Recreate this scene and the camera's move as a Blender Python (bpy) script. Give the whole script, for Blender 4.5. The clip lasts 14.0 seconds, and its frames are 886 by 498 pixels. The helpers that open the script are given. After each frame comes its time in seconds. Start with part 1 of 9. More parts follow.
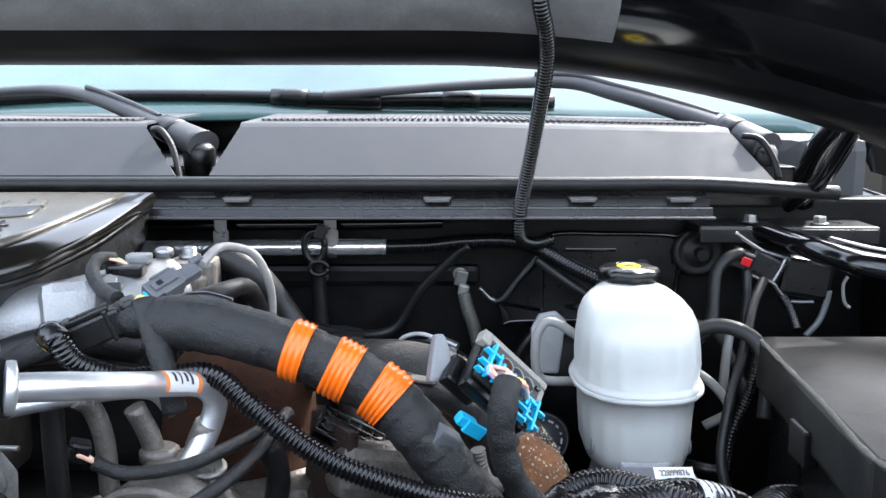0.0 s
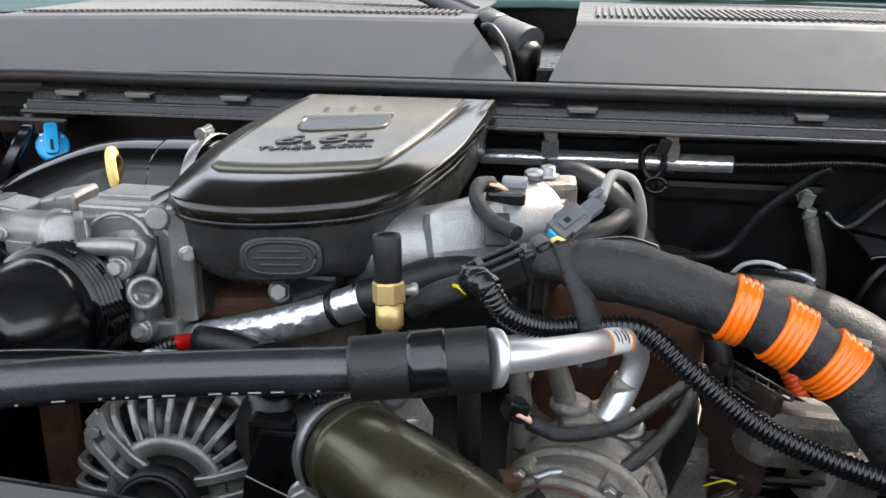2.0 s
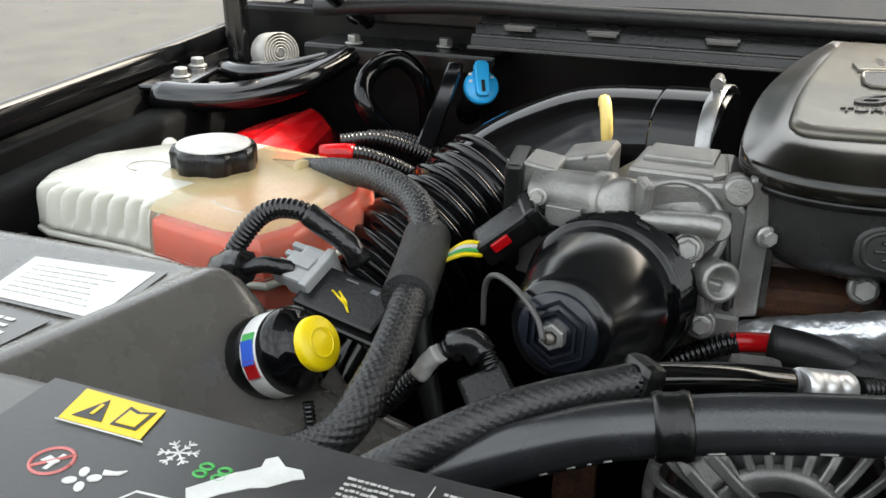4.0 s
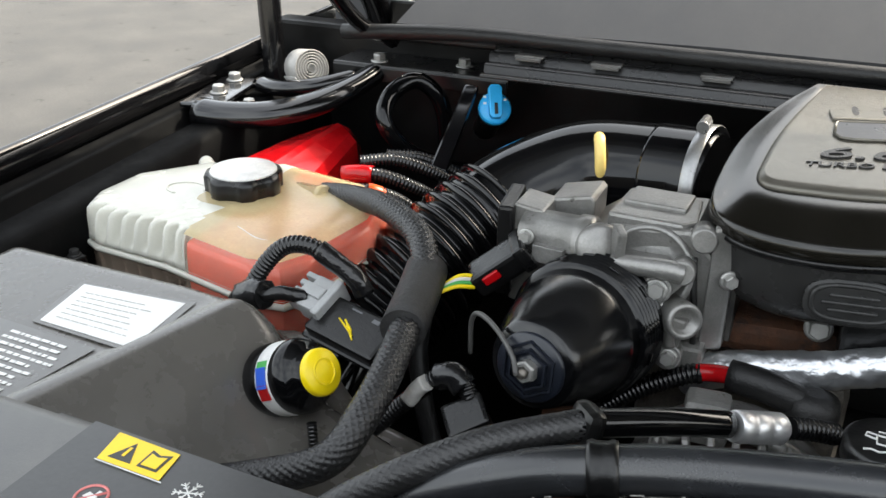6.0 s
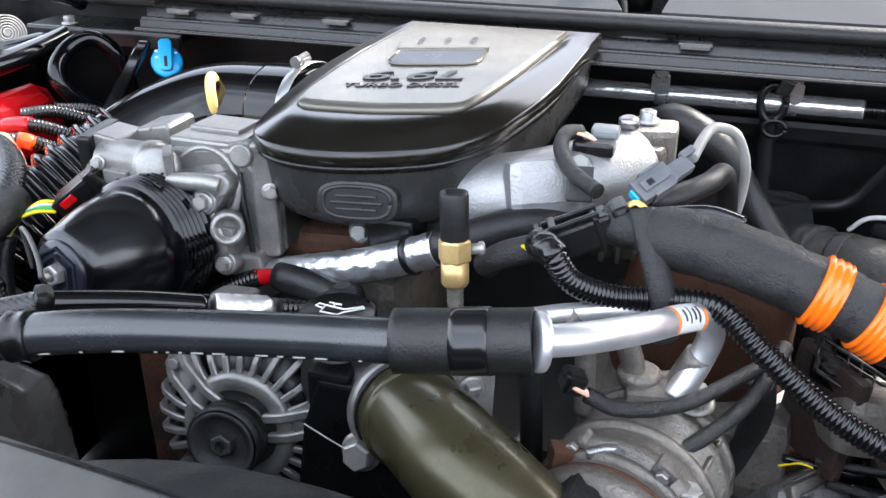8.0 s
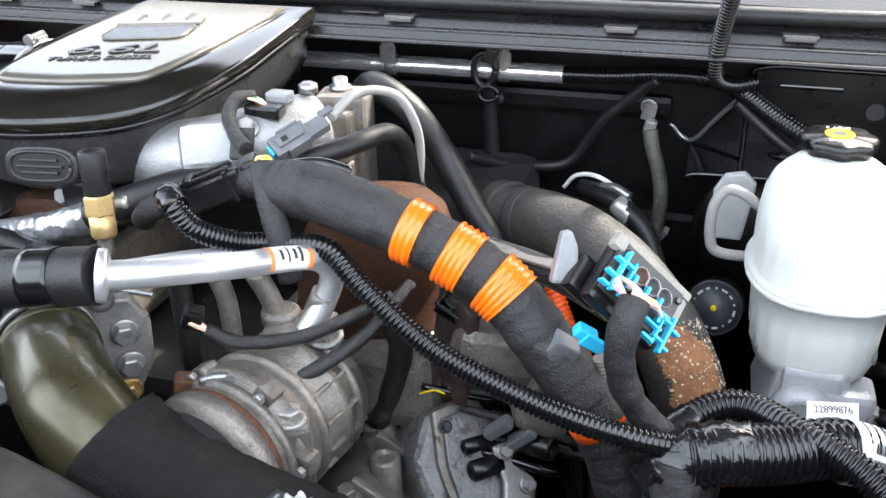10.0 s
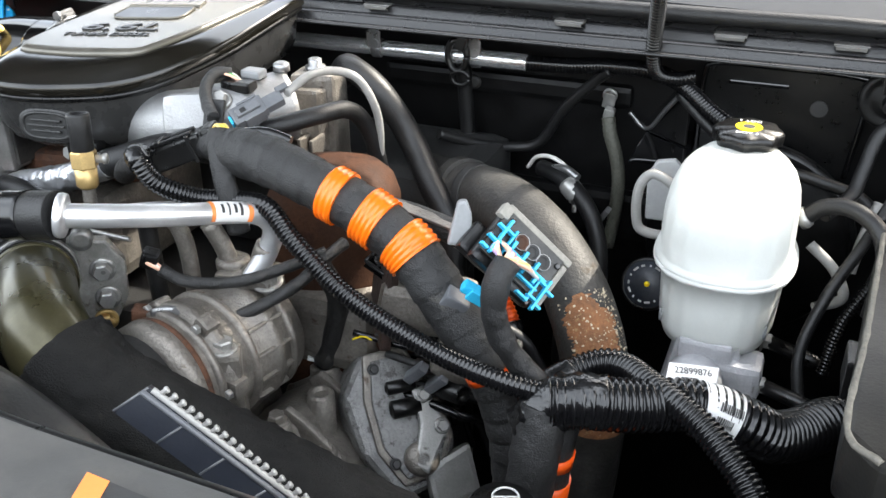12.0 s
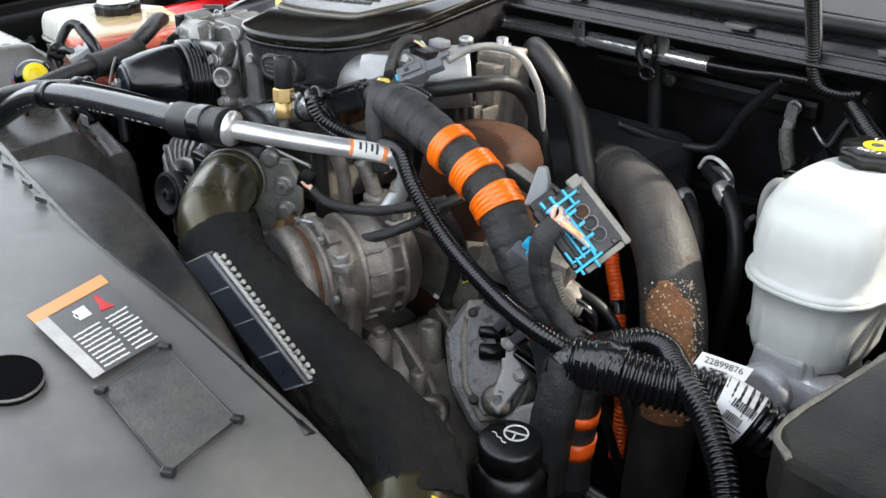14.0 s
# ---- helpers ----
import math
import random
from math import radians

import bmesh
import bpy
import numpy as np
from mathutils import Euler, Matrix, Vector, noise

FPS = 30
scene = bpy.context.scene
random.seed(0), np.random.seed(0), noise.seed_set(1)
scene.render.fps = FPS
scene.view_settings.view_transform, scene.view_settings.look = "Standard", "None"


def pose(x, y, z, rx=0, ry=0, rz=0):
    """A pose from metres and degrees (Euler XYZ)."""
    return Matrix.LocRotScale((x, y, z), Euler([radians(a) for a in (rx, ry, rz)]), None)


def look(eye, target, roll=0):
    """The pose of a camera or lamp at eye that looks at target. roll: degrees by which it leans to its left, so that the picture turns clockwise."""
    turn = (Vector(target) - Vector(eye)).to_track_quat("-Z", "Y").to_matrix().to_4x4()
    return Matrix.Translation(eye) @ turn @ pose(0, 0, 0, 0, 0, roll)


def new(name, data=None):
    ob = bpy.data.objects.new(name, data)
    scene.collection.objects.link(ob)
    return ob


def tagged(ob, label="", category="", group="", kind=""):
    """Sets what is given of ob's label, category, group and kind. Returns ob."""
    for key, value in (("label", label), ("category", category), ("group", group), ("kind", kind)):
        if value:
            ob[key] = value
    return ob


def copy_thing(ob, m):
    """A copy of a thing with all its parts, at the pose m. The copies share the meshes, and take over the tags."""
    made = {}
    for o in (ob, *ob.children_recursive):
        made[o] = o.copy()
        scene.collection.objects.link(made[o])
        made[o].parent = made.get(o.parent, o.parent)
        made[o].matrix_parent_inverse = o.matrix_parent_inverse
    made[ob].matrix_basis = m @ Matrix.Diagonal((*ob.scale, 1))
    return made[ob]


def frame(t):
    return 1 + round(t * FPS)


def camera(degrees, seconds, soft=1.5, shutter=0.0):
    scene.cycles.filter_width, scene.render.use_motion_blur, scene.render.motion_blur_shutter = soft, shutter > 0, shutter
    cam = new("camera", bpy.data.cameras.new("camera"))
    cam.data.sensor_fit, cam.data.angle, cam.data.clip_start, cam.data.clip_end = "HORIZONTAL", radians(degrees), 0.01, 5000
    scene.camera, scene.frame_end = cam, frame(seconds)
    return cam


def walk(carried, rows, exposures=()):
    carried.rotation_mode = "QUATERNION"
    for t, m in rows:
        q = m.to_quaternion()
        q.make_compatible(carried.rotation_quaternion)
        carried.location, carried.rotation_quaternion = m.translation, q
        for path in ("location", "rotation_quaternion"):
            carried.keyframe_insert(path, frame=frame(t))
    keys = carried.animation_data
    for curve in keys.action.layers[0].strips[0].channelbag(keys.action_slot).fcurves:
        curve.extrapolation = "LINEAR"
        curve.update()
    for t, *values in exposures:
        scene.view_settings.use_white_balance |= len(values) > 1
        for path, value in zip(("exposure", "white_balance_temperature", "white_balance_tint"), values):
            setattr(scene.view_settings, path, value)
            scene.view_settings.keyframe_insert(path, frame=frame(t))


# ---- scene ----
cam = camera(52.3, 14.0)
METRES, EYE, TILT, LEAN, TURN = 2.0, 1.55, -10.0, 0.0, 0.0
ROWS = [
    (0.0, 0.0, 0.0, 0.0, 0.0, 0.0, -0.0),
    (0.5, -0.0152, 0.0088, 0.0017, 0.53, -4.8, -0.03),
    (1.0, -0.0435, 0.0183, 0.0141, 1.93, -6.74, -0.31),
    (1.5, -0.0822, 0.0294, 0.0243, 4.95, -8.1, -1.0),
    (2.0, -0.1233, 0.0354, 0.0295, 8.88, -9.0, -1.92),
    (2.5, -0.1666, 0.0357, 0.0285, 12.56, -9.94, -2.59),
    (3.0, -0.212, 0.0409, 0.0277, 14.77, -11.02, -3.0),
    (3.5, -0.2499, 0.0544, 0.024, 17.1, -12.19, -3.46),
    (4.0, -0.2996, 0.0671, 0.0243, 20.12, -13.42, -4.0),
    (6.5, -0.2446, 0.0345, 0.0685, 23.36, -16.32, -4.5),
    (7.0, -0.1993, 0.0307, 0.0588, 22.04, -16.22, -3.96),
    (7.5, -0.153, 0.0444, 0.0546, 19.76, -16.16, -3.53),
    (8.0, -0.0996, 0.0561, 0.0543, 18.42, -16.38, -2.89),
    (8.5, -0.05, 0.0572, 0.054, 17.54, -16.57, -2.47),
    (9.0, -0.0071, 0.0596, 0.0547, 16.73, -16.64, -2.09),
    (11.5, 0.0924, 0.0484, 0.0572, 16.03, -18.07, -1.88),
    (12.0, 0.1279, 0.0331, 0.0659, 22.31, -18.41, -3.29),
    (12.5, 0.1755, 0.0729, 0.066, 28.68, -18.91, -4.28),
    (13.0, 0.2001, 0.0988, 0.0721, 36.76, -19.73, -5.35),
    (13.5, 0.2129, 0.0984, 0.0767, 42.95, -20.33, -6.16),
    (14.0, 0.2611, 0.0559, 0.0681, 46.58, -20.05, -6.5),
]
walk(cam, [(t, pose(0, 0, EYE, TILT, LEAN, TURN) @ pose(METRES * x, METRES * y, METRES * z, 90 + pitch, roll, yaw)) for t, x, y, z, yaw, pitch, roll in ROWS],
     exposures=[(0.0, 2.85, 6200, 10), (0.5, 2.73, 6350, 10), (1.5, 2.6, 6800, 9), (3.0, 2.52, 7150, 7), (4.0, 2.27, 7400, 6), (6.5, 2.2, 7100, 8), (7.5, 2.64, 6600, 10), (8.0, 3.1, 6500, 11), (9.0, 3.55, 6600, 10), (11.5, 3.2, 6900, 8), (12.5, 3.15, 7000, 8), (13.5, 2.97, 7000, 8), (14.0, 2.64, 7000, 8)])

# ---- light ----
world = bpy.data.worlds.new("world")
scene.world = world
world.use_nodes = True
wn = world.node_tree
sky = wn.nodes.new("ShaderNodeTexSky")
sky.sky_type = "NISHITA"
sky.sun_disc = False
sky.sun_elevation = radians(46.0)
sky.sun_rotation = radians(42.0)
sky.air_density, sky.dust_density, sky.ozone_density = 1.0, 4.0, 1.0
wn.nodes["Background"].inputs["Strength"].default_value = 0.15
haze = wn.nodes.new("ShaderNodeHueSaturation")
haze.inputs["Saturation"].default_value = 0.6
wn.links.new(sky.outputs[0], haze.inputs["Color"])
way = wn.nodes.new("ShaderNodeTexCoord")
cloud = wn.nodes.new("ShaderNodeTexNoise")
cloud.inputs["Scale"].default_value, cloud.inputs["Detail"].default_value, cloud.inputs["Roughness"].default_value = 2.6, 5.0, 0.55
wn.links.new(way.outputs["Generated"], cloud.inputs["Vector"])
cover = wn.nodes.new("ShaderNodeMapRange")
cover.inputs["From Min"].default_value, cover.inputs["From Max"].default_value = 0.40, 0.62
cover.inputs["To Min"].default_value, cover.inputs["To Max"].default_value = 0.15, 0.85
wn.links.new(cloud.outputs[0], cover.inputs["Value"])
cloudy = wn.nodes.new("ShaderNodeMix")
cloudy.data_type = "RGBA"
cloudy.inputs[7].default_value = (4.3, 4.75, 5.45, 1)
wn.links.new(cover.outputs[0], cloudy.inputs[0])
wn.links.new(haze.outputs[0], cloudy.inputs[6])
wn.links.new(cloudy.outputs[2], wn.nodes["Background"].inputs["Color"])
sun = new("sun", bpy.data.lights.new("sun", "SUN"))
sun.data.energy, sun.data.angle, sun.data.color = 1.35, radians(1.0), (1.0, 0.97, 0.92)
sun.matrix_world = look((4.0, 4.46, 6.2), (0.0, 0.0, 0.0))


# ---- tools ----
def V(*a):
    return Vector(a)


def smooth_path(pts, step):
    """Points every step metres along a smooth curve through pts."""
    p = [Vector(q) for q in pts]
    p = [p[0] * 2 - p[1]] + p + [p[-1] * 2 - p[-2]]
    fine = []
    for i in range(1, len(p) - 2):
        a, b, c, d = p[i - 1:i + 3]
        for k in range(24):
            t = k / 24
            fine.append(0.5 * ((2 * b) + (c - a) * t + (2 * a - 5 * b + 4 * c - d) * t * t + (3 * b - a - 3 * c + d) * t ** 3))
    fine.append(p[-2])
    out, left = [fine[0]], step
    for a, b in zip(fine, fine[1:]):
        seg = (b - a).length
        pos = 0.0
        while seg - pos >= left:
            pos += left
            out.append(a.lerp(b, pos / seg))
            left = step
        left -= seg - pos
    if (out[-1] - fine[-1]).length > step * 0.3:
        out.append(fine[-1])
    return out


def sweep(pts, radius, seg=14, flat=1.0, caps=True):
    """A tube through finished points; radius is a number or a function of the point's index."""
    bm = bmesh.new()
    n = len(pts)
    tan = [(pts[min(i + 1, n - 1)] - pts[max(i - 1, 0)]).normalized() for i in range(n)]
    ref = V(0, 0, 1) if abs(tan[0].z) < 0.9 else V(1, 0, 0)
    u = (ref - tan[0] * ref.dot(tan[0])).normalized()
    rings = []
    for i in range(n):
        u = (u - tan[i] * u.dot(tan[i])).normalized()
        w = tan[i].cross(u)
        r = radius(i) if callable(radius) else radius
        rings.append([bm.verts.new(pts[i] + (u * math.cos(a) * flat + w * math.sin(a)) * r) for a in (2 * math.pi * k / seg for k in range(seg))])
    for a, b in zip(rings, rings[1:]):
        for k in range(seg):
            f = bm.faces.new((a[k], a[(k + 1) % seg], b[(k + 1) % seg], b[k]))
            f.smooth = True
    if caps:
        bm.faces.new(rings[0][::-1])
        bm.faces.new(rings[-1])
    return bm


def hose(pts, r, seg=14, step=None, wob=0.0, caps=True):
    p = smooth_path(pts, step or max(r * 0.7, 0.003))
    if wob:
        return sweep(p, lambda i: r * (1 + wob * noise.noise(V(i * 0.35, r * 900, 0.3))), seg, caps=caps)
    return sweep(p, r, seg, caps=caps)


def loom(pts, r, pitch=0.0045, seg=14, depth=0.15):
    """A corrugated tube: rounded ring after ring."""
    p = smooth_path(pts, pitch / 6)
    wave = (1.0, 1 - depth * 0.12, 1 - depth * 0.7, 1 - depth, 1 - depth * 0.7, 1 - depth * 0.12)
    return sweep(p, lambda i: r * wave[i % 6], seg)


def braid(pts, r, seg=32, step=0.0016, depth=0.07, strands=8):
    """A woven tube: crossing strands in relief."""
    p = smooth_path(pts, step)
    bm = sweep(p, r, seg)
    bm.verts.ensure_lookup_table()
    for i, c in enumerate(p):
        for k in range(seg):
            a, s = 2 * math.pi * k / seg, strands * i * step / r
            v = bm.verts[i * seg + k]
            v.co = c + (v.co - c) * (1 + depth * (max(math.sin(strands * a + s), math.sin(strands * a - s)) - 0.5))
    return bm


def crumpled(pts, r, amp=0.1, freq=90.0, seg=26, step=0.003):
    """A tube wound in tape: wrinkled all round."""
    p = smooth_path(pts, step)
    bm = sweep(p, r, seg)
    bm.verts.ensure_lookup_table()
    for i, c in enumerate(p):
        for k in range(seg):
            v = bm.verts[i * seg + k]
            d = v.co - c
            n = noise.noise(V(d.x * 220 + i * 0.22, d.y * 220, d.z * 220)) + 0.6 * abs(noise.noise(v.co * freq))
            v.co = c + d * (1 + amp * n)
    return bm


def lathe(profile, m, seg=32, caps=True):
    """Turn (radius, height) pairs about the local z axis of m."""
    bm = bmesh.new()
    rings = [[bm.verts.new(m @ V(max(r, 1e-4) * math.cos(2 * math.pi * k / seg), max(r, 1e-4) * math.sin(2 * math.pi * k / seg), h)) for k in range(seg)] for r, h in profile]
    for a, b in zip(rings, rings[1:]):
        for k in range(seg):
            bm.faces.new((a[k], a[(k + 1) % seg], b[(k + 1) % seg], b[k])).smooth = True
    if caps:
        bm.faces.new(rings[0][::-1])
        bm.faces.new(rings[-1])
    bmesh.ops.recalc_face_normals(bm, faces=bm.faces)
    return bm


def along(a, b, up=None):
    """The pose at a whose z axis points to b."""
    a, b = Vector(a), Vector(b)
    z = (b - a).normalized()
    x = Vector(up) if up else (V(0, 0, 1) if abs(z.z) < 0.9 else V(1, 0, 0))
    x = (x - z * x.dot(z)).normalized()
    y = z.cross(x)
    return Matrix(((x.x, y.x, z.x, a.x), (x.y, y.y, z.y, a.y), (x.z, y.z, z.z, a.z), (0, 0, 0, 1)))


def rbox(m, sx, sy, sz, bevel=0.003, segs=2):
    """A box of that size about the origin of m, with rounded edges."""
    bm = bmesh.new()
    bmesh.ops.create_cube(bm, size=1)
    bmesh.ops.scale(bm, vec=(sx, sy, sz), verts=bm.verts)
    if bevel:
        bmesh.ops.bevel(bm, geom=bm.edges[:], offset=min(bevel, sx * 0.45, sy * 0.45, sz * 0.45), segments=segs, affect="EDGES", profile=0.6)
    bmesh.ops.transform(bm, matrix=m, verts=bm.verts)
    return bm


def box_at(x0, x1, y0, y1, z0, z1, bevel=0.003, segs=2):
    return rbox(pose((x0 + x1) / 2, (y0 + y1) / 2, (z0 + z1) / 2), x1 - x0, y1 - y0, z1 - z0, bevel, segs)


def prism(outline, z0, z1, m=None, bevel=0.0, segs=2):
    """An outline (x, y), anticlockwise, pulled from z0 to z1 in the axes of m."""
    bm = bmesh.new()
    lo = [bm.verts.new((x, y, z0)) for x, y in outline]
    hi = [bm.verts.new((x, y, z1)) for x, y in outline]
    n = len(lo)
    bm.faces.new(lo[::-1])
    bm.faces.new(hi)
    for k in range(n):
        bm.faces.new((lo[k], lo[(k + 1) % n], hi[(k + 1) % n], hi[k]))
    bmesh.ops.recalc_face_normals(bm, faces=bm.faces)
    if bevel:
        bmesh.ops.bevel(bm, geom=bm.edges[:], offset=bevel, segments=segs, affect="EDGES", profile=0.6)
    if m:
        bmesh.ops.transform(bm, matrix=m, verts=bm.verts)
    return bm


def loft(rings, caps=True, smooth=True, closed=True):
    bm = bmesh.new()
    vs = [[bm.verts.new(p) for p in ring] for ring in rings]
    n = len(vs[0])
    for a, b in zip(vs, vs[1:]):
        for k in range(n if closed else n - 1):
            bm.faces.new((a[k], a[(k + 1) % n], b[(k + 1) % n], b[k])).smooth = smooth
    if caps and closed:
        bm.faces.new(vs[0][::-1])
        bm.faces.new(vs[-1])
    bmesh.ops.recalc_face_normals(bm, faces=bm.faces)
    return bm


def squircle(cx, cy, z, a, b, power=4.0, n=40, turn=0.0):
    out = []
    for k in range(n):
        t = 2 * math.pi * k / n
        c, s = math.cos(t), math.sin(t)
        x = a * math.copysign(abs(c) ** (2 / power), c)
        y = b * math.copysign(abs(s) ** (2 / power), s)
        out.append(V(cx + x * math.cos(turn) - y * math.sin(turn), cy + x * math.sin(turn) + y * math.cos(turn), z))
    return out


def merge(*bms):
    out = bmesh.new()
    for b in bms:
        tmp = bpy.data.meshes.new("tmp")
        b.to_mesh(tmp)
        b.free()
        out.from_mesh(tmp)
        bpy.data.meshes.remove(tmp)
    return out


def placed(bm, m):
    bmesh.ops.transform(bm, matrix=m, verts=bm.verts)
    return bm


ORIGIN = {}


def thing(name, at, label, category, group="", kind=""):
    ob = new(name)
    ob.empty_display_size = 0.02
    ob.location = at
    ORIGIN[ob.name] = Vector(at)
    return tagged(ob, label, category, group, kind)


def part(name, bm, mat, parent=None, label="", solid=None):
    """Link a bmesh, built in the place's own metres, as one mesh under parent."""
    at = ORIGIN[parent.name] if parent else V(0, 0, 0)
    bmesh.ops.translate(bm, vec=-at, verts=bm.verts)
    me = bpy.data.meshes.new(name)
    bm.to_mesh(me)
    bm.free()
    me.materials.append(mat)
    ob = new(name, me)
    if parent:
        ob.parent = parent
    ORIGIN[ob.name] = at
    if label:
        tagged(ob, label)
    return ob


def single(name, bm, mat, label, category, group="", kind=""):
    """A thing that is one mesh."""
    return tagged(part(name, bm, mat), label, category, group, kind)


def lettering(text, size, m, mat, parent, depth=0.0006, name="lettering", bold=0.0, shear=0.0, stretch=1.0):
    cu = bpy.data.curves.new("lettering", "FONT")
    cu.body, cu.size, cu.extrude, cu.offset, cu.shear = text, size, depth, bold, shear
    cu.align_x, cu.align_y = "CENTER", "CENTER"
    tmp = new("tmp", cu)
    bpy.context.view_layer.update()
    me = bpy.data.meshes.new_from_object(tmp.evaluated_get(bpy.context.evaluated_depsgraph_get()))
    bpy.data.objects.remove(tmp)
    bm = bmesh.new()
    bm.from_mesh(me)
    bpy.data.meshes.remove(me)
    bmesh.ops.transform(bm, matrix=m @ Matrix.Diagonal((stretch, 1, 1, 1)), verts=bm.verts)
    return part(name, bm, mat, parent)


def hexbolt(m, r=0.008, washer=True):
    """A flanged hexagon head, standing on the local xy plane of m."""
    head = lathe([(r, 0.0), (r, r * 0.85), (r * 0.86, r * 1.0)], m @ pose(0, 0, r * 0.25), 6)
    for f in head.faces:
        f.smooth = False
    if not washer:
        return head
    return merge(head, lathe([(r * 1.35, 0.0), (r * 1.35, r * 0.2), (r * 1.1, r * 0.32)], m, 20))


# ---- materials ----
def surface(name, color, rough=0.5, metal=0.0, vary=0.25, scale=40.0, bump=0.15, grain=350.0, coat=0.0, spots=None, spot_at=0.6, spot_scale=25.0,
            dust=0.0, transmission=0.0, weave=0.0, sheen=0.0, specular=0.5, wob=0.0, alpha=1.0, sss=0.0):
    mat = bpy.data.materials.new(name)
    mat.use_nodes = True
    nt = mat.node_tree
    b = nt.nodes["Principled BSDF"]
    L = nt.links.new
    tc = nt.nodes.new("ShaderNodeTexCoord")

    def noise_tex(s, detail=4.0, r=0.6):
        n = nt.nodes.new("ShaderNodeTexNoise")
        n.inputs["Scale"].default_value, n.inputs["Detail"].default_value, n.inputs["Roughness"].default_value = s, detail, r
        L(tc.outputs["Object"], n.inputs["Vector"])
        return n

    def ramp(src, lo, hi):
        m = nt.nodes.new("ShaderNodeMapRange")
        m.inputs["From Min"].default_value, m.inputs["From Max"].default_value = lo, hi
        L(src, m.inputs["Value"])
        return m.outputs["Result"]

    def mix(f, a, c):
        m = nt.nodes.new("ShaderNodeMix")
        m.data_type = "RGBA"
        if isinstance(f, float):
            m.inputs[0].default_value = f
        else:
            L(f, m.inputs[0])
        for i, v in ((6, a), (7, c)):
            if isinstance(v, tuple):
                m.inputs[i].default_value = (*v[:3], 1)
            else:
                L(v, m.inputs[i])
        return m.outputs[2]

    big, small = noise_tex(scale), noise_tex(grain, 3.0)
    dark = tuple(c * (1 - vary) for c in color)
    light = tuple(min(1, c * (1 + vary)) for c in color)
    col = mix(ramp(big.outputs[0], 0.3, 0.7), dark, light)
    col = mix(ramp(small.outputs[0], 0.35, 0.65), col, mix(0.5, col, dark))
    r_out = ramp(big.outputs[0], 0.25, 0.75)
    rr = nt.nodes.new("ShaderNodeMapRange")
    rr.inputs["To Min"].default_value, rr.inputs["To Max"].default_value = max(0.02, rough * 0.8), min(1, rough * 1.2)
    L(r_out, rr.inputs["Value"])
    rough_socket = rr.outputs["Result"]
    if spots:
        sp = noise_tex(spot_scale, 6.0, 0.7)
        f = ramp(sp.outputs[0], spot_at, spot_at + 0.08)
        col = mix(f, col, spots)
        m = nt.nodes.new("ShaderNodeMix")
        L(f, m.inputs[0])
        L(rough_socket, m.inputs[2])
        m.inputs[3].default_value = 0.9
        rough_socket = m.outputs[0]
    if dust:
        d = noise_tex(scale * 0.4, 6.0, 0.75)
        m = nt.nodes.new("ShaderNodeMath")
        m.operation = "MULTIPLY"
        L(ramp(d.outputs[0], 0.42, 0.75), m.inputs[0])
        m.inputs[1].default_value = dust
        col = mix(m.outputs[0], col, (0.36, 0.33, 0.28))
    L(col, b.inputs["Base Color"])
    L(rough_socket, b.inputs["Roughness"])
    b.inputs["Metallic"].default_value = metal
    b.inputs["Coat Weight"].default_value = coat
    b.inputs["Coat Roughness"].default_value = 0.06
    b.inputs["Transmission Weight"].default_value = transmission
    b.inputs["Specular IOR Level"].default_value = specular
    b.inputs["Sheen Weight"].default_value = sheen
    b.inputs["Alpha"].default_value = alpha
    if sss:
        b.inputs["Subsurface Weight"].default_value = sss
        b.inputs["Subsurface Radius"].default_value = (0.02, 0.02, 0.02)
        b.inputs["Subsurface Scale"].default_value = 1.0
    height = small.outputs[0]
    if weave:
        w = nt.nodes.new("ShaderNodeTexWave")
        w.inputs["Scale"].default_value, w.inputs["Distortion"].default_value = weave, 0.6
        w.bands_direction = "DIAGONAL"
        L(tc.outputs["Object"], w.inputs["Vector"])
        add = nt.nodes.new("ShaderNodeMath")
        add.operation = "ADD"
        L(w.outputs[1], add.inputs[0])
        L(height, add.inputs[1])
        height = add.outputs[0]
    if wob:
        cr = noise_tex(scale * 1.5, 3.0)
        m = nt.nodes.new("ShaderNodeMath")
        m.operation = "MULTIPLY_ADD"
        L(cr.outputs[0], m.inputs[0])
        m.inputs[1].default_value = wob
        L(height, m.inputs[2])
        height = m.outputs[0]
    bp = nt.nodes.new("ShaderNodeBump")
    bp.inputs["Strength"].default_value, bp.inputs["Distance"].default_value = bump, 0.002
    L(height, bp.inputs["Height"])
    L(bp.outputs[0], b.inputs["Normal"])
    return mat


BLACK_PLASTIC = surface("black_plastic", (0.0038, 0.0038, 0.0041), 0.30, vary=0.3, dust=0.01, specular=0.42)
# Bronze plastic with the sky's sheen on the plateau put into the base colour
COVER_SKY_SHEEN = surface("bronze_satin_sky_sheen", (0.13, 0.121, 0.102), 0.19, metal=0.42, vary=0.12, scale=22, bump=0.09, grain=1400, specular=0.5)
COWL_PLASTIC = surface("cowl_plastic", (0.062, 0.063, 0.067), 0.6, vary=0.08, bump=0.12, grain=1200, dust=0.03, specular=0.28)
SHROUD_PLASTIC = surface("shroud_plastic", (0.074, 0.073, 0.071), 0.36, vary=0.12, bump=0.1, grain=1200, dust=0.12)
# Same bronze moulding, darkened where its slope mirrors the black hood
COVER_HOOD_DARK = surface("bronze_gloss_hood_dark", (0.0075, 0.0067, 0.0052), 0.13, vary=0.15, scale=22, bump=0.015, grain=1400, specular=0.5)
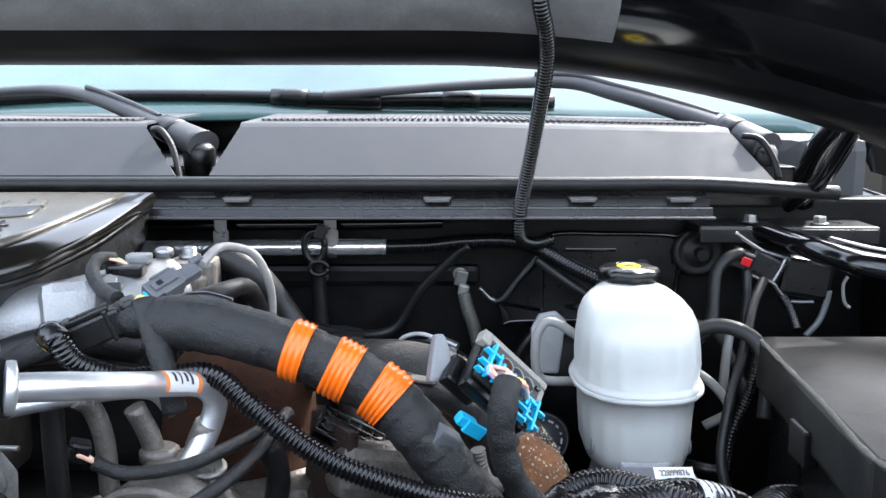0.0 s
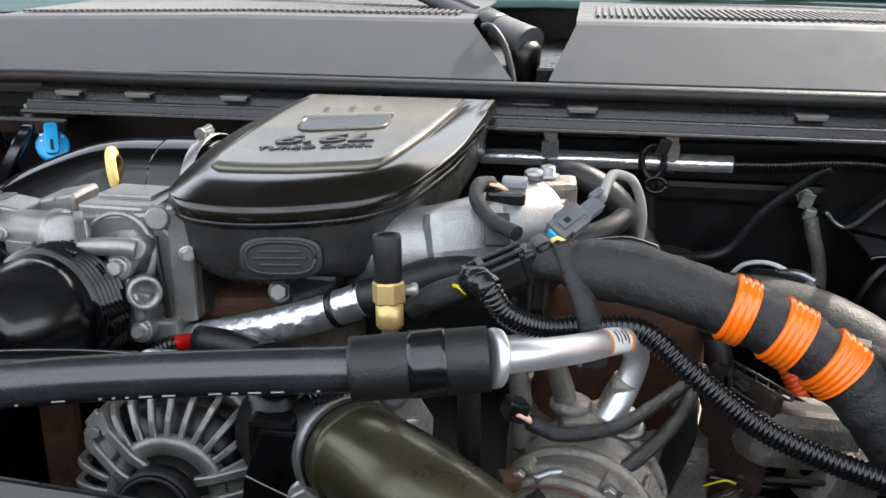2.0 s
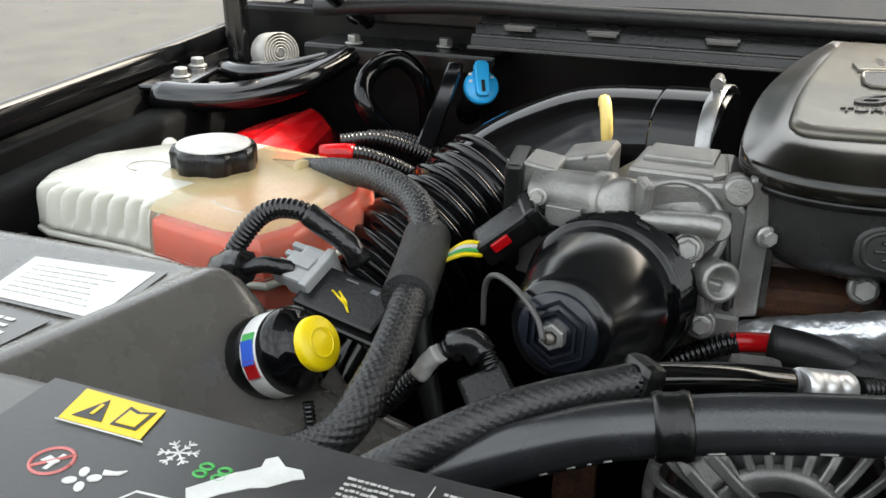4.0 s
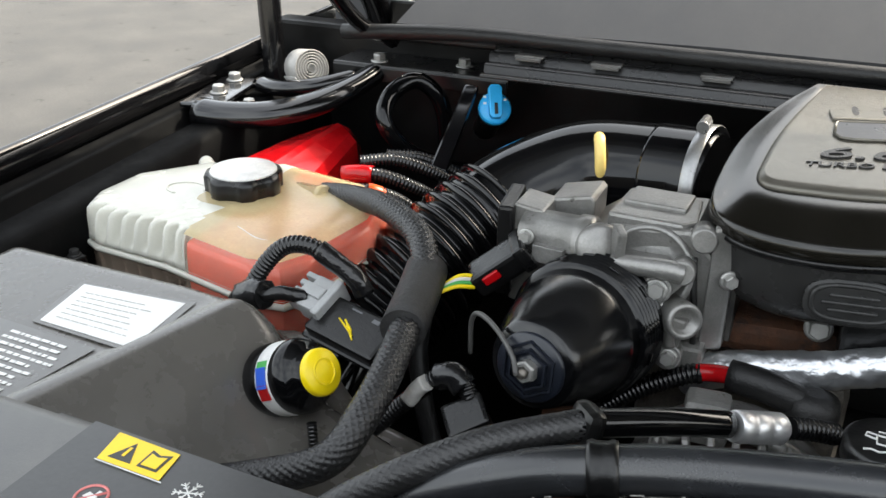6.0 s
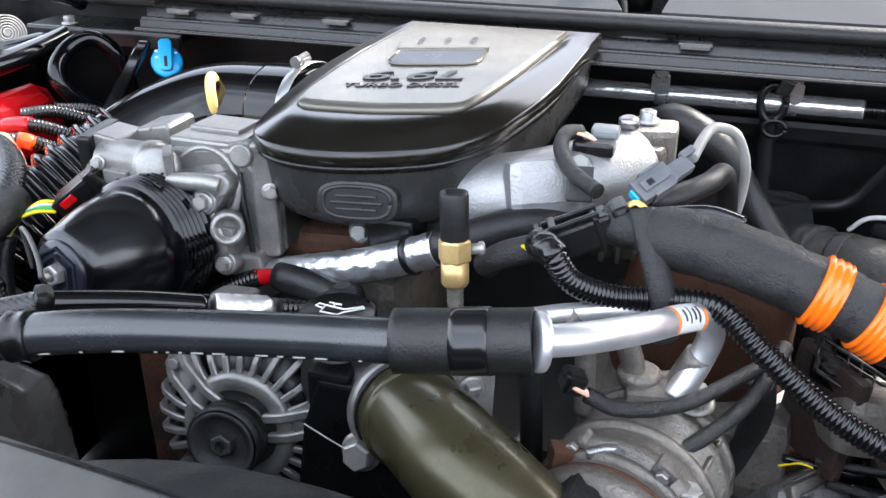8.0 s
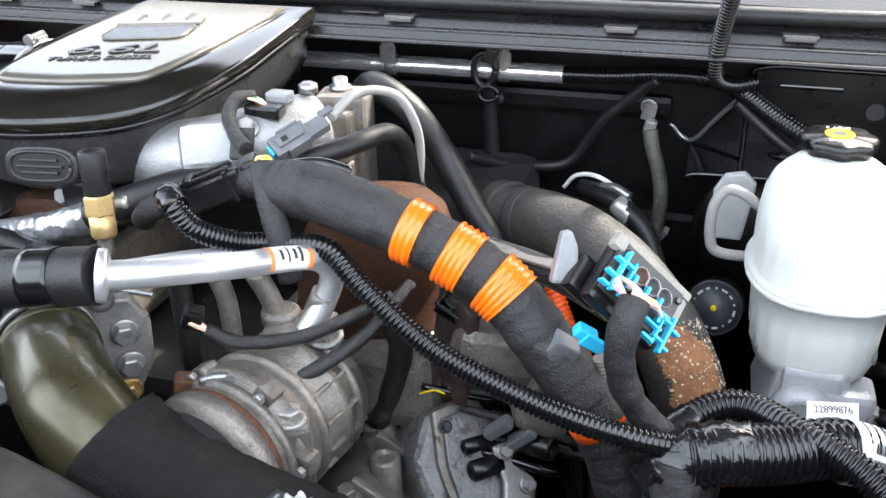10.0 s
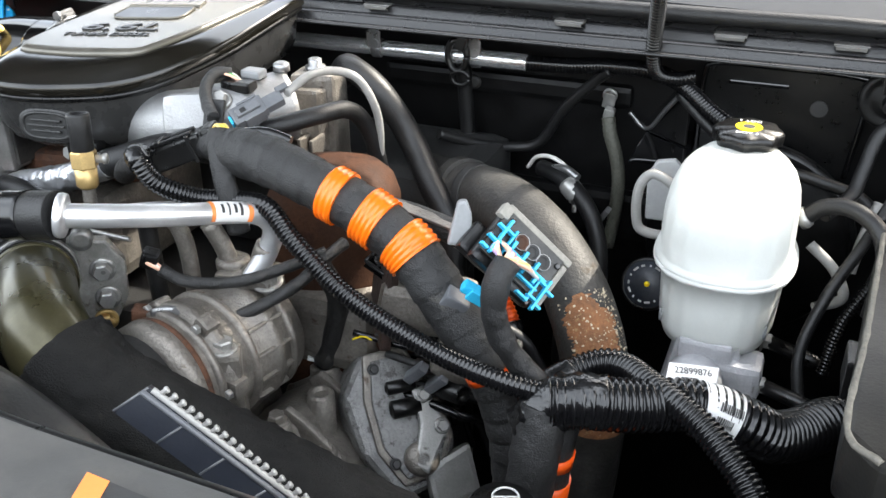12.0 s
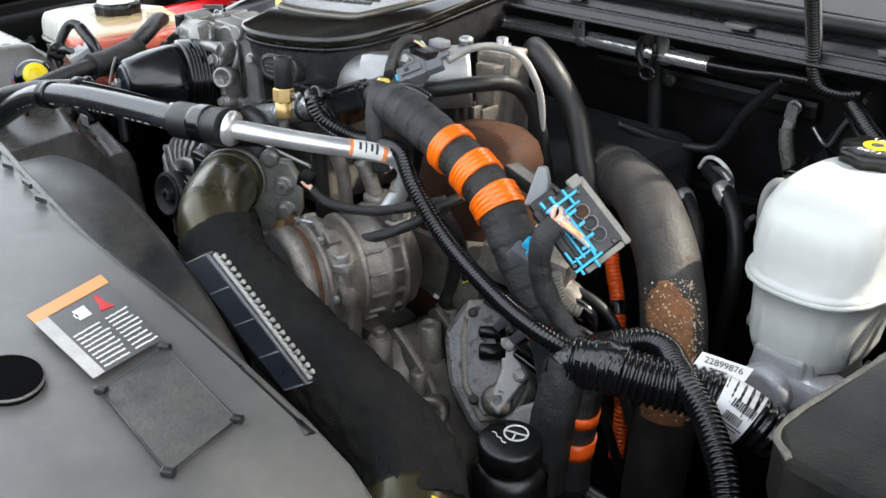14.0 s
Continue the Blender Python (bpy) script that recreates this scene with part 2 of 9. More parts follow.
GLOSS_BLACK = surface("gloss_black_paint", (0.004, 0.004, 0.0045), 0.12, vary=0.2, bump=0.01, coat=0.25)
DUCT_BLACK = surface("glossy_duct_plastic", (0.0024, 0.0025, 0.0029), 0.08, vary=0.2, bump=0.015, specular=0.36)
FIREWALL_BLACK = surface("firewall_black", (0.0034, 0.0034, 0.0036), 0.42, vary=0.5, bump=0.2, grain=150, dust=0.005, specular=0.2)
INNER_BLACK = surface("black_inner_fender", (0.0022, 0.0022, 0.0023), 0.7, vary=0.4, bump=0.12, grain=200, specular=0.06)
LOOM_BLACK = surface("loom_plastic", (0.005, 0.005, 0.0055), 0.17, vary=0.2, bump=0.04)
RUBBER = surface("rubber", (0.009, 0.009, 0.0095), 0.40, vary=0.25, bump=0.3, grain=500, dust=0.02, specular=0.35)
WOVEN_RUBBER = surface("wrapped_rubber_hose", (0.016, 0.0172, 0.0195), 0.25, vary=0.3, bump=0.05, grain=700, dust=0.02, specular=0.7)
BRAID = surface("braided_sleeve", (0.022, 0.022, 0.0225), 0.22, vary=0.3, bump=0.3, grain=900)
TAPE = surface("cloth_tape", (0.0145, 0.0142, 0.0142), 0.50, vary=0.35, scale=24, bump=0.7, grain=700, wob=4.0, spots=(0.075, 0.07, 0.062), spot_at=0.64, spot_scale=14)
FABRIC = surface("woven_sock", (0.0062, 0.0060, 0.0055), 0.8, vary=0.35, scale=18, bump=0.9, grain=700, weave=0.0, dust=0.03, specular=0.25, spots=(0.03, 0.028, 0.023), spot_at=0.62, spot_scale=26)
GLOSS_TAPE = surface("glossy_tape", (0.006, 0.006, 0.0065), 0.2, vary=0.2, bump=0.3, grain=120, wob=1.5)
CAST_ALU = surface("cast_aluminium", (0.25, 0.245, 0.235), 0.36, metal=0.6, vary=0.25, bump=0.2, grain=450, dust=0.12, spots=(0.12, 0.115, 0.105), spot_at=0.62, spot_scale=60)
DIRTY_ALU = surface("dull_cast_aluminium", (0.185, 0.168, 0.148), 0.45, metal=0.5, vary=0.45, scale=30, bump=0.6, grain=300, dust=0.15, spots=(0.1, 0.072, 0.05), spot_at=0.62, spot_scale=45)
DULL_ALU = surface("dusty_aluminium_plate", (0.30, 0.29, 0.27), 0.42, metal=0.45, vary=0.35, scale=50, bump=0.3, grain=350, spots=(0.12, 0.10, 0.08), spot_at=0.6, spot_scale=60)
ROUGH_ALU = surface("sand_cast_aluminium", (0.31, 0.31, 0.31), 0.42, metal=0.75, vary=0.15, bump=0.4, grain=420)
BRIGHT_ALU = surface("bright_aluminium", (0.72, 0.72, 0.73), 0.36, metal=0.8, vary=0.08, bump=0.06)
STEEL = surface("zinc_steel", (0.33, 0.325, 0.31), 0.32, metal=0.55, vary=0.2, bump=0.1)
DULL_STEEL = surface("dull_stainless", (0.30, 0.30, 0.30), 0.3, metal=0.8, vary=0.2, bump=0.1)
DARK_STEEL = surface("dark_steel", (0.035, 0.035, 0.035), 0.55, metal=0.4, vary=0.3, bump=0.3)
FOIL = surface("crinkled_foil", (0.60, 0.61, 0.63), 0.34, metal=0.9, vary=0.15, bump=0.5, grain=90, wob=2.5)
RUST = surface("rusted_iron", (0.078, 0.030, 0.013), 0.8, vary=0.5, scale=35, bump=0.8, grain=220, spots=(0.028, 0.015, 0.011), spot_at=0.5)
DARK_RUST = surface("dark_rusted_shell", (0.022, 0.0095, 0.006), 0.75, vary=0.5, scale=35, bump=0.7, grain=220, spots=(0.05, 0.018, 0.008), spot_at=0.6, spot_scale=18)
SCALE = surface("pale_rust_scale", (0.55, 0.46, 0.33), 0.8, vary=0.35, bump=0.3)
BEIGE = surface("dusty_beige_loom", (0.13, 0.12, 0.10), 0.6, vary=0.25, bump=0.2, dust=0.1)
FOIL_WRAP = surface("bright_foil_wrap", (0.80, 0.81, 0.82), 0.20, metal=0.85, vary=0.12, bump=0.35, grain=140, wob=1.5)
PIPE_GREY = surface("heat_stained_steel", (0.038, 0.036, 0.033), 0.6, metal=0.25, vary=0.5, scale=34, bump=0.5, grain=240, spots=(0.064, 0.052, 0.04), spot_at=0.60, spot_scale=38)
PATCH_RUST = surface("rust_patch", (0.23, 0.10, 0.042), 0.9, vary=0.4, scale=70, bump=1.0, grain=350, spots=(0.30, 0.19, 0.09), spot_at=0.58, spot_scale=160)
OLIVE = surface("olive_lacquered_tube", (0.062, 0.055, 0.027), 0.30, metal=0.5, vary=0.3, scale=14, bump=0.04, coat=0.12)
ORANGE = surface("orange_loom", (0.9, 0.155, 0.008), 0.22, vary=0.1, bump=0.06)
CYAN = surface("cyan_plastic", (0.02, 0.42, 0.68), 0.35, vary=0.1, bump=0.05)
BLUE = surface("blue_cap_plastic", (0.01, 0.4, 0.8), 0.35, vary=0.1, bump=0.05)
RED = surface("red_plastic", (0.40, 0.004, 0.007), 0.2, vary=0.12, bump=0.06, specular=0.4)
YELLOW = surface("yellow_plastic", (0.83, 0.62, 0.01), 0.4, vary=0.08, bump=0.06)
CREAM_YELLOW = surface("faded_yellow_plastic", (0.85, 0.62, 0.20), 0.4, vary=0.08, bump=0.06)
BRASS = surface("brass_fitting", (0.58, 0.40, 0.17), 0.38, metal=0.6, vary=0.2, bump=0.15)
GREY_CONN = surface("grey_connector", (0.11, 0.115, 0.125), 0.42, vary=0.2, bump=0.1, dust=0.1)
PLUG_GREY = surface("light_grey_plug", (0.33, 0.335, 0.335), 0.4, vary=0.12, bump=0.08)
PLUG_BLUE = surface("blue_grey_plug", (0.022, 0.027, 0.038), 0.42, vary=0.25, bump=0.1, dust=0.12)
PALE_GREY = surface("pale_grey_plastic", (0.2, 0.205, 0.21), 0.45, vary=0.1, bump=0.1)
WHITE_WIRE = surface("white_wire", (0.62, 0.60, 0.57), 0.5, vary=0.1, bump=0.05)
GREY_WIRE = surface("grey_cable", (0.24, 0.235, 0.225), 0.5, vary=0.15, bump=0.05)
PEACH_WIRE = surface("peach_wire", (0.80, 0.45, 0.32), 0.5, vary=0.1, bump=0.05)
PURPLE_WIRE = surface("purple_wire", (0.42, 0.30, 0.52), 0.5, vary=0.1, bump=0.05)
GREEN_WIRE = surface("green_wire", (0.05, 0.35, 0.08), 0.5, vary=0.1, bump=0.05)
RESERVOIR = surface("milky_polypropylene", (0.52, 0.53, 0.505), 0.33, vary=0.05, scale=14, bump=0.06, sss=0.6)
TANK = surface("clear_polypropylene", (0.80, 0.62, 0.48), 0.16, vary=0.06, scale=12, bump=0.05, alpha=0.24)
TANK_MILKY = surface("milky_tank_plastic", (0.60, 0.59, 0.52), 0.26, vary=0.08, scale=14, bump=0.05, alpha=0.88, sss=0.4)
TANK_AMBER = surface("amber_tank_plastic", (0.64, 0.52, 0.29), 0.12, vary=0.16, scale=20, bump=0.06, alpha=0.64)
SHIELD_BROWN = surface("brown_heat_shield", (0.042, 0.0175, 0.009), 0.7, vary=0.45, scale=28, bump=0.4, grain=260, spots=(0.026, 0.012, 0.008), spot_at=0.56, spot_scale=20, specular=0.15)
BLUE_BLACK = surface("blue_black_plastic", (0.010, 0.0125, 0.019), 0.32, vary=0.2, bump=0.06)
DARK_WIRE = surface("dark_grey_wire", (0.07, 0.068, 0.065), 0.45, vary=0.2, bump=0.05)
COOLANT = surface("orange_coolant", (0.72, 0.042, 0.014), 0.2, vary=0.12, bump=0.0)
LABEL_WHITE = surface("white_label", (0.66, 0.655, 0.64), 0.45, vary=0.04, bump=0.04)
LABEL_BLACK = surface("black_label", (0.008, 0.008, 0.008), 0.35, vary=0.1, bump=0.02)
LABEL_YELLOW = surface("yellow_label", (0.83, 0.55, 0.01), 0.4, vary=0.05, bump=0.02)
LABEL_ORANGE = surface("orange_label", (0.72, 0.22, 0.06), 0.4, vary=0.05, bump=0.02)
LABEL_GREY = surface("worn_grey_label", (0.35, 0.34, 0.32), 0.45, vary=0.2, bump=0.05)
LABEL_BLUE = surface("blue_label", (0.02, 0.10, 0.55), 0.35, vary=0.05, bump=0.02)
INK = surface("label_ink", (0.03, 0.03, 0.03), 0.5, vary=0.1, bump=0.0)
PAINT_WHITE = surface("white_print", (0.62, 0.62, 0.60), 0.5, vary=0.15, bump=0.0)
AIRBOX_PLASTIC = surface("smooth_air_box_plastic", (0.088, 0.082, 0.074), 0.27, vary=0.04, bump=0.04, grain=1300, specular=0.6)
CONCRETE = surface("worn_concrete", (0.064, 0.061, 0.057), 0.9, vary=0.42, scale=2.2, bump=0.7, grain=75, spots=(0.036, 0.034, 0.031), spot_at=0.6, spot_scale=5.0)
GLASS = surface("windscreen_glass", (0.06, 0.12, 0.11), 0.03, vary=0.3, scale=3, bump=0.0, specular=0.7, coat=0.3)
# Near-black without gloss, painted where hollows would be in shade
HOLE_SHADE = surface("hollow_shade", (0.004, 0.004, 0.004), 0.95, vary=0.1, bump=0.0, specular=0.0)
TYRE = surface("tyre_rubber", (0.02, 0.02, 0.02), 0.7, vary=0.2, bump=0.3)
DUSTY = surface("dusty_black_plastic", (0.014, 0.014, 0.014), 0.45, vary=0.3, dust=0.22, scale=18, bump=0.2)
DEEP_ORANGE = surface("deep_orange_loom", (0.72, 0.085, 0.008), 0.35, vary=0.15, bump=0.1)
RIM_DUST = surface("dusty_beige_rim", (0.26, 0.245, 0.215), 0.75, vary=0.25, scale=60, bump=0.3)
FUSE_LID = surface("dusty_fuse_lid", (0.008, 0.008, 0.008), 0.36, vary=0.3, dust=0.07, scale=14, bump=0.12, specular=0.22)
PINK = surface("faded_red_print", (0.55, 0.16, 0.15), 0.5, vary=0.15, bump=0.0)
WALL_GREY = surface("dull_plaster", (0.30, 0.30, 0.28), 0.9, vary=0.25, scale=0.6, bump=0.4, grain=30)
PALE_INK = surface("faded_print", (0.42, 0.415, 0.40), 0.45, vary=0.05, bump=0.0)
COVER_BODY = surface("moulded_body_plastic", (0.024, 0.0238, 0.0235), 0.27, vary=0.25, scale=30, bump=0.1, grain=900, dust=0.015, specular=0.28)
LEDGE_GREY = surface("satin_black_steel", (0.011, 0.011, 0.0117), 0.28, vary=0.25, scale=20, bump=0.12, grain=300, dust=0.02)
HOOD_GREY = surface("satin_grey_panel", (0.17, 0.17, 0.172), 0.5, vary=0.25, scale=30, bump=0.3, grain=260)
HOOD_RIM = surface("satin_black_hood", (0.004, 0.004, 0.0045), 0.34, vary=0.2, bump=0.03, specular=0.3)
MOTTLED_ALU = surface("mottled_cast_aluminium", (0.19, 0.188, 0.183), 0.5, metal=0.4, vary=0.35, scale=40, bump=0.7, grain=260, spots=(0.10, 0.095, 0.09), spot_at=0.55, spot_scale=90)
# Black sticker lifted to dark grey: sky reflection put into its colour
LABEL_SHEEN = surface("dark_sticker_sky_sheen", (0.042, 0.042, 0.042), 0.34, vary=0.2, scale=30, bump=0.03)
CONE_BLACK = surface("satin_cone_plastic", (0.0026, 0.0028, 0.0034), 0.20, vary=0.2, bump=0.02)
STICKER_GREY = surface("pale_clear_sticker", (0.125, 0.122, 0.116), 0.25, vary=0.08, bump=0.02)
STRAP_BRAID = surface("tinned_copper_braid", (0.10, 0.10, 0.082), 0.5, metal=0.3, vary=0.3, bump=0.4, grain=900)
EDGE_DUST = surface("pale_edge_wear", (0.13, 0.12, 0.10), 0.8, vary=0.4, scale=70, bump=0.3)
PALE_CAST = surface("pale_cast_aluminium", (0.42, 0.42, 0.435), 0.42, metal=0.3, vary=0.2, bump=0.35, grain=420)
# Dusty cap top, its grey lightened to stand for sunlight on it
CAP_SUNLIT = surface("dusty_cap_sunlit", (0.66, 0.65, 0.63), 0.4, vary=0.2, scale=60, bump=0.1)

# ---- setting ----
MID = -0.315  # the truck's middle line


def mirror_x(x):
    return 2 * MID - x


def sheet(rows, thick=0.0, smooth=True):
    """A smooth skin through rows of points."""
    bm = loft(rows, caps=False, closed=False, smooth=smooth)
    if thick:
        bmesh.ops.solidify(bm, geom=bm.faces[:], thickness=thick)
    return bm


ground = bmesh.new()
bmesh.ops.create_grid(ground, x_segments=8, y_segments=8, size=400)
single("ground", ground, CONCRETE, "weathered pale concrete yard", "ground", kind="structure")

# Added out of view: blocks low sky in front, so glossy blacks mirror less
single("unseen_yard_wall", box_at(-30, 30, -9.4, -9.0, 0, 2.6, 0.02), WALL_GREY, "unseen plain wall added ahead of the truck to dim sky reflections", "wall", kind="structure")

# Bulkhead behind the engine, with pressed panels
firewall = thing("firewall", (MID, 1.24, 0.6), "black painted firewall behind the engine", "firewall", kind="structure")
part("panel", box_at(-1.30, 0.67, 1.22, 1.26, 0.55, 1.405, 0.006), FIREWALL_BLACK, firewall)
part("pressed_plate", prism([(0.135, 1.235), (0.315, 1.225), (0.325, 1.34), (0.31, 1.357), (0.15, 1.36), (0.135, 1.345)], 0, 0.012,
     Matrix(((1, 0, 0, 0), (0, 0, -1, 1.222), (0, 1, 0, 0), (0, 0, 0, 1))), 0.004), BLACK_PLASTIC, firewall)
part("plate_lip", hose([(0.135, 1.208, 1.24), (0.136, 1.208, 1.338), (0.15, 1.208, 1.357), (0.22, 1.208, 1.358), (0.31, 1.208, 1.355), (0.323, 1.208, 1.338), (0.314, 1.208, 1.23)], 0.0035, 8), GLOSS_BLACK, firewall)
part("plate_groove", box_at(0.165, 0.235, 1.206, 1.211, 1.333, 1.339, 0.002), GLOSS_BLACK, firewall)
part("pressed_swage", box_at(-0.30, 0.05, 1.205, 1.225, 1.285, 1.315, 0.008), FIREWALL_BLACK, firewall)
part("pressed_swage", box_at(-0.12, 0.10, 1.20, 1.225, 1.10, 1.17, 0.012), FIREWALL_BLACK, firewall)

# Ledge above the firewall with its rubber strip and clips
cowl_ledge = thing("cowl_ledge", (MID, 1.08, 1.40), "black folded steel ledge under the windscreen cowl", "cowl ledge", kind="structure")


def ledge_drop(x):
    d = max(0.0, abs(x - MID) - 0.62)
    return -0.35 * d * d


xs = [MID - 0.80 + 1.6 * k / 40 for k in range(41)]
ledge_profile = [(1.080, 1.3955), (1.070, 1.3965), (1.063, 1.3975), (1.063, 1.400), (1.068, 1.4015), (1.070, 1.4005), (1.073, 1.3985), (1.076, 1.4005), (1.077, 1.408), (1.081, 1.411), (1.086, 1.4105), (1.089, 1.408),
                 (1.092, 1.4105), (1.093, 1.418), (1.097, 1.4205), (1.104, 1.420), (1.107, 1.417), (1.111, 1.422), (1.115, 1.430), (1.16, 1.430), (1.22, 1.40)]
part("ledge", sheet([[V(x, y, z + ledge_drop(x)) for y, z in ledge_profile] for x in xs if -0.925 < x < 0.325]), LEDGE_GREY, cowl_ledge)
single("weatherstrip", hose([(x, 1.104 - 0.02 * max(0, abs(x - MID) - 0.7), 1.436 + ledge_drop(x)) for x in xs[::4]], 0.0095, 12, 0.02), RUBBER,
                      "black rubber weatherstrip along the cowl edge", "weatherstrip", kind="structure")
clip = thing("strip_clip", (0, 0, 0), "grey plastic clip on the cowl ledge", "clip", "clips along the cowl ledge")
part("clip_body", merge(box_at(-0.017, 0.017, -0.008, 0.008, 0, 0.0028, 0.001), box_at(-0.015, 0.015, -0.0095, -0.007, -0.003, 0.001, 0.0008)), SHROUD_PLASTIC, clip)
clip_x = [-0.461, -0.250, -0.007, 0.170, 0.29, -0.655, -0.775, -0.865]
clip.location = (clip_x[0], 1.094, 1.419)
for x in clip_x[1:]:
    copy_thing(clip, pose(x, 1.094 if abs(x - MID) < 0.62 else 1.088, 1.419 + ledge_drop(x)))

# Cowl panels: a sloping front face and a louvred top
def cowl_panel(name, x_top0, x_top1, x_bot0, x_bot1, label):
    t = thing(name, ((x_top0 + x_top1) / 2, 1.2, 1.45), label, "cowl panel", "windscreen cowl panels", kind="structure")
    rows = []
    for k in range(25):
        f = k / 24
        a, b = x_bot0 + (x_bot1 - x_bot0) * f, x_top0 + (x_top1 - x_top0) * f
        sag = -0.02 * max(0, abs(a - MID) - 0.35)
        rows.append([V(a, 1.125, 1.425 + sag), V(a, 1.116, 1.446 + sag), V(b, 1.178, 1.503 + sag), V(b, 1.184, 1.507 + sag),
                     V(b, 1.192, 1.5085 + sag), V(b, 1.45, 1.513 + sag)])
    part("front_face", sheet(rows, 0.003, False), COWL_PLASTIC, t)
    n = int((x_top1 - x_top0) / 0.0082)
    me = None
    for k in range(3, n - 2):
        x = x_top0 + (x_top1 - x_top0) * k / n
        z = 1.5118 - 0.02 * max(0, abs(x - MID) - 0.35)
        if me is None:
            ob = part("louvre_slat", placed(box_at(-0.0018, 0.0018, -0.070, 0.070, -0.002, 0.0012, 0.0005, 1), Matrix.Translation(ORIGIN[t.name])), COWL_PLASTIC, t)
            me = ob.data
        else:
            ob = new("louvre_slat", me)
            ob.parent = t
        ob.location = V(x, 1.275, z) - ORIGIN[t.name]
    return t


cowl_panel("cowl_panel", -0.263, 0.372, -0.290, 0.412, "dark grey textured plastic cowl panel, driver side")
cowl_panel("cowl_panel", -1.010, -0.385, -1.048, -0.332, "dark grey textured plastic cowl panel, passenger side")

# Windscreen, its black band and the dark well behind the cowl
part_rows = [[V(x, 1.46 + s * 0.75 - 0.10 * abs(x - MID) ** 2, 1.505 + s * 0.52 - 0.02 * abs(x - MID)) for x in [MID - 0.95 + 1.9 * k / 20 for k in range(21)]] for s in (0, 0.05, 0.3, 0.6, 1.0)]
single("windscreen", sheet(part_rows, 0.005), GLASS, "sloping tinted windscreen glass reflecting the sky", "windscreen", kind="structure")
single("cowl_well", box_at(-1.10, 0.47, 1.20, 1.52, 1.395, 1.45, 0.004), BLACK_PLASTIC, "black plastic well under the cowl panels", "cowl well", kind="structure")
single("cabin_wall", box_at(-1.20, 0.57, 1.54, 1.60, 0.5, 1.50, 0.004), BLACK_PLASTIC, "black steel cabin front behind the cowl", "cabin wall", kind="structure")

# Under the engine
single("undertray", box_at(-1.32, 0.69, -0.25, 1.3, 0.52, 0.56, 0.004), FIREWALL_BLACK, "black undertray below the engine", "undertray", kind="structure")
single("radiator", box_at(-1.10, 0.47, 0.24, 0.34, 0.56, 1.33, 0.006), BLACK_PLASTIC, "black radiator behind the front panel", "radiator", kind="structure")


# Fenders: outer skin, gutter, and inner wall, drawn from the front to the doors
def fender(side, label):
    t = thing("fender", (-1.32 if side < 0 else mirror_x(-1.32), 0.7, 0.9), label, "fender", "front fenders", kind="structure")

    def at(x, y, z):
        z += 0.055 * (y - 1.0)
        return V(x if side < 0 else mirror_x(x), y, z)

    ys = [-0.3 + 3.0 * k / 30 for k in range(31)]
    crown = [(-1.310, 1.332), (-1.3115, 1.350), (-1.3135, 1.360), (-1.3165, 1.3655), (-1.320, 1.3670), (-1.324, 1.3655), (-1.34, 1.355), (-1.37, 1.330), (-1.40, 1.295), (-1.415, 1.25), (-1.42, 1.15), (-1.42, 0.75)]
    part("outer_skin", sheet([[at(x, y, z) for x, z in crown] for y in ys], 0.002), GLOSS_BLACK, t, "glossy black painted skin")
    gutter = [(-1.310, 1.334), (-1.308, 1.330), (-1.298, 1.328), (-1.288, 1.330), (-1.279, 1.336), (-1.276, 1.334), (-1.275, 1.318), (-1.262, 1.312), (-1.258, 1.322), (-1.222, 1.324), (-1.214, 1.318), (-1.210, 1.25), (-1.225, 1.05), (-1.26, 0.56)]
    part("inner_wall", sheet([[at(x, y, z) for x, z in gutter] for y in ys[:17]], 0.002), INNER_BLACK, t)
    for y in (0.62, 0.99, 1.045):
        m = Matrix.Translation(at(-1.246 + (0.0 if y < 1 else 0.02), y, 1.326))
        part("bolt", hexbolt(m, 0.008), STEEL, t)
    return t


fender(-1, "glossy black painted fender with bolted inner rail")
fender(1, "glossy black painted fender beside the fuse box")


# Unseen cab shell, added to darken fender reflections: black doors, pillars and roof
cab = thing("cab", (MID, 2.2, 0.6), "unseen glossy black cab shell added behind the windscreen to darken reflections", "cab", kind="structure")
for side in (-1, 1):
    def cx(x):
        return x if side < 0 else mirror_x(x)
    part("door", box_at(min(cx(-1.44), cx(-1.34)), max(cx(-1.44), cx(-1.34)), 1.62, 3.0, 0.6, 1.50, 0.02), GLOSS_BLACK, cab)
    part("pillar", hose([(cx(-1.33), 1.38, 1.46), (cx(-1.30), 1.75, 1.74), (cx(-1.25), 2.2, 2.03), (cx(-1.22), 2.5, 2.06)], 0.055, 10, 0.05), GLOSS_BLACK, cab)
    part("mirror", rbox(pose(cx(-1.62), 1.85, 1.55, 0, 0, 8), 0.20, 0.14, 0.26, 0.05, 4), GLOSS_BLACK, cab)
part("roof", box_at(-1.26, mirror_x(-1.26), 2.2, 3.1, 2.02, 2.08, 0.02), GLOSS_BLACK, cab)


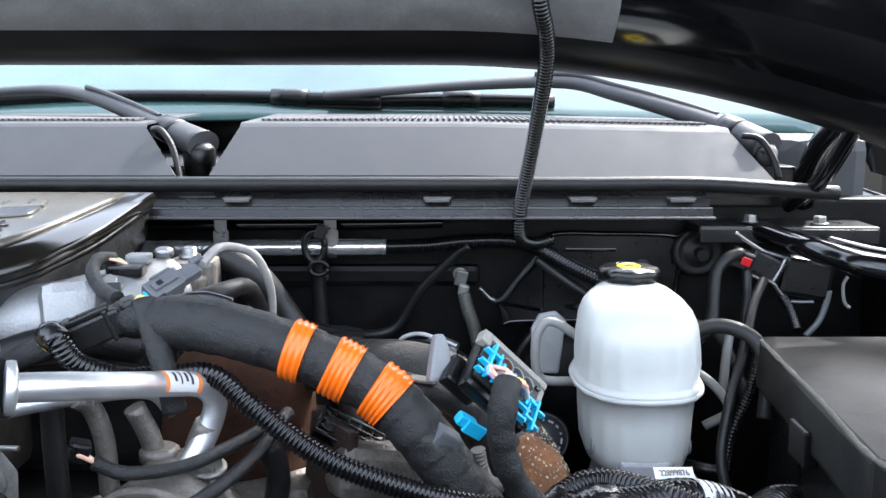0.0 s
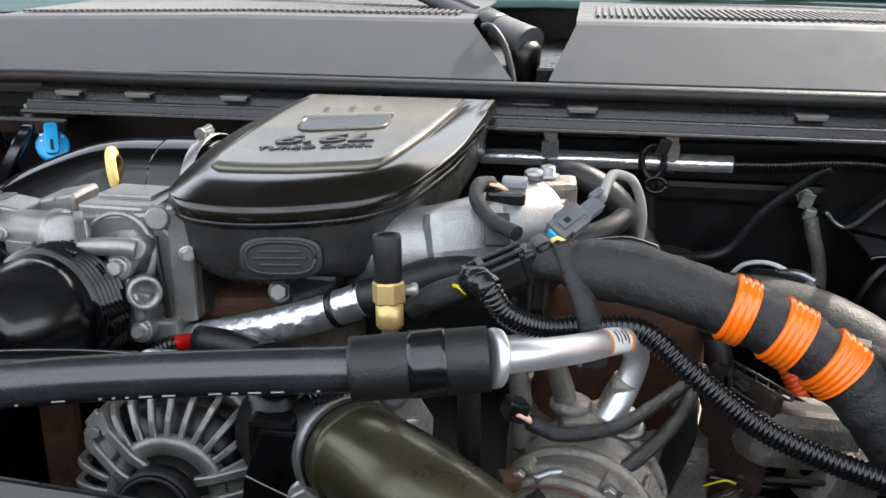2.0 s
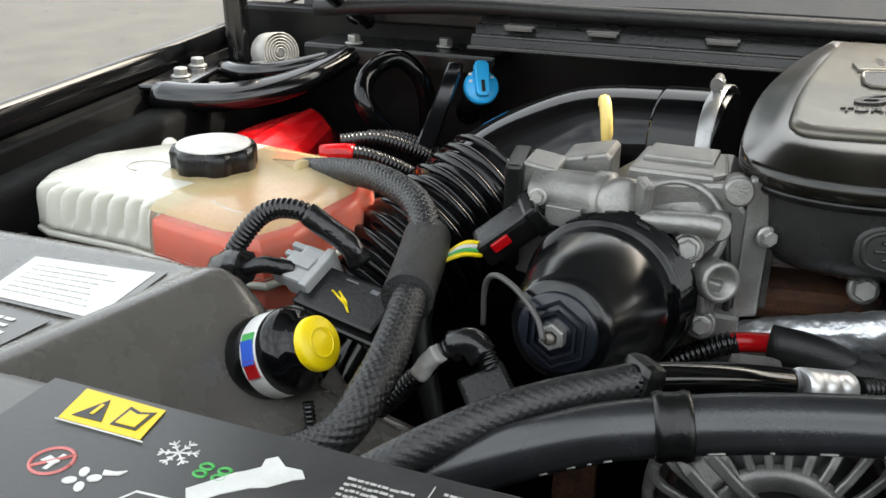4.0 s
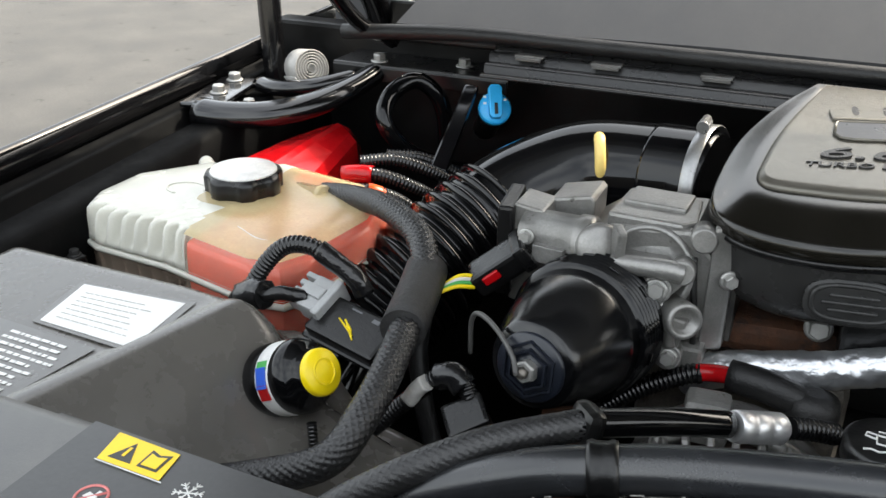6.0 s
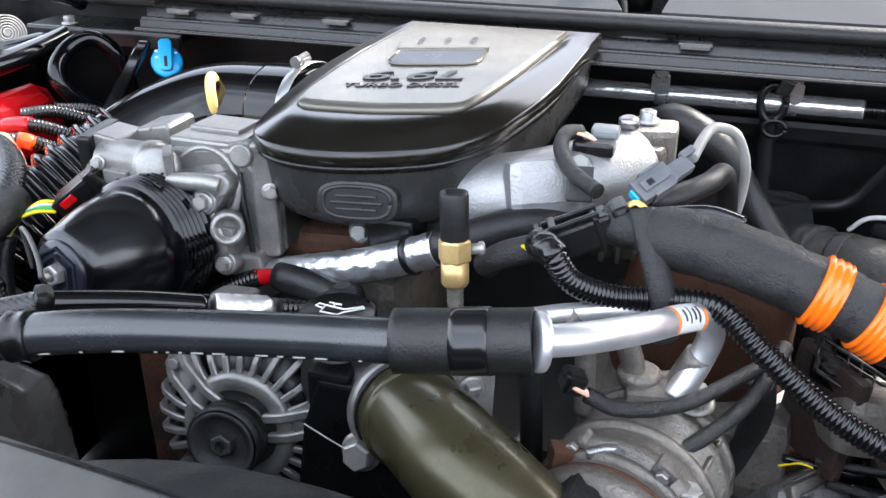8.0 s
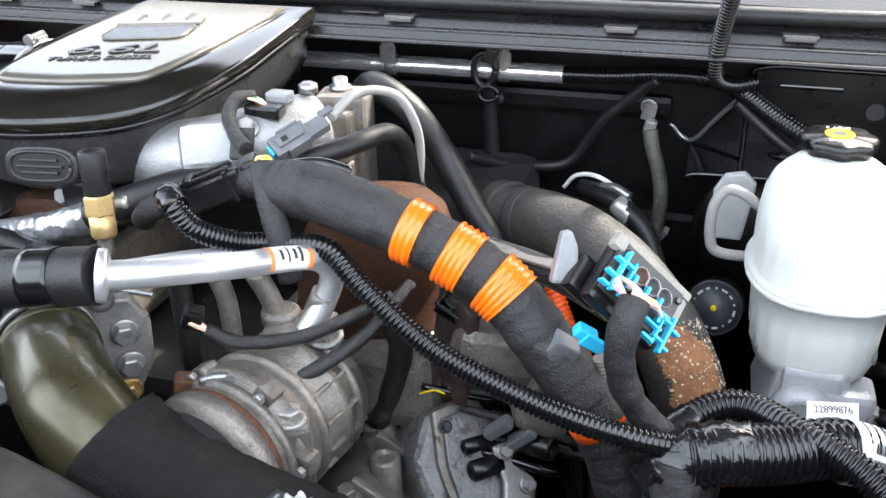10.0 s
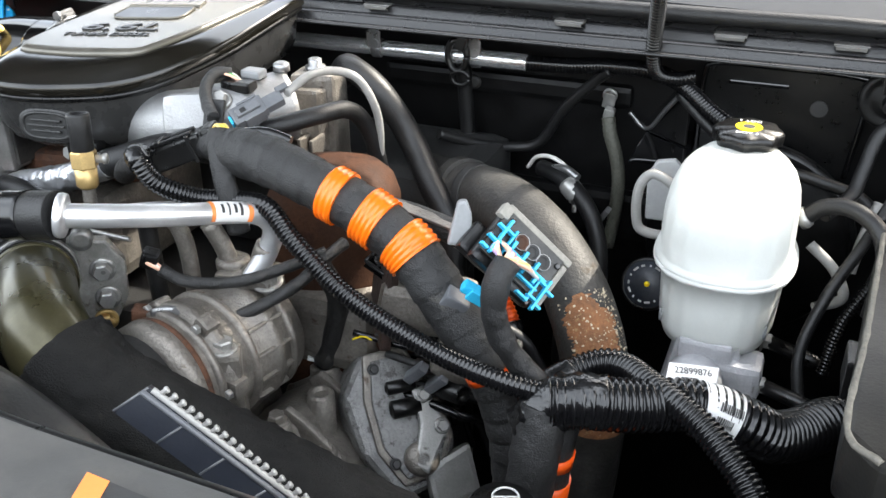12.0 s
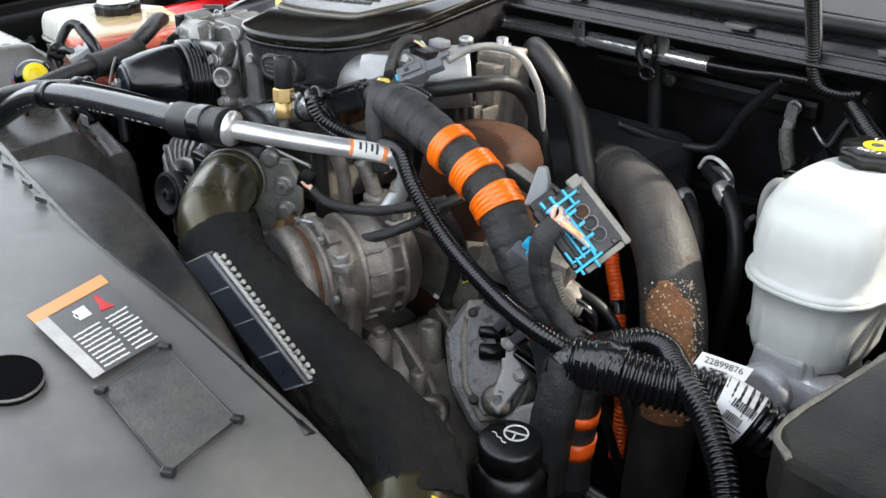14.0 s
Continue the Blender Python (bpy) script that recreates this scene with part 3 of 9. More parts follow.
# Hood, raised: only its rear rim and underside are near the engine
def hood():
    t = thing("hood", (MID, 1.05, 1.58), "raised glossy black hood seen from below", "hood", kind="structure")

    def drop(x):
        d = max(0.0, abs(x - MID) - 0.30)
        return -0.35 * d * d

    xs = [MID - 0.80 + 1.80 * k / 46 for k in range(47)]
    skin = [(1.085, 1.625), (1.075, 1.596), (1.05, 1.580), (1.02, 1.577), (1.0, 1.580), (0.982, 1.587), (0.970, 1.598), (0.962, 1.611)]
    under = [(0.962, 1.611), (0.955, 1.616), (0.945, 1.624), (0.925, 1.642), (0.91, 1.668), (0.90, 1.70)]
    high = [(0.90, 1.70), (0.73, 1.98), (0.57, 2.25), (0.40, 2.53), (0.36, 2.60), (0.41, 2.61), (0.72, 2.1), (1.05, 1.68), (1.085, 1.625)]
    part("rear_rim", sheet([[V(x, y, z + drop(x)) for y, z in skin] for x in xs]), HOOD_RIM, t, "satin black rounded rear rim")
    # One underside profile: grey below x = 0.20, black above x = 0.16
    part("inner_panel", sheet([[V(x, y, z + drop(x)) for y, z in under] for x in xs if x < 0.20]), HOOD_GREY, t, "satin grey inner frame")
    part("corner_panel", sheet([[V(x, y, z + drop(x)) for y, z in under] for x in xs if x > 0.16]), GLOSS_BLACK, t)
    part("loom_clip", rbox(pose(0.106, 0.972, 1.638, 20, 0, 0), 0.026, 0.010, 0.008, 0.002), YELLOW, t, "small yellow clip")
    part("outer_panel", sheet([[V(x, y, z + drop(x)) for y, z in high] for x in xs]), GLOSS_BLACK, t)
    for side in (-1, 1):
        x = MID + side * 0.80
        part("hinge_arm", merge(hose([(x, 1.22, 1.40), (x, 1.17, 1.47), (x, 1.08, 1.53), (x - side * 0.02, 0.98, 1.60)], 0.018, 8, 0.02),
                                hose([(x - side * 0.03, 1.18, 1.40), (x - side * 0.03, 1.06, 1.46), (x - side * 0.03, 0.9, 1.62)], 0.010, 8, 0.02)), GLOSS_BLACK, t)
    return t


hood()

# Front panel over the radiator, with its raised border and hole
def front_panel():
    t = thing("radiator_cover", (MID, 0.1, 1.36), "wide dark grey plastic cover panel over the radiator", "radiator cover")
    xs = [MID - 0.86 + 1.72 * k / 43 for k in range(44)]

    def edge(x):
        return 0.400 - 0.06 * max(0, (x + 0.55)) / 0.8 - 0.10 * max(0, abs(x - MID) - 0.72) - 0.011 * max(0.0, min(1.0, (x + 0.45) / 0.2, (0.06 - x) / 0.2))

    rows = []
    for x in xs:
        e = edge(x)
        d = -0.45 * max(0.0, x - 0.215)
        rows.append([V(x, e - 0.006, 1.335 + d), V(x, e, 1.345 + d), V(x, e, 1.364 + d), V(x, e - 0.004, 1.369 + d), V(x, e - 0.012, 1.371 + d), V(x, e - 0.16, 1.372 + d), V(x, e - 0.30, 1.366 + d),
                     V(x, e - 0.42, 1.335 + d), V(x, e - 0.46, 1.27 + d)])
    part("panel", sheet(rows, 0.004), SHROUD_PLASTIC, t)
    return t


radiator_cover = front_panel()

# Painted corners where the cowl meets the fenders
for side in (-1, 1):
    o = [(x if side > 0 else mirror_x(x), y) for x, y in ((0.435, 1.29), (0.50, 1.27), (0.60, 1.27), (0.62, 1.50), (0.43, 1.50))]
    single("cowl_corner", prism(o if side > 0 else o[::-1], 1.36, 1.485, None, 0.02), COWL_PLASTIC, "grey plastic cowl corner beside the hinge", "cowl corner", kind="structure")

# ---- engine, large things ----
engine = thing("engine_block", (MID, 0.9, 0.9), "dark dirty diesel engine block between the fenders", "engine")
part("block", box_at(-0.62, -0.14, 0.80, 1.16, 0.60, 1.10, 0.02), DARK_STEEL, engine)
part("valve_cover", box_at(-0.30, -0.12, 0.78, 1.12, 1.10, 1.19, 0.02), DIRTY_ALU, engine)
part("valve_cover", box_at(-0.66, -0.48, 0.82, 1.14, 1.12, 1.24, 0.02), DIRTY_ALU, engine)
part("timing_case", box_at(-0.58, -0.24, 0.72, 0.80, 0.70, 1.06, 0.02), DIRTY_ALU, engine)
part("rear_case", box_at(-0.56, -0.10, 1.0, 1.20, 1.10, 1.24, 0.03), DARK_STEEL, engine)


# Intake silencer with its badge lid
def intake_silencer():
    t = thing("intake_silencer", (-0.48, 0.9, 1.30), "dark bronze-black moulded intake silencer on the engine", "intake silencer")
    rim = [(-0.345, 1.075), (-0.362, 0.955), (-0.385, 0.885), (-0.405, 0.846), (-0.432, 0.812), (-0.470, 0.788), (-0.510, 0.774), (-0.548, 0.771), (-0.582, 0.780),
           (-0.606, 0.802), (-0.617, 0.835), (-0.617, 0.88), (-0.610, 0.94), (-0.592, 1.0), (-0.572, 1.045), (-0.555, 1.075)]
    c = V(-0.485, 0.93, 0)

    def z_rim(y):
        return 1.3775 + max(0, y - 0.83) * 0.19

    def ring(f, dz, fy=None):
        out = []
        for x, y in rim:
            q = c + (V(x, y, 0) - c) * f
            if fy is not None:
                q.y = c.y + (y - c.y) * fy
            out.append(V(q.x, q.y, z_rim(y) + dz))
        return out

    def fine(r):
        out = []
        for k in range(len(r)):
            a, b, d, e = r[k - 1], r[k], r[(k + 1) % len(r)], r[(k + 2) % len(r)]
            for s in range(3):
                u = s / 3
                if k == len(r) - 1:
                    out.append(b.lerp(d, u))
                else:
                    out.append(0.5 * ((2 * b) + (d - a) * u + (2 * a - 5 * b + 4 * d - e) * u * u + (3 * b - a - 3 * d + e) * u ** 3) if 0 < k < len(r) - 2 else b.lerp(d, u))
        return out

    plateau = [(-0.380, 1.070), (-0.400, 0.965), (-0.415, 0.905), (-0.424, 0.878), (-0.436, 0.860), (-0.475, 0.850), (-0.51, 0.843), (-0.545, 0.840), (-0.566, 0.839),
               (-0.577, 0.842), (-0.583, 0.855), (-0.582, 0.885), (-0.576, 0.94), (-0.564, 1.0), (-0.554, 1.04), (-0.547, 1.070)]

    def between(f, dz):
        out = []
        for (x, y), (u, w) in zip(rim, plateau):
            q = V(x, y, z_rim(y) + 0.004).lerp(V(u, w, 1.403 + (w - 0.855) * 0.12), f)
            out.append(q + V(0, 0, dz))
        return fine(out)

    lid = [fine(ring(0.985, -0.008)), fine(ring(1.0, -0.007)), fine(ring(1.003, -0.0062)), fine(ring(1.004, -0.001)), fine(ring(1.003, 0.0005)), fine(ring(0.999, 0.003)), between(0.02, 0.0008), between(0.035, 0.0010),
           between(0.06, 0.0009), between(0.3, 0.0004), between(0.6, -0.0004), between(0.9, -0.0018), between(0.94, -0.0026), between(0.95, -0.0034), between(0.97, -0.0036)]
    part("lid", loft(lid), COVER_HOOD_DARK, t, "glossy bronze-black lid, darkened to match the hood's reflection")
    top = [between(0.945, -0.006), between(0.95, -0.0012), between(0.956, -0.0002), between(0.972, 0.0006), between(0.99, 0.0009), between(1.02, 0.0010), between(1.06, 0.0009), between(1.10, 0.0008)]
    part("badge_panel", loft(top), COVER_SKY_SHEEN, t, "satin raised badge panel, sky sheen painted into its colour")
    body = [fine(ring(0.96, -0.008)), fine(ring(0.955, -0.018)), fine(ring(0.93, -0.05)), fine(ring(0.88, -0.066)), fine(ring(0.80, -0.075))]
    part("body", loft(body[::-1]), COVER_BODY, t)
    part("seam_bead", loft([fine(ring(0.985, -0.0085)), fine(ring(0.99, -0.012)), fine(ring(0.975, -0.015)), fine(ring(0.95, -0.015))][::-1]), BLACK_PLASTIC, t)
    # badge area: low raised border, open slot and lettering
    tilt = Matrix.Translation((-0.4985, 0.935, 1.4124)) @ Matrix.Rotation(radians(6.84), 4, "X") @ Matrix.Rotation(radians(12.5), 4, "Z")
    slot_line = [(-0.030, 0.020), (-0.026, 0.012), (-0.016, 0.009), (0.046, 0.009), (0.056, 0.012), (0.060, 0.020), (0.063, 0.044), (0.060, 0.047), (-0.022, 0.047), (-0.025, 0.044)]
    part("slot", prism(slot_line, -0.001, 0.0036, tilt, 0.0003), BLUE_BLACK, t, "dark recessed slot")
    rim_path = [tilt @ V(x, y, 0.0032) for x, y in slot_line + slot_line[:1]]
    part("slot_rim", sweep(rim_path, 0.0014, 8), COVER_SKY_SHEEN, t)
    part("rear_bar", rbox(tilt @ pose(0.020, 0.062, 0.0024), 0.094, 0.022, 0.005, 0.0022), COVER_SKY_SHEEN, t)
    for k in range(3):
        part("scoop", prism([(p.x, p.y) for p in squircle(-0.004 + 0.027 * k, 0.070, 0, 0.0032, 0.011, 2.4, 16, -0.12)], 0.0030, 0.0052, tilt, 0.0003), COVER_BODY, t)
    lettering("6.6L", 0.030, tilt @ pose(-0.004, -0.021, 0.0032), COVER_BODY, t, 0.0008, bold=0.0002, shear=0.3, stretch=1.95)
    lettering("TURBO DIESEL", 0.0115, tilt @ pose(-0.010, -0.043, 0.0030), COVER_BODY, t, 0.0006, bold=0.0001, shear=0.25, stretch=1.45)
    # moulded oval on the front wall
    om = pose(-0.4985, 0.783, 1.3365, 80, 0, 9)

    def oval(a, b, z0, z1, bev):
        return prism([(p.x, p.y) for p in squircle(0, 0, 0, a, b, 3.0, 28)], z0, z1, om, bev)

    part("oval_boss", oval(0.036, 0.0185, -0.03, 0.004, 0.003), COVER_BODY, t)
    part("oval_ring", sweep([om @ V(p.x, p.y, 0.0042) for p in squircle(0, 0, 0, 0.0295, 0.0138, 3.0, 40)] + [om @ V(p.x, p.y, 0.0045) for p in squircle(0, 0, 0, 0.0295, 0.0138, 3.0, 40)[:1]], 0.0021, 8), COVER_BODY, t)
    # Black plate on the boss paints the recess's shade; nothing is cut out
    part("oval_recess_shade", oval(0.0280, 0.0120, 0.003, 0.0046, 0.0003), LABEL_BLACK, t)
    for dy, w in ((0.0058, 0.018), (0.0, 0.023), (-0.0058, 0.018)):
        part("oval_slat", rbox(om @ pose(0.0, dy, 0.0058), 2 * w, 0.0030, 0.0036, 0.0012), COVER_BODY, t)
    part("foot", box_at(-0.50, -0.455, 0.80, 0.84, 1.265, 1.315, 0.004), BLACK_PLASTIC, t)
    return t


intake_silencer()
single("mounting_bolt", merge(hexbolt(along((-0.516, 0.826, 1.2875), (-0.513, 0.79, 1.297)), 0.0088), lathe([(0.006, 0.0), (0.006, 0.05)], along((-0.516, 0.826, 1.2875), (-0.518, 0.87, 1.277)), 12)), STEEL, "zinc hexagon bolt below the intake silencer", "bolt")


# Throttle body and valve casting
def throttle_valve():
    t = thing("throttle_valve", (-0.67, 0.82, 1.25), "grey cast aluminium throttle valve with motor housing", "throttle valve")
    front = Matrix(((1, 0, 0, 0), (0, 0, -1, 0), (0, 1, 0, 0), (0, 0, 0, 1)))

    def slab(outline, y, depth, bev=0.0025):
        return prism(outline, 0, depth, Matrix.Translation((0, y, 0)) @ front, bev)

    part("end_plate", slab([(-0.778, 1.272), (-0.752, 1.268), (-0.745, 1.30), (-0.748, 1.362), (-0.775, 1.366)], 0.835, 0.04), CAST_ALU, t)
    part("end_cover", rbox(pose(-0.784, 0.815, 1.322, 0, 0, 8), 0.014, 0.06, 0.085, 0.003), BLACK_PLASTIC, t)
    ax = along((-0.765, 0.800, 1.338), (-0.690, 0.790, 1.342))
    part("motor", lathe([(0.018, 0.0), (0.0225, 0.002), (0.0225, 0.050), (0.0245, 0.051), (0.0245, 0.062), (0.021, 0.066), (0.0, 0.067)], ax, 32), CAST_ALU, t)
    part("motor_flat", rbox(Matrix.Translation((-0.735, 0.772, 1.334)) @ pose(0, 0, 0, 0, 0, -6), 0.028, 0.008, 0.016, 0.001), CAST_ALU, t)
    part("motor_cap", lathe([(0.018, 0), (0.0205, 0.002), (0.0205, 0.010), (0.017, 0.0125), (0.0, 0.013)], along((-0.696, 0.782, 1.345), (-0.684, 0.762, 1.352)), 28), CAST_ALU, t)
    part("cap_ear", rbox(pose(-0.678, 0.774, 1.352, 10, 0, 30), 0.008, 0.018, 0.034, 0.002), CAST_ALU, t)
    part("plate_bolt", hexbolt(along((-0.757, 0.776, 1.345), (-0.757, 0.74, 1.352)), 0.0055), STEEL, t)
    part("rear_block", slab([(-0.757, 1.325), (-0.712, 1.325), (-0.712, 1.366), (-0.716, 1.370), (-0.752, 1.362)], 0.872, 0.045), CAST_ALU, t)
    part("top_cap", merge(prism([(-0.695, 0.802), (-0.632, 0.800), (-0.622, 0.812), (-0.626, 0.865), (-0.690, 0.868)], 1.335, 1.369, None, 0.003), prism([(-0.688, 0.826), (-0.634, 0.824), (-0.632, 0.862), (-0.684, 0.864)], 1.366, 1.373, None, 0.002)), CAST_ALU, t)
    part("bore_ring", lathe([(0.036, 0.0), (0.0385, 0.002), (0.0385, 0.010), (0.0355, 0.012), (0.0335, 0.012), (0.0315, 0.007), (0.024, 0.007), (0.0, 0.009)], along((-0.654, 0.800, 1.326), (-0.656, 0.77, 1.334)), 44), CAST_ALU, t)
    part("casting", slab([(-0.720, 1.265), (-0.600, 1.262), (-0.590, 1.275), (-0.600, 1.340), (-0.622, 1.366), (-0.690, 1.360), (-0.724, 1.335)], 0.880, 0.082, 0.004), CAST_ALU, t)
    part("side_flange", prism([(-0.606, 0.792), (-0.588, 0.800), (-0.586, 0.880), (-0.612, 0.884)], 1.262, 1.374, None, 0.003), CAST_ALU, t)
    part("flange_lug", lathe([(0.011, -0.010), (0.011, 0.012), (0.009, 0.014)], along((-0.614, 0.80, 1.362), (-0.610, 0.77, 1.366)), 20), CAST_ALU, t)
    part("bar", hose([(-0.680, 0.772, 1.338), (-0.655, 0.767, 1.342), (-0.634, 0.765, 1.344), (-0.622, 0.766, 1.342)], 0.0082, 14), CAST_ALU, t)
    part("bar_end", lathe([(0.0105, -0.014), (0.0105, 0.004), (0.009, 0.006)], along((-0.624, 0.770, 1.342), (-0.621, 0.74, 1.348)), 20), CAST_ALU, t)
    part("web", slab([(-0.694, 1.318), (-0.640, 1.306), (-0.622, 1.330), (-0.640, 1.342), (-0.690, 1.340)], 0.800, 0.030), CAST_ALU, t)
    part("bolt_boss", lathe([(0.0125, -0.02), (0.0125, 0.0), (0.011, 0.002)], along((-0.642, 0.768, 1.324), (-0.640, 0.74, 1.330)), 22), CAST_ALU, t)
    part("bolt", hexbolt(along((-0.642, 0.766, 1.324), (-0.640, 0.74, 1.330)), 0.0072), STEEL, t)
    part("gasket_line", hose([(-0.619, 0.794, 1.345), (-0.616, 0.790, 1.320), (-0.612, 0.788, 1.295), (-0.610, 0.788, 1.268)], 0.0028, 8), LABEL_BLACK, t)
    part("port", lathe([(0.015, -0.035), (0.0155, 0.0), (0.0145, 0.002), (0.0105, 0.002), (0.0095, -0.012), (0.0, -0.012)], along((-0.616, 0.760, 1.304), (-0.600, 0.735, 1.310)), 26), CAST_ALU, t)
    part("gusset", slab([(-0.655, 1.262), (-0.622, 1.262), (-0.614, 1.30), (-0.640, 1.305)], 0.800, 0.034), CAST_ALU, t)
    part("lower_boss", lathe([(0.0115, -0.03), (0.0115, 0.0), (0.010, 0.002)], along((-0.626, 0.765, 1.266), (-0.624, 0.735, 1.272)), 20), CAST_ALU, t)
    part("bolt", hexbolt(along((-0.626, 0.763, 1.266), (-0.624, 0.735, 1.272)), 0.0062), STEEL, t)
    part("bolt", hexbolt(along((-0.590, 0.795, 1.330), (-0.575, 0.77, 1.332)), 0.006), STEEL, t)
    part("lower_web", hose([(-0.640, 0.775, 1.312), (-0.630, 0.768, 1.295), (-0.626, 0.766, 1.275)], 0.005, 10), CAST_ALU, t)
    part("lower_flange", box_at(-0.665, -0.60, 0.78, 0.82, 1.245, 1.27, 0.004), CAST_ALU, t)
    part("pale_gasket", box_at(-0.588, -0.583, 0.806, 0.875, 1.268, 1.352, 0.001), DUSTY, t)
    return t


throttle_valve()


def throttle_plug():
    t = thing("throttle_plug", (-0.78, 0.76, 1.30), "black plug with red lock and yellow and green wires", "connector")
    m = Matrix.Translation((-0.778, 0.768, 1.316)) @ pose(0, 0, 0, 10, -38, 20)
    part("body", rbox(m, 0.050, 0.030, 0.022, 0.004), BLACK_PLASTIC, t)
    part("collar", rbox(m @ pose(0.026, 0, 0), 0.012, 0.034, 0.026, 0.003), BLACK_PLASTIC, t)
    part("red_lock", rbox(m @ pose(-0.006, -0.0165, 0.004), 0.016, 0.004, 0.008, 0.0015), RED, t, "red lock tab")
    for k, mat in enumerate((YELLOW, GREEN_WIRE, WHITE_WIRE, YELLOW)):
        part("wire", hose([(-0.792, 0.748 + 0.003 * k, 1.302 + 0.002 * k), (-0.806, 0.735 + 0.003 * k, 1.305 + 0.002 * k), (-0.822, 0.722 + 0.003 * k, 1.296), (-0.83, 0.715, 1.275)], 0.0019, 6), mat, t)
    part("sleeve", hose([(-0.826, 0.718, 1.285), (-0.825, 0.705, 1.26), (-0.815, 0.69, 1.225), (-0.80, 0.68, 1.18)], 0.0085, 10, None, 0.1), RUBBER, t)
    return t


throttle_plug()


# Fuel filter head with its cone
def filter_cone():
    a, b = V(-0.709, 0.654, 1.298), V(-0.688, 0.786, 1.281)
    t = thing("filter_housing", (-0.66, 0.75, 1.24), "glossy black conical filter housing with hexagon cap", "filter housing")
    m = along(a, b)
    part("cone", lathe([(0.020, 0.0), (0.0325, 0.001), (0.0350, 0.004), (0.0375, 0.012), (0.0440, 0.028), (0.0490, 0.046), (0.0530, 0.064), (0.0560, 0.086)], m, 56), CONE_BLACK, t)
    prof = [(0.0540, 0.078)]
    for k in range(7):
        h = 0.081 + k * 0.0052
        r = 0.0568 + 0.0003 * k
        prof += [(r, h), (r + 0.0034, h + 0.0007), (r + 0.0034, h + 0.0019), (r, h + 0.0027)]
    prof += [(0.0575, 0.120), (0.0545, 0.128)]
    part("ribbed_collar", lathe(prof, m, 48), DUCT_BLACK, t)
    for k in range(14):
        turn = radians(20 + 25.7 * k)
        part("grip_block", rbox(m @ Matrix.Rotation(turn, 4, "Z") @ pose(0.0605, 0, 0.092 + 0.0104 * (k % 3)), 0.003, 0.010, 0.0042, 0.0008), DUCT_BLACK, t)
    part("cap_disc", lathe([(0.0, -0.003), (0.0262, -0.003), (0.0278, -0.001), (0.0278, 0.004)], m, 40), BLUE_BLACK, t)
    for name, r0, r1, h0, h1, matl in (("cap_hexagon", 0.0235, 0.0215, -0.0055, -0.002, BLUE_BLACK), ("inner_hexagon", 0.0170, 0.0150, -0.0075, -0.002, BLUE_BLACK)):
        h = lathe([(r0, h1), (r0, h0), (r1, h0), (r1, h0 + 0.004)], m, 6, caps=False)
        for f in h.faces:
            f.smooth = False
        part(name, h, matl, t)
    part("cap_floor", lathe([(0.0, -0.0045), (0.0150, -0.0045), (0.0150, -0.003)], m, 24), BLUE_BLACK, t)
    n = lathe([(0.0092, -0.003), (0.0092, -0.011), (0.0080, -0.0125), (0.0052, -0.0125), (0.0052, -0.010), (0.0, -0.010)], m, 6)
    for f in n.faces:
        f.smooth = False
    nut = part("water_sensor_nut", n, STEEL, t, "bare metal hexagon nut")
    part("stem", lathe([(0.0036, -0.009), (0.0036, -0.0165), (0.0, -0.017)], m, 14), DIRTY_ALU, nut, "dull brownish stem")
    part("lead", hose([a + V(-0.005, -0.018, 0.002), a + V(-0.012, -0.010, 0.014), a + V(-0.030, 0.004, 0.024), a + V(-0.048, 0.016, 0.026), a + V(-0.058, 0.026, 0.012), a + V(-0.060, 0.03, -0.02)], 0.0021, 8), DARK_WIRE, t)
    return t


filter_cone()


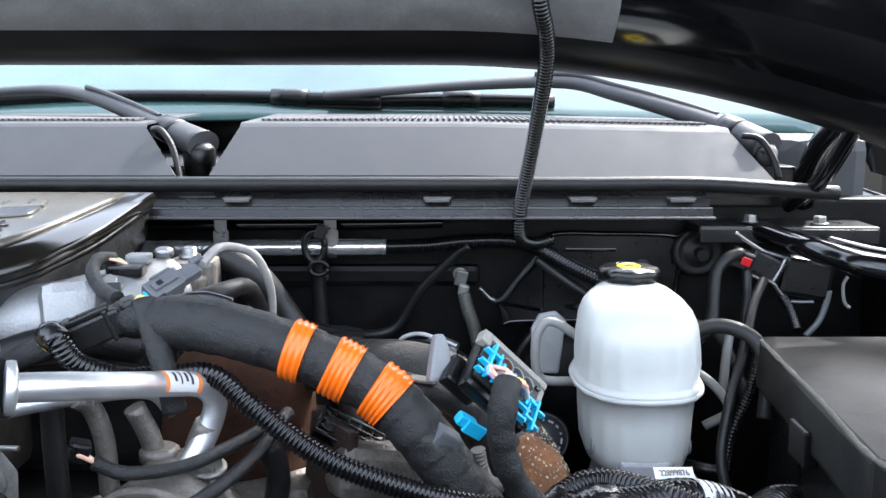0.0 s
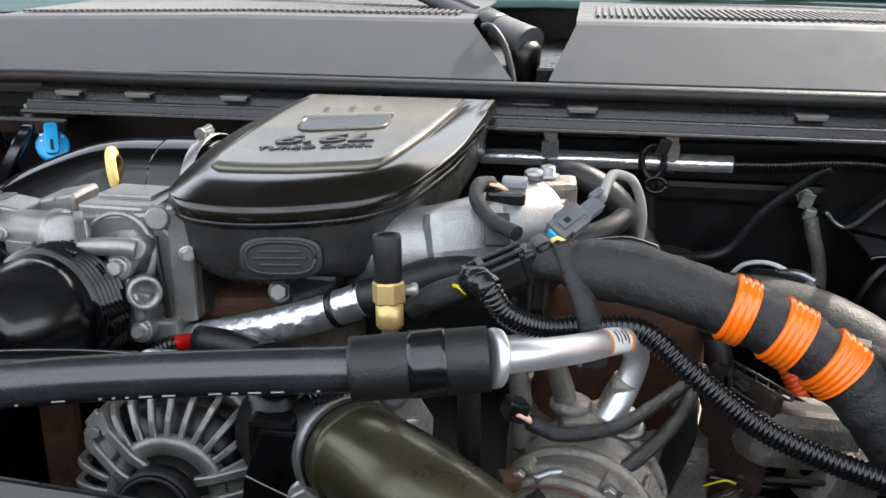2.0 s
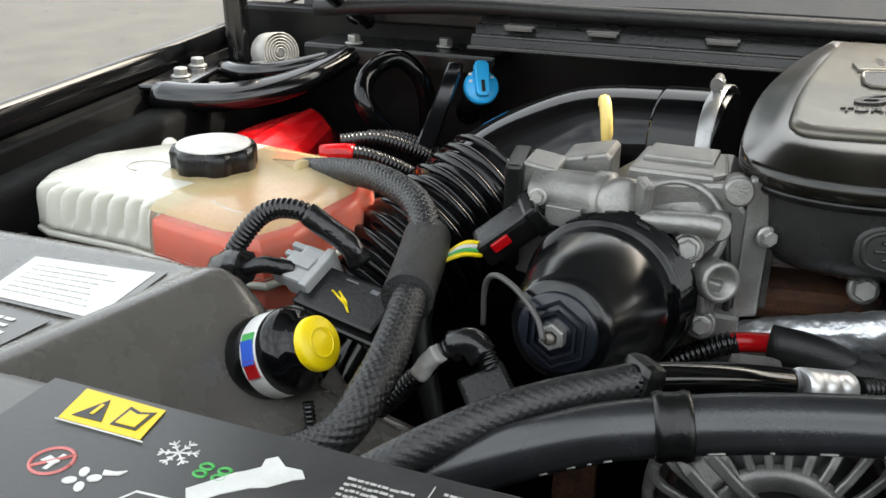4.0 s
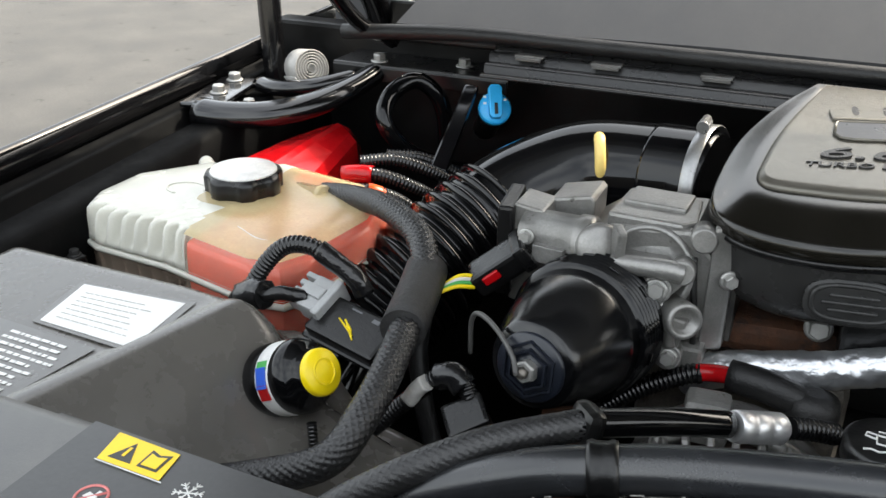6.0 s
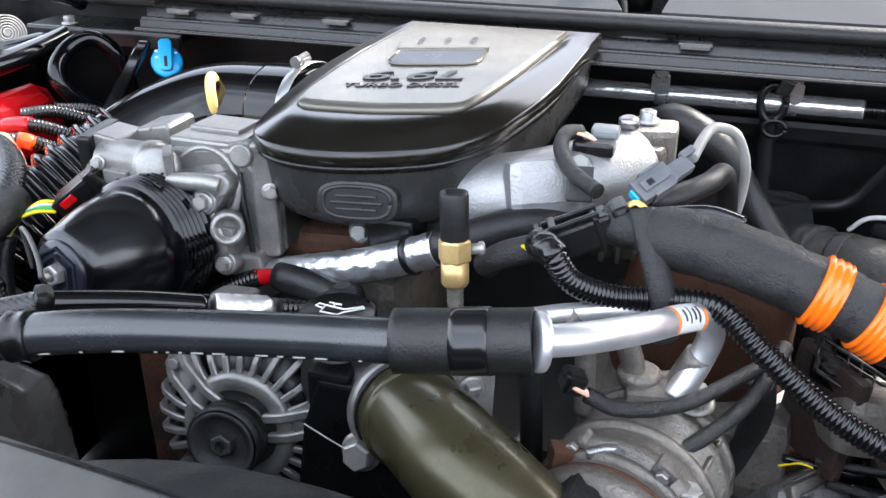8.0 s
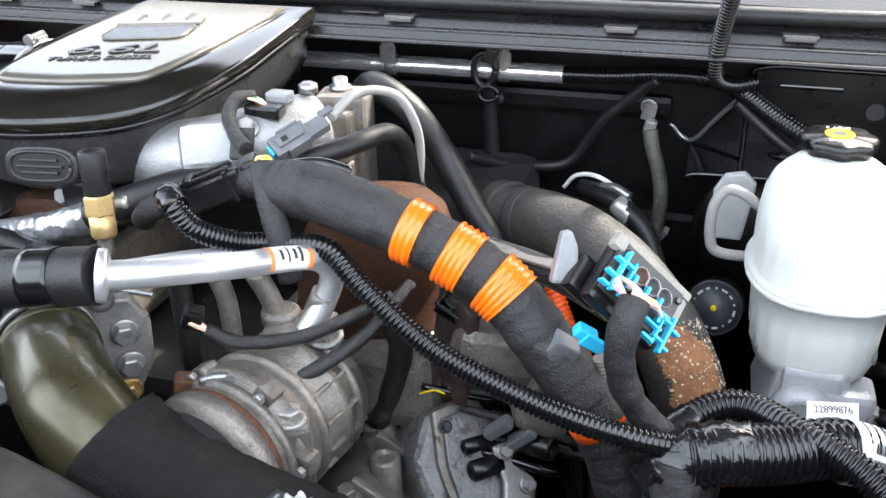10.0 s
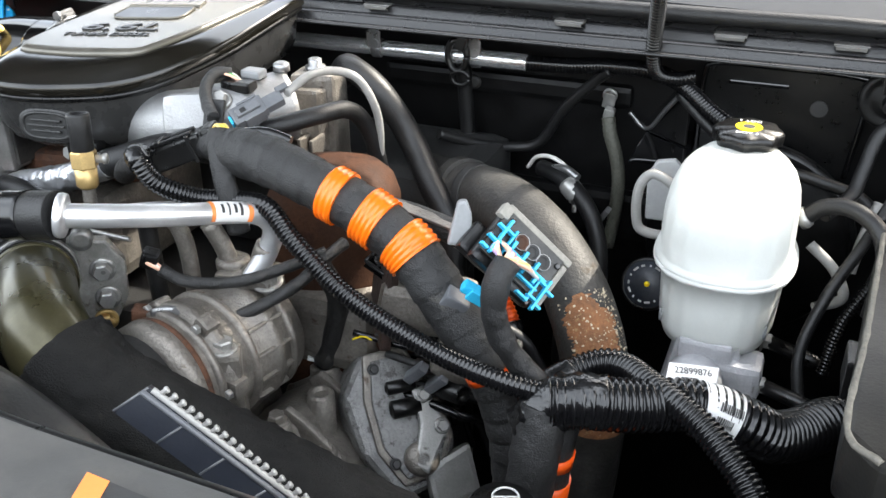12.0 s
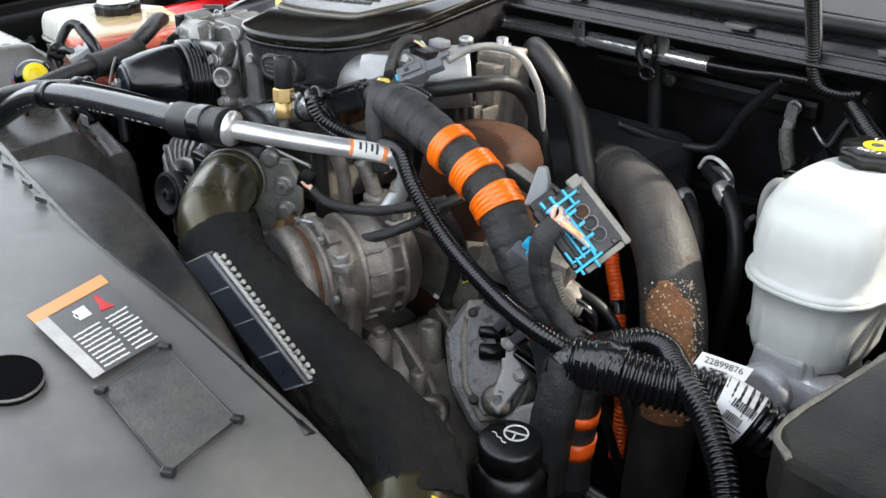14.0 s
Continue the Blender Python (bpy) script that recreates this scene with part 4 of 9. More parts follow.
# Air duct: smooth elbow, clamp and bellows
def air_duct():
    t = thing("air_intake_duct", (-0.8, 0.95, 1.25), "glossy black plastic air duct with ribbed bellows", "air duct")
    p = smooth_path([(-0.630, 0.985, 1.336), (-0.70, 0.998, 1.332), (-0.765, 0.993, 1.325), (-0.818, 0.955, 1.305), (-0.852, 0.908, 1.280)], 0.008)
    part("elbow", sweep(p, lambda i: 0.0545 + 0.004 * min(1, i / 18), 36), DUCT_BLACK, t)
    part("cuff", sweep(smooth_path([(-0.640, 0.987, 1.336), (-0.675, 0.994, 1.334), (-0.690, 0.997, 1.333)], 0.006), 0.0575, 28), DUCT_BLACK, t)
    bp = smooth_path([(-0.838, 0.930, 1.292), (-0.860, 0.897, 1.274), (-0.885, 0.857, 1.250), (-0.908, 0.823, 1.225), (-0.924, 0.795, 1.200)], 0.002)
    part("bellows", sweep(bp, lambda i: 0.0535 + 0.0095 * (0.5 + 0.5 * math.cos(2 * math.pi * i * 0.002 / 0.0165)) ** 0.55, 40), DUCT_BLACK, t)
    part("inlet_cuff", sweep(smooth_path([(-0.924, 0.795, 1.200), (-0.934, 0.775, 1.183), (-0.945, 0.74, 1.15)], 0.006), 0.052, 28), DUCT_BLACK, t)
    part("inlet_band", sweep(smooth_path([(-0.926, 0.79, 1.196), (-0.929, 0.784, 1.191), (-0.932, 0.778, 1.186)], 0.004), 0.0545, 30), STEEL, t, "stainless clamp band")
    clamp = merge(lathe([(0.0605, -0.007), (0.0615, -0.006), (0.0615, 0.006), (0.0605, 0.007)], along((-0.640, 0.987, 1.336), (-0.70, 0.998, 1.332)), 40, caps=False),
                  rbox(pose(-0.648, 0.988, 1.399), 0.012, 0.018, 0.006, 0.002))
    part("hose_clamp", clamp, DULL_STEEL, t, "stainless worm-drive hose clamp")
    part("clamp_screw", lathe([(0.0045, 0), (0.0045, 0.022), (0.006, 0.022), (0.006, 0.027)], along((-0.648, 0.996, 1.402), (-0.648, 0.96, 1.400)), 12), DULL_STEEL, t)
    return t


air_duct()


# Coolant tank
def coolant_tank():
    t = thing("coolant_tank", (-1.05, 0.77, 1.18), "yellowed translucent coolant tank half full of orange coolant", "coolant tank")
    # outline seen from above, anticlockwise from the rear outer corner
    outline = [(-1.230, 0.825), (-1.231, 0.765), (-1.218, 0.735), (-1.190, 0.722), (-1.100, 0.716), (-0.985, 0.690), (-0.952, 0.694), (-0.938, 0.722), (-0.925, 0.82), (-0.938, 0.875), (-0.975, 0.905), (-1.09, 0.925), (-1.18, 0.89)]
    c = V(-1.06, 0.80, 0)

    def ring(f, z, ribs=0.0):
        pts = []
        n = len(outline)
        for k in range(n):
            a, b = V(*outline[k], 0), V(*outline[(k + 1) % n], 0)
            for s in range(40):
                q = a.lerp(b, s / 40)
                r = 0.0
                if q.y < 0.75 and -1.215 < q.x < -1.075:
                    r = ribs * (0.5 - 0.5 * math.cos((q.x + 1.215) * 2 * math.pi / 0.0186)) ** 0.7
                d = q - c
                pts.append(c + d * f - d.normalized() * r + V(0, 0, z))
        return pts

    upper = [ring(0.995, 1.276), ring(0.993, 1.280, 0.004), ring(0.988, 1.288, 0.010), ring(0.978, 1.298, 0.013), ring(0.962, 1.306, 0.013), ring(0.935, 1.3115, 0.010), ring(0.90, 1.314, 0.005), ring(0.84, 1.3155), ring(0.6, 1.317), ring(0.3, 1.3175)]
    lower = [ring(0.80, 1.18), ring(0.90, 1.184), ring(0.95, 1.195, 0.006), ring(0.97, 1.24, 0.008), ring(0.985, 1.262, 0.006), ring(0.99, 1.27)]

    def piece(rings, keep):
        bm = loft(rings, caps=rings is upper)
        bmesh.ops.delete(bm, geom=[f for f in bm.faces if not keep(f.calc_center_median())], context="FACES")
        return bm

    part("milky_end", piece(upper, lambda p: p.x < -1.072), TANK_MILKY, t, "milky white ribbed end")
    part("amber_top", piece(upper, lambda p: p.x >= -1.072 and p.z > 1.3120), TANK_AMBER, t, "amber stained top")
    part("clear_wall", piece(upper, lambda p: p.x >= -1.072 and p.z <= 1.3120), TANK, t)
    part("lower_shell", piece(lower, lambda p: True), TANK, t)
    part("weld_seam", loft([ring(0.985, 1.2680), ring(1.014, 1.2685), ring(1.017, 1.2705), ring(1.014, 1.2730), ring(0.985, 1.2740)]), TANK_MILKY, t)
    rings = []
    for z, f in ((1.188, 0.895), (1.20, 0.945), (1.24, 0.965), (1.262, 0.978), (1.276, 0.985), (1.288, 0.983), (1.298, 0.972), (1.3045, 0.955), (1.3055, 0.93), (1.3057, 0.86)):
        rings.append([V(max(p.x, -1.068), p.y, p.z) for p in ring(f, z)])
    part("coolant", loft(rings), COOLANT, t, "orange coolant filling the lower part")
    # Moulded ridge in milky plastic: its white highlight is put into the colour
    part("edge_rib_highlight", hose([(-1.030, 0.742, 1.3160), (-0.995, 0.728, 1.3155), (-0.962, 0.738, 1.3135)], 0.0014, 8), TANK_MILKY, t)
    part("emboss", sweep([V(-1.135 + 0.022 * math.cos(a), 0.80 + 0.016 * math.sin(a), 1.3172) for a in [4.6 * k / 20 for k in range(21)]], 0.0011, 6), TANK_MILKY, t)
    part("vent_nipple", lathe([(0.0075, 0), (0.0065, 0.014), (0.0085, 0.016), (0.0085, 0.021), (0.005, 0.022)], along((-1.168, 0.888, 1.304), (-1.20, 0.905, 1.307)), 16), TANK_MILKY, t)
    part("filler_neck", lathe([(0.041, 0), (0.036, 0.008), (0.033, 0.014), (0.030, 0.022)], pose(-1.08, 0.825, 1.302), 28), TANK_AMBER, t)
    cap = [(0.034, -0.004), (0.0375, 0.0), (0.038, 0.017), (0.036, 0.0215), (0.0, 0.0235)]
    z0 = 1.3155
    bm = lathe(cap, pose(-1.08, 0.825, z0), 72)
    for v in bm.verts:
        d = V(v.co.x + 1.08, v.co.y - 0.825, 0)
        if 0.02 < d.length and z0 - 0.006 < v.co.z < z0 + 0.0222:
            d *= 1.02 + 0.075 * max(-0.75, min(0.6, 1.6 * math.cos(7 * math.atan2(d.y, d.x))))
            v.co = V(-1.08 + d.x, 0.825 + d.y, v.co.z)
    cap_part = part("cap", bm, BLACK_PLASTIC, t, "black lobed screw cap")
    part("cap_top", lathe([(0.0345, 0), (0.0335, 0.0018), (0.0, 0.0028)], pose(-1.08, 0.825, z0 + 0.0222), 36), CAP_SUNLIT, cap_part, "dusty cap top with sunlight painted into its pale grey")
    part("outlet", lathe([(0.010, -0.02), (0.010, 0.03), (0.012, 0.032), (0.012, 0.036), (0.010, 0.038)], along((-1.035, 0.862, 1.308), (-1.0, 0.850, 1.313)), 20), TANK_AMBER, t)
    part("mount_tab", rbox(pose(-1.225, 0.70, 1.262, 0, 0, -12), 0.055, 0.035, 0.012, 0.003), BLACK_PLASTIC, t)
    part("mount_bolt", hexbolt(pose(-1.205, 0.705, 1.268), 0.005), DARK_STEEL, t)
    return t


coolant_tank()


# Red cover over the battery junction
def red_cover():
    t = thing("terminal_cover", (-1.08, 0.97, 1.25), "bright red plastic battery terminal cover", "terminal cover")
    rows = []
    for y, x0, x1, z, s in ((0.905, -1.195, -1.070, 1.268, 0.0), (0.910, -1.195, -1.066, 1.284, 0.2), (0.925, -1.190, -1.062, 1.296, 0.5), (1.02, -1.172, -1.078, 1.302, 0.9), (1.10, -1.160, -1.098, 1.300, 1.0), (1.125, -1.155, -1.106, 1.288, 1.0)):
        w = x1 - x0
        rows.append([V(x0 - 0.004, y, z - 0.07), V(x0, y, z - 0.014), V(x0 + 0.010, y, z - 0.004), V(x0 + w * 0.42, y, z + 0.002), V(x0 + w * 0.52, y, z + 0.004), V(x0 + w * 0.62, y, z + 0.002), V(x1 - 0.012, y, z - 0.008), V(x1 - 0.003, y, z - 0.018), V(x1 + 0.003, y, z - 0.07)])
    bm = loft(rows, caps=False, closed=False, smooth=False)
    bm.verts.ensure_lookup_table()
    bm.faces.new([bm.verts[k] for k in range(9)])
    bmesh.ops.recalc_face_normals(bm, faces=bm.faces)
    part("cover", bm, RED, t)
    part("side_lug", box_at(-1.225, -1.188, 0.885, 0.925, 1.250, 1.284, 0.006), RED, t)
    part("front_step", rbox(pose(-1.130, 0.902, 1.262, 24, 0, -3), 0.10, 0.03, 0.018, 0.005), RED, t)
    part("snap_tab", rbox(pose(-1.066, 0.955, 1.276, 0, 40, 4), 0.012, 0.03, 0.012, 0.003), RED, t)
    part("lower_lug", lathe([(0.009, 0), (0.010, 0.02), (0.007, 0.05)], along((-1.062, 0.902, 1.282), (-1.015, 0.868, 1.292)), 18), RED, t)
    return t


red_cover()


# Air cleaner box
def air_cleaner():
    t = thing("air_cleaner_box", (-1.0, 0.55, 1.1), "smooth satin black air cleaner box with white label", "air cleaner")

    def ease(v):
        v = max(0.0, min(1.0, v))
        return v * v * (3 - 2 * v)

    def top(x, y):
        s = x - (-0.975 + 0.29 * (y - 0.43))
        z = 1.3225 - 0.062 * ease((s + 0.006) / 0.062) - 0.26 * max(0.0, s - 0.045)
        z += 0.004 * math.exp(-((s + 0.012) / 0.012) ** 2)
        z -= 0.055 * ease((y - 0.612 + 0.10 * max(0, x + 0.99)) / 0.05)
        return z - 0.05 * ease((-1.172 - x) / 0.03)

    xs = [-1.205 + 0.445 * k / 74 for k in range(75)]
    ys = [0.36 + 0.305 * k / 50 for k in range(51)]
    rows = []
    for y in ys:
        rows.append([V(-1.208, y, 1.05)] + [V(x, y, top(x, y)) for x in xs] + [V(-0.755, y, 1.15), V(-0.752, y, 1.05)])
    rows.append([V(p.x, 0.672, min(p.z, 1.26) - 0.02) for p in rows[-1]])
    rows.append([V(p.x, 0.674, 1.05) for p in rows[-1]])
    part("body", loft(rows, caps=False, closed=False), AIRBOX_PLASTIC, t)
    part("rear_rail", hose([(-1.20, 0.672, 1.262), (-1.10, 0.678, 1.268), (-1.0, 0.672, 1.262), (-0.95, 0.655, 1.245), (-0.90, 0.635, 1.22)], 0.006, 10), BLACK_PLASTIC, t)
    return t


air_cleaner()


# Brake fluid reservoir on the master cylinder
def brake_reservoir():
    t = thing("brake_fluid_reservoir", (0.208, 0.935, 1.17), "milky white brake fluid reservoir with black screw cap", "reservoir")
    cx, cy = 0.207, 0.938

    def r(z, a, b, dy=0.0, p=2.5):
        flute = 0.0016 if 1.17 < z < 1.243 or 1.253 < z < 1.31 else 0.0
        out = squircle(cx, cy + dy, z, a, b, p, 72)
        return [q + (V(cx, cy + dy, z) - q).normalized() * flute * (0.5 + 0.5 * math.cos(math.pi * k / 2)) for k, q in enumerate(out)]

    part("tank", loft([r(1.160, 0.046, 0.058, -0.006), r(1.164, 0.052, 0.066, -0.005), r(1.178, 0.0570, 0.072, -0.003), r(1.210, 0.0590, 0.0745), r(1.240, 0.0605, 0.0770), r(1.243, 0.0655, 0.0825), r(1.2455, 0.0668, 0.0838), r(1.249, 0.0668, 0.0838),
                       r(1.2515, 0.0645, 0.0815), r(1.254, 0.0632, 0.0802), r(1.274, 0.0630, 0.0800, 0, 3.0), r(1.294, 0.0625, 0.0795, 0, 2.7), r(1.311, 0.0600, 0.077, 0.001, 2.7), r(1.323, 0.0550, 0.072, 0.004, 2.6), r(1.331, 0.0480, 0.064, 0.008, 2.5), r(1.337, 0.039, 0.053, 0.015, 2.4), r(1.341, 0.028, 0.038, 0.027, 2.2)]), RESERVOIR, t)
    part("seam_bead", loft([r(1.2405, 0.066, 0.083), r(1.241, 0.0685, 0.0855), r(1.2435, 0.069, 0.086), r(1.246, 0.0685, 0.0855), r(1.2465, 0.066, 0.083)]), RESERVOIR, t)
    part("neck", lathe([(0.027, 0), (0.026, 0.012)], pose(cx + 0.001, 0.992, 1.328), 28), RESERVOIR, t)
    m = pose(cx + 0.001, 0.992, 1.339)
    bm = lathe([(0.029, 0.0), (0.0325, 0.002), (0.0335, 0.012), (0.031, 0.0155), (0.0, 0.017)], m, 60)
    for v in bm.verts:
        d = V(v.co.x - cx - 0.001, v.co.y - 0.992, 0)
        if d.length > 0.015:
            d *= 1 + 0.05 * math.cos(8 * math.atan2(d.y, d.x))
            v.co = V(cx + 0.001 + d.x, 0.992 + d.y, v.co.z)
    cap = part("cap", bm, BLACK_PLASTIC, t, "black fluted screw cap")
    part("yellow_mark", lathe([(0.013, 0), (0.013, 0.0012)], pose(cx + 0.001, 0.992, 1.3552), 28), YELLOW, cap)
    part("mark_ring", lathe([(0.006, 0), (0.006, 0.0006)], pose(cx + 0.001, 0.992, 1.3562), 20), INK, cap)
    lettering("DOT 3", 0.0075, pose(cx + 0.001, 0.9735, 1.3558), PAINT_WHITE, cap, 0.0002)
    lettering("DOT 3", 0.0075, pose(cx + 0.001, 1.0105, 1.3558, 0, 0, 180), PAINT_WHITE, cap, 0.0002)
    return t


brake_reservoir()


def master_cylinder():
    t = thing("master_cylinder", (0.205, 0.9, 1.1), "pale grey cast aluminium brake master cylinder", "master cylinder")
    part("bore", lathe([(0.020, 0), (0.028, 0.004), (0.028, 0.02), (0.024, 0.025), (0.024, 0.30), (0.03, 0.31), (0.03, 0.33)], along((0.200, 0.845, 1.135), (0.215, 1.2, 1.15)), 28), PALE_CAST, t)
    part("mount_saddle", prism([(-0.046, -0.05), (0.046, -0.05), (0.034, 0.0), (0.030, 0.034), (-0.030, 0.034), (-0.034, 0.0)], -0.055, 0.055, Matrix(((1, 0, 0, 0.207), (0, 0, -1, 0.925), (0, 1, 0, 1.150), (0, 0, 0, 1))), 0.007), PALE_CAST, t)
    part("mount_ear", box_at(0.180, 0.232, 0.862, 0.89, 1.150, 1.178, 0.005), PALE_CAST, t)
    part("port_boss", box_at(0.21, 0.262, 0.86, 0.90, 1.12, 1.16, 0.008), PALE_CAST, t)
    for y in (0.872, 0.955):
        part("pipe_nut", hexbolt(along((0.255, y, 1.137), (0.30, y, 1.137)), 0.009), STEEL, t)
        part("pipe_union", lathe([(0.0075, 0.0), (0.0075, 0.05), (0.004, 0.055)], along((0.262, y, 1.137), (0.33, y - 0.02, 1.130)), 14), BLACK_PLASTIC, t)
    for k in (-1, 1):
        part("lug", lathe([(0.010, -0.006), (0.010, 0.006)], along((0.207 + k * 0.046, 0.90, 1.182), (0.207 + k * 0.05, 0.90, 1.182)), 16), PALE_GREY, t)
    return t


master_cylinder()


# Fuse box against the driver-side fender
def fuse_box():
    t = thing("fuse_box", (0.47, 0.8, 1.0), "black plastic fuse box with dusty worn edges", "fuse box")
    part("lid", prism([(0.316, 0.624), (0.338, 0.596), (0.62, 0.585), (0.62, 0.965), (0.352, 0.965), (0.343, 0.95)], 1.228, 1.283, None, 0.006), FUSE_LID, t, "dusty black lid")
    part("worn_edge", sweep(smooth_path([(0.346, 0.955, 1.2815), (0.342, 0.90, 1.2815), (0.330, 0.75, 1.2815), (0.3185, 0.63, 1.2815), (0.339, 0.600, 1.2815)], 0.008), lambda i: 0.0026 * (1 + 0.4 * noise.noise(V(i * 0.5, 2.0, 0))), 8), EDGE_DUST, t, "beige dust on the lid edge")
    part("body", prism([(0.335, 0.60), (0.60, 0.60), (0.60, 0.945), (0.360, 0.945)], 0.85, 1.236, None, 0.004), BLACK_PLASTIC, t)
    part("latch", box_at(0.322, 0.336, 0.76, 0.80, 1.215, 1.250, 0.003), BLACK_PLASTIC, t)
    return t


fuse_box()

# ---- hoses, looms and pipes ----
# Refrigerant line: wrapped hose, crimped sleeve, bright pipe
def pipe_wrap(path, f0, f1, r, facing, half):
    """A patch that lies round a pipe, between two shares of its path."""
    n = len(path) - 1
    rows = []
    for i in range(int(f0 * n), int(f1 * n) + 1):
        tan = (path[min(i + 1, n)] - path[max(i - 1, 0)]).normalized()
        u = V(*facing)
        u = (u - tan * u.dot(tan)).normalized()
        w = tan.cross(u)
        rows.append([path[i] + (u * math.cos(a) + w * math.sin(a)) * r for a in [half * (k / 8 - 1) for k in range(17)]])
    return sheet(rows)


def refrigerant_line():
    t = thing("refrigerant_hose", (-0.45, 0.55, 1.33), "thick black rubber refrigerant hose with crimped aluminium pipe", "hose")
    part("hose", braid([(-0.86, 0.455, 1.19), (-0.80, 0.475, 1.245), (-0.735, 0.495, 1.287), (-0.67, 0.510, 1.318), (-0.622, 0.520, 1.331), (-0.56, 0.535, 1.338), (-0.47, 0.555, 1.341), (-0.375, 0.573, 1.343)], 0.0145, 64, 0.0012, 0.006, 22), WOVEN_RUBBER, t)
    part("crimp_sleeve", sweep(smooth_path([(-0.381, 0.572, 1.343), (-0.34, 0.578, 1.347), (-0.297, 0.585, 1.351)], 0.004), 0.0205, 28), RUBBER, t, "black heat-shrunk sleeve")
    part("sleeve_band", sweep(smooth_path([(-0.345, 0.5775, 1.3465), (-0.335, 0.579, 1.3475), (-0.322, 0.581, 1.349)], 0.004), 0.0212, 28), LOOM_BLACK, t)
    part("flange", lathe([(0.012, -0.004), (0.0185, -0.003), (0.019, 0.0), (0.0185, 0.003), (0.012, 0.005)], along((-0.294, 0.586, 1.351), (-0.25, 0.61, 1.343)), 28), BRIGHT_ALU, t)
    pipe = part("pipe", hose([(-0.296, 0.585, 1.351), (-0.27, 0.610, 1.344), (-0.240, 0.660, 1.328), (-0.218, 0.705, 1.314), (-0.204, 0.732, 1.303), (-0.196, 0.742, 1.286), (-0.202, 0.738, 1.262), (-0.215, 0.725, 1.235)], 0.0104, 20, 0.004), BRIGHT_ALU, t, "bright aluminium pipe")
    spot = smooth_path([(-0.240, 0.660, 1.328), (-0.218, 0.705, 1.314), (-0.204, 0.732, 1.303)], 0.001)
    label = part("label", pipe_wrap(spot, 0.36, 0.86, 0.0107, (0.6, -0.35, 0.7), 1.25), LABEL_WHITE, pipe, "small white label with orange edges")
    for f0, f1 in ((0.36, 0.41), (0.81, 0.86)):
        part("label_edge", pipe_wrap(spot, f0, f1, 0.0109, (0.6, -0.35, 0.7), 1.25), LABEL_ORANGE, label)
    for k in range(4):
        part("print_bar", pipe_wrap(spot, 0.48 + 0.075 * k, 0.51 + 0.075 * k, 0.0109, (0.6, -0.35, 0.7), 0.42 + 0.2 * (k % 2)), INK, label)
    line = smooth_path([(-0.735, 0.495, 1.287), (-0.67, 0.510, 1.318), (-0.622, 0.520, 1.331), (-0.56, 0.535, 1.338), (-0.47, 0.555, 1.341), (-0.375, 0.573, 1.343)], 0.002)
    rnd = random.Random(9)
    i = 30
    while i < len(line) - 12:
        n = rnd.choice((2, 3, 5))
        side = V(0.19, -0.80, -0.58).normalized() * 0.0144
        part("print_mark", sweep([p + side for p in line[i:i + n]], 0.0008, 5), LABEL_GREY, t)
        i += n + rnd.choice((2, 2, 4, 9))
    part("hose_tie", lathe([(0.0165, -0.009), (0.0175, -0.006), (0.0165, -0.003), (0.0165, 0.003), (0.0175, 0.006), (0.0165, 0.009)], along((-0.622, 0.520, 1.331), (-0.56, 0.535, 1.338)), 24), BLACK_PLASTIC, t)
    return t


refrigerant_line()


def heater_hose():
    t = thing("coolant_hose", (-0.65, 0.56, 1.32), "thin glossy black hose with silver crimped end", "hose")
    part("woven_sleeve", braid([(-0.86, 0.43, 1.22), (-0.80, 0.455, 1.268), (-0.752, 0.482, 1.302), (-0.70, 0.523, 1.321), (-0.643, 0.563, 1.328)], 0.0100, 48, 0.0012, 0.05, 12), BRAID, t, "black woven sleeve")
    part("hose", hose([(-0.650, 0.558, 1.327), (-0.643, 0.563, 1.328), (-0.60, 0.607, 1.313), (-0.565, 0.645, 1.296)], 0.0095, 20), DUCT_BLACK, t)
    m = along((-0.562, 0.646, 1.295), (-0.517, 0.690, 1.276))
    part("crimp", lathe([(0.0105, 0), (0.0115, 0.003), (0.0115, 0.012), (0.0105, 0.014), (0.0115, 0.016), (0.0115, 0.026), (0.0105, 0.028), (0.0115, 0.030), (0.0115, 0.042), (0.0085, 0.046)], m, 22), BRIGHT_ALU, t, "silver crimped ferrule")
    part("end_loom", loom([(-0.526, 0.682, 1.280), (-0.512, 0.694, 1.275), (-0.495, 0.706, 1.268)], 0.0085, 0.0042, 12), LOOM_BLACK, t)
    part("tie", rbox(along((-0.643, 0.563, 1.328), (-0.60, 0.607, 1.313)), 0.024, 0.024, 0.014, 0.006), BLACK_PLASTIC, t)
    return t


heater_hose()


def braided_hose():
    t = thing("braided_hose", (-0.85, 0.7, 1.3), "black braided hose with a foam sleeve", "hose")
    part("hose", braid([(-1.012, 0.872, 1.306), (-0.965, 0.850, 1.318), (-0.911, 0.815, 1.330), (-0.860, 0.775, 1.330), (-0.834, 0.738, 1.320), (-0.825, 0.70, 1.306), (-0.805, 0.62, 1.302), (-0.798, 0.56, 1.292), (-0.81, 0.525, 1.272), (-0.86, 0.505, 1.255), (-0.93, 0.49, 1.235)], 0.0122, 64, 0.0011, 0.065, 13), BRAID, t)
    part("foam_sleeve", hose([(-0.834, 0.742, 1.313), (-0.828, 0.715, 1.308), (-0.822, 0.685, 1.304), (-0.815, 0.655, 1.303)], 0.0185, 20), TAPE, t, "matt black foam sleeve")
    part("spring_clip", lathe([(0.0135, -0.004), (0.0145, 0.0), (0.0135, 0.004)], along((-0.995, 0.874, 1.305), (-0.95, 0.857, 1.309)), 20), BRASS, t)
    return t


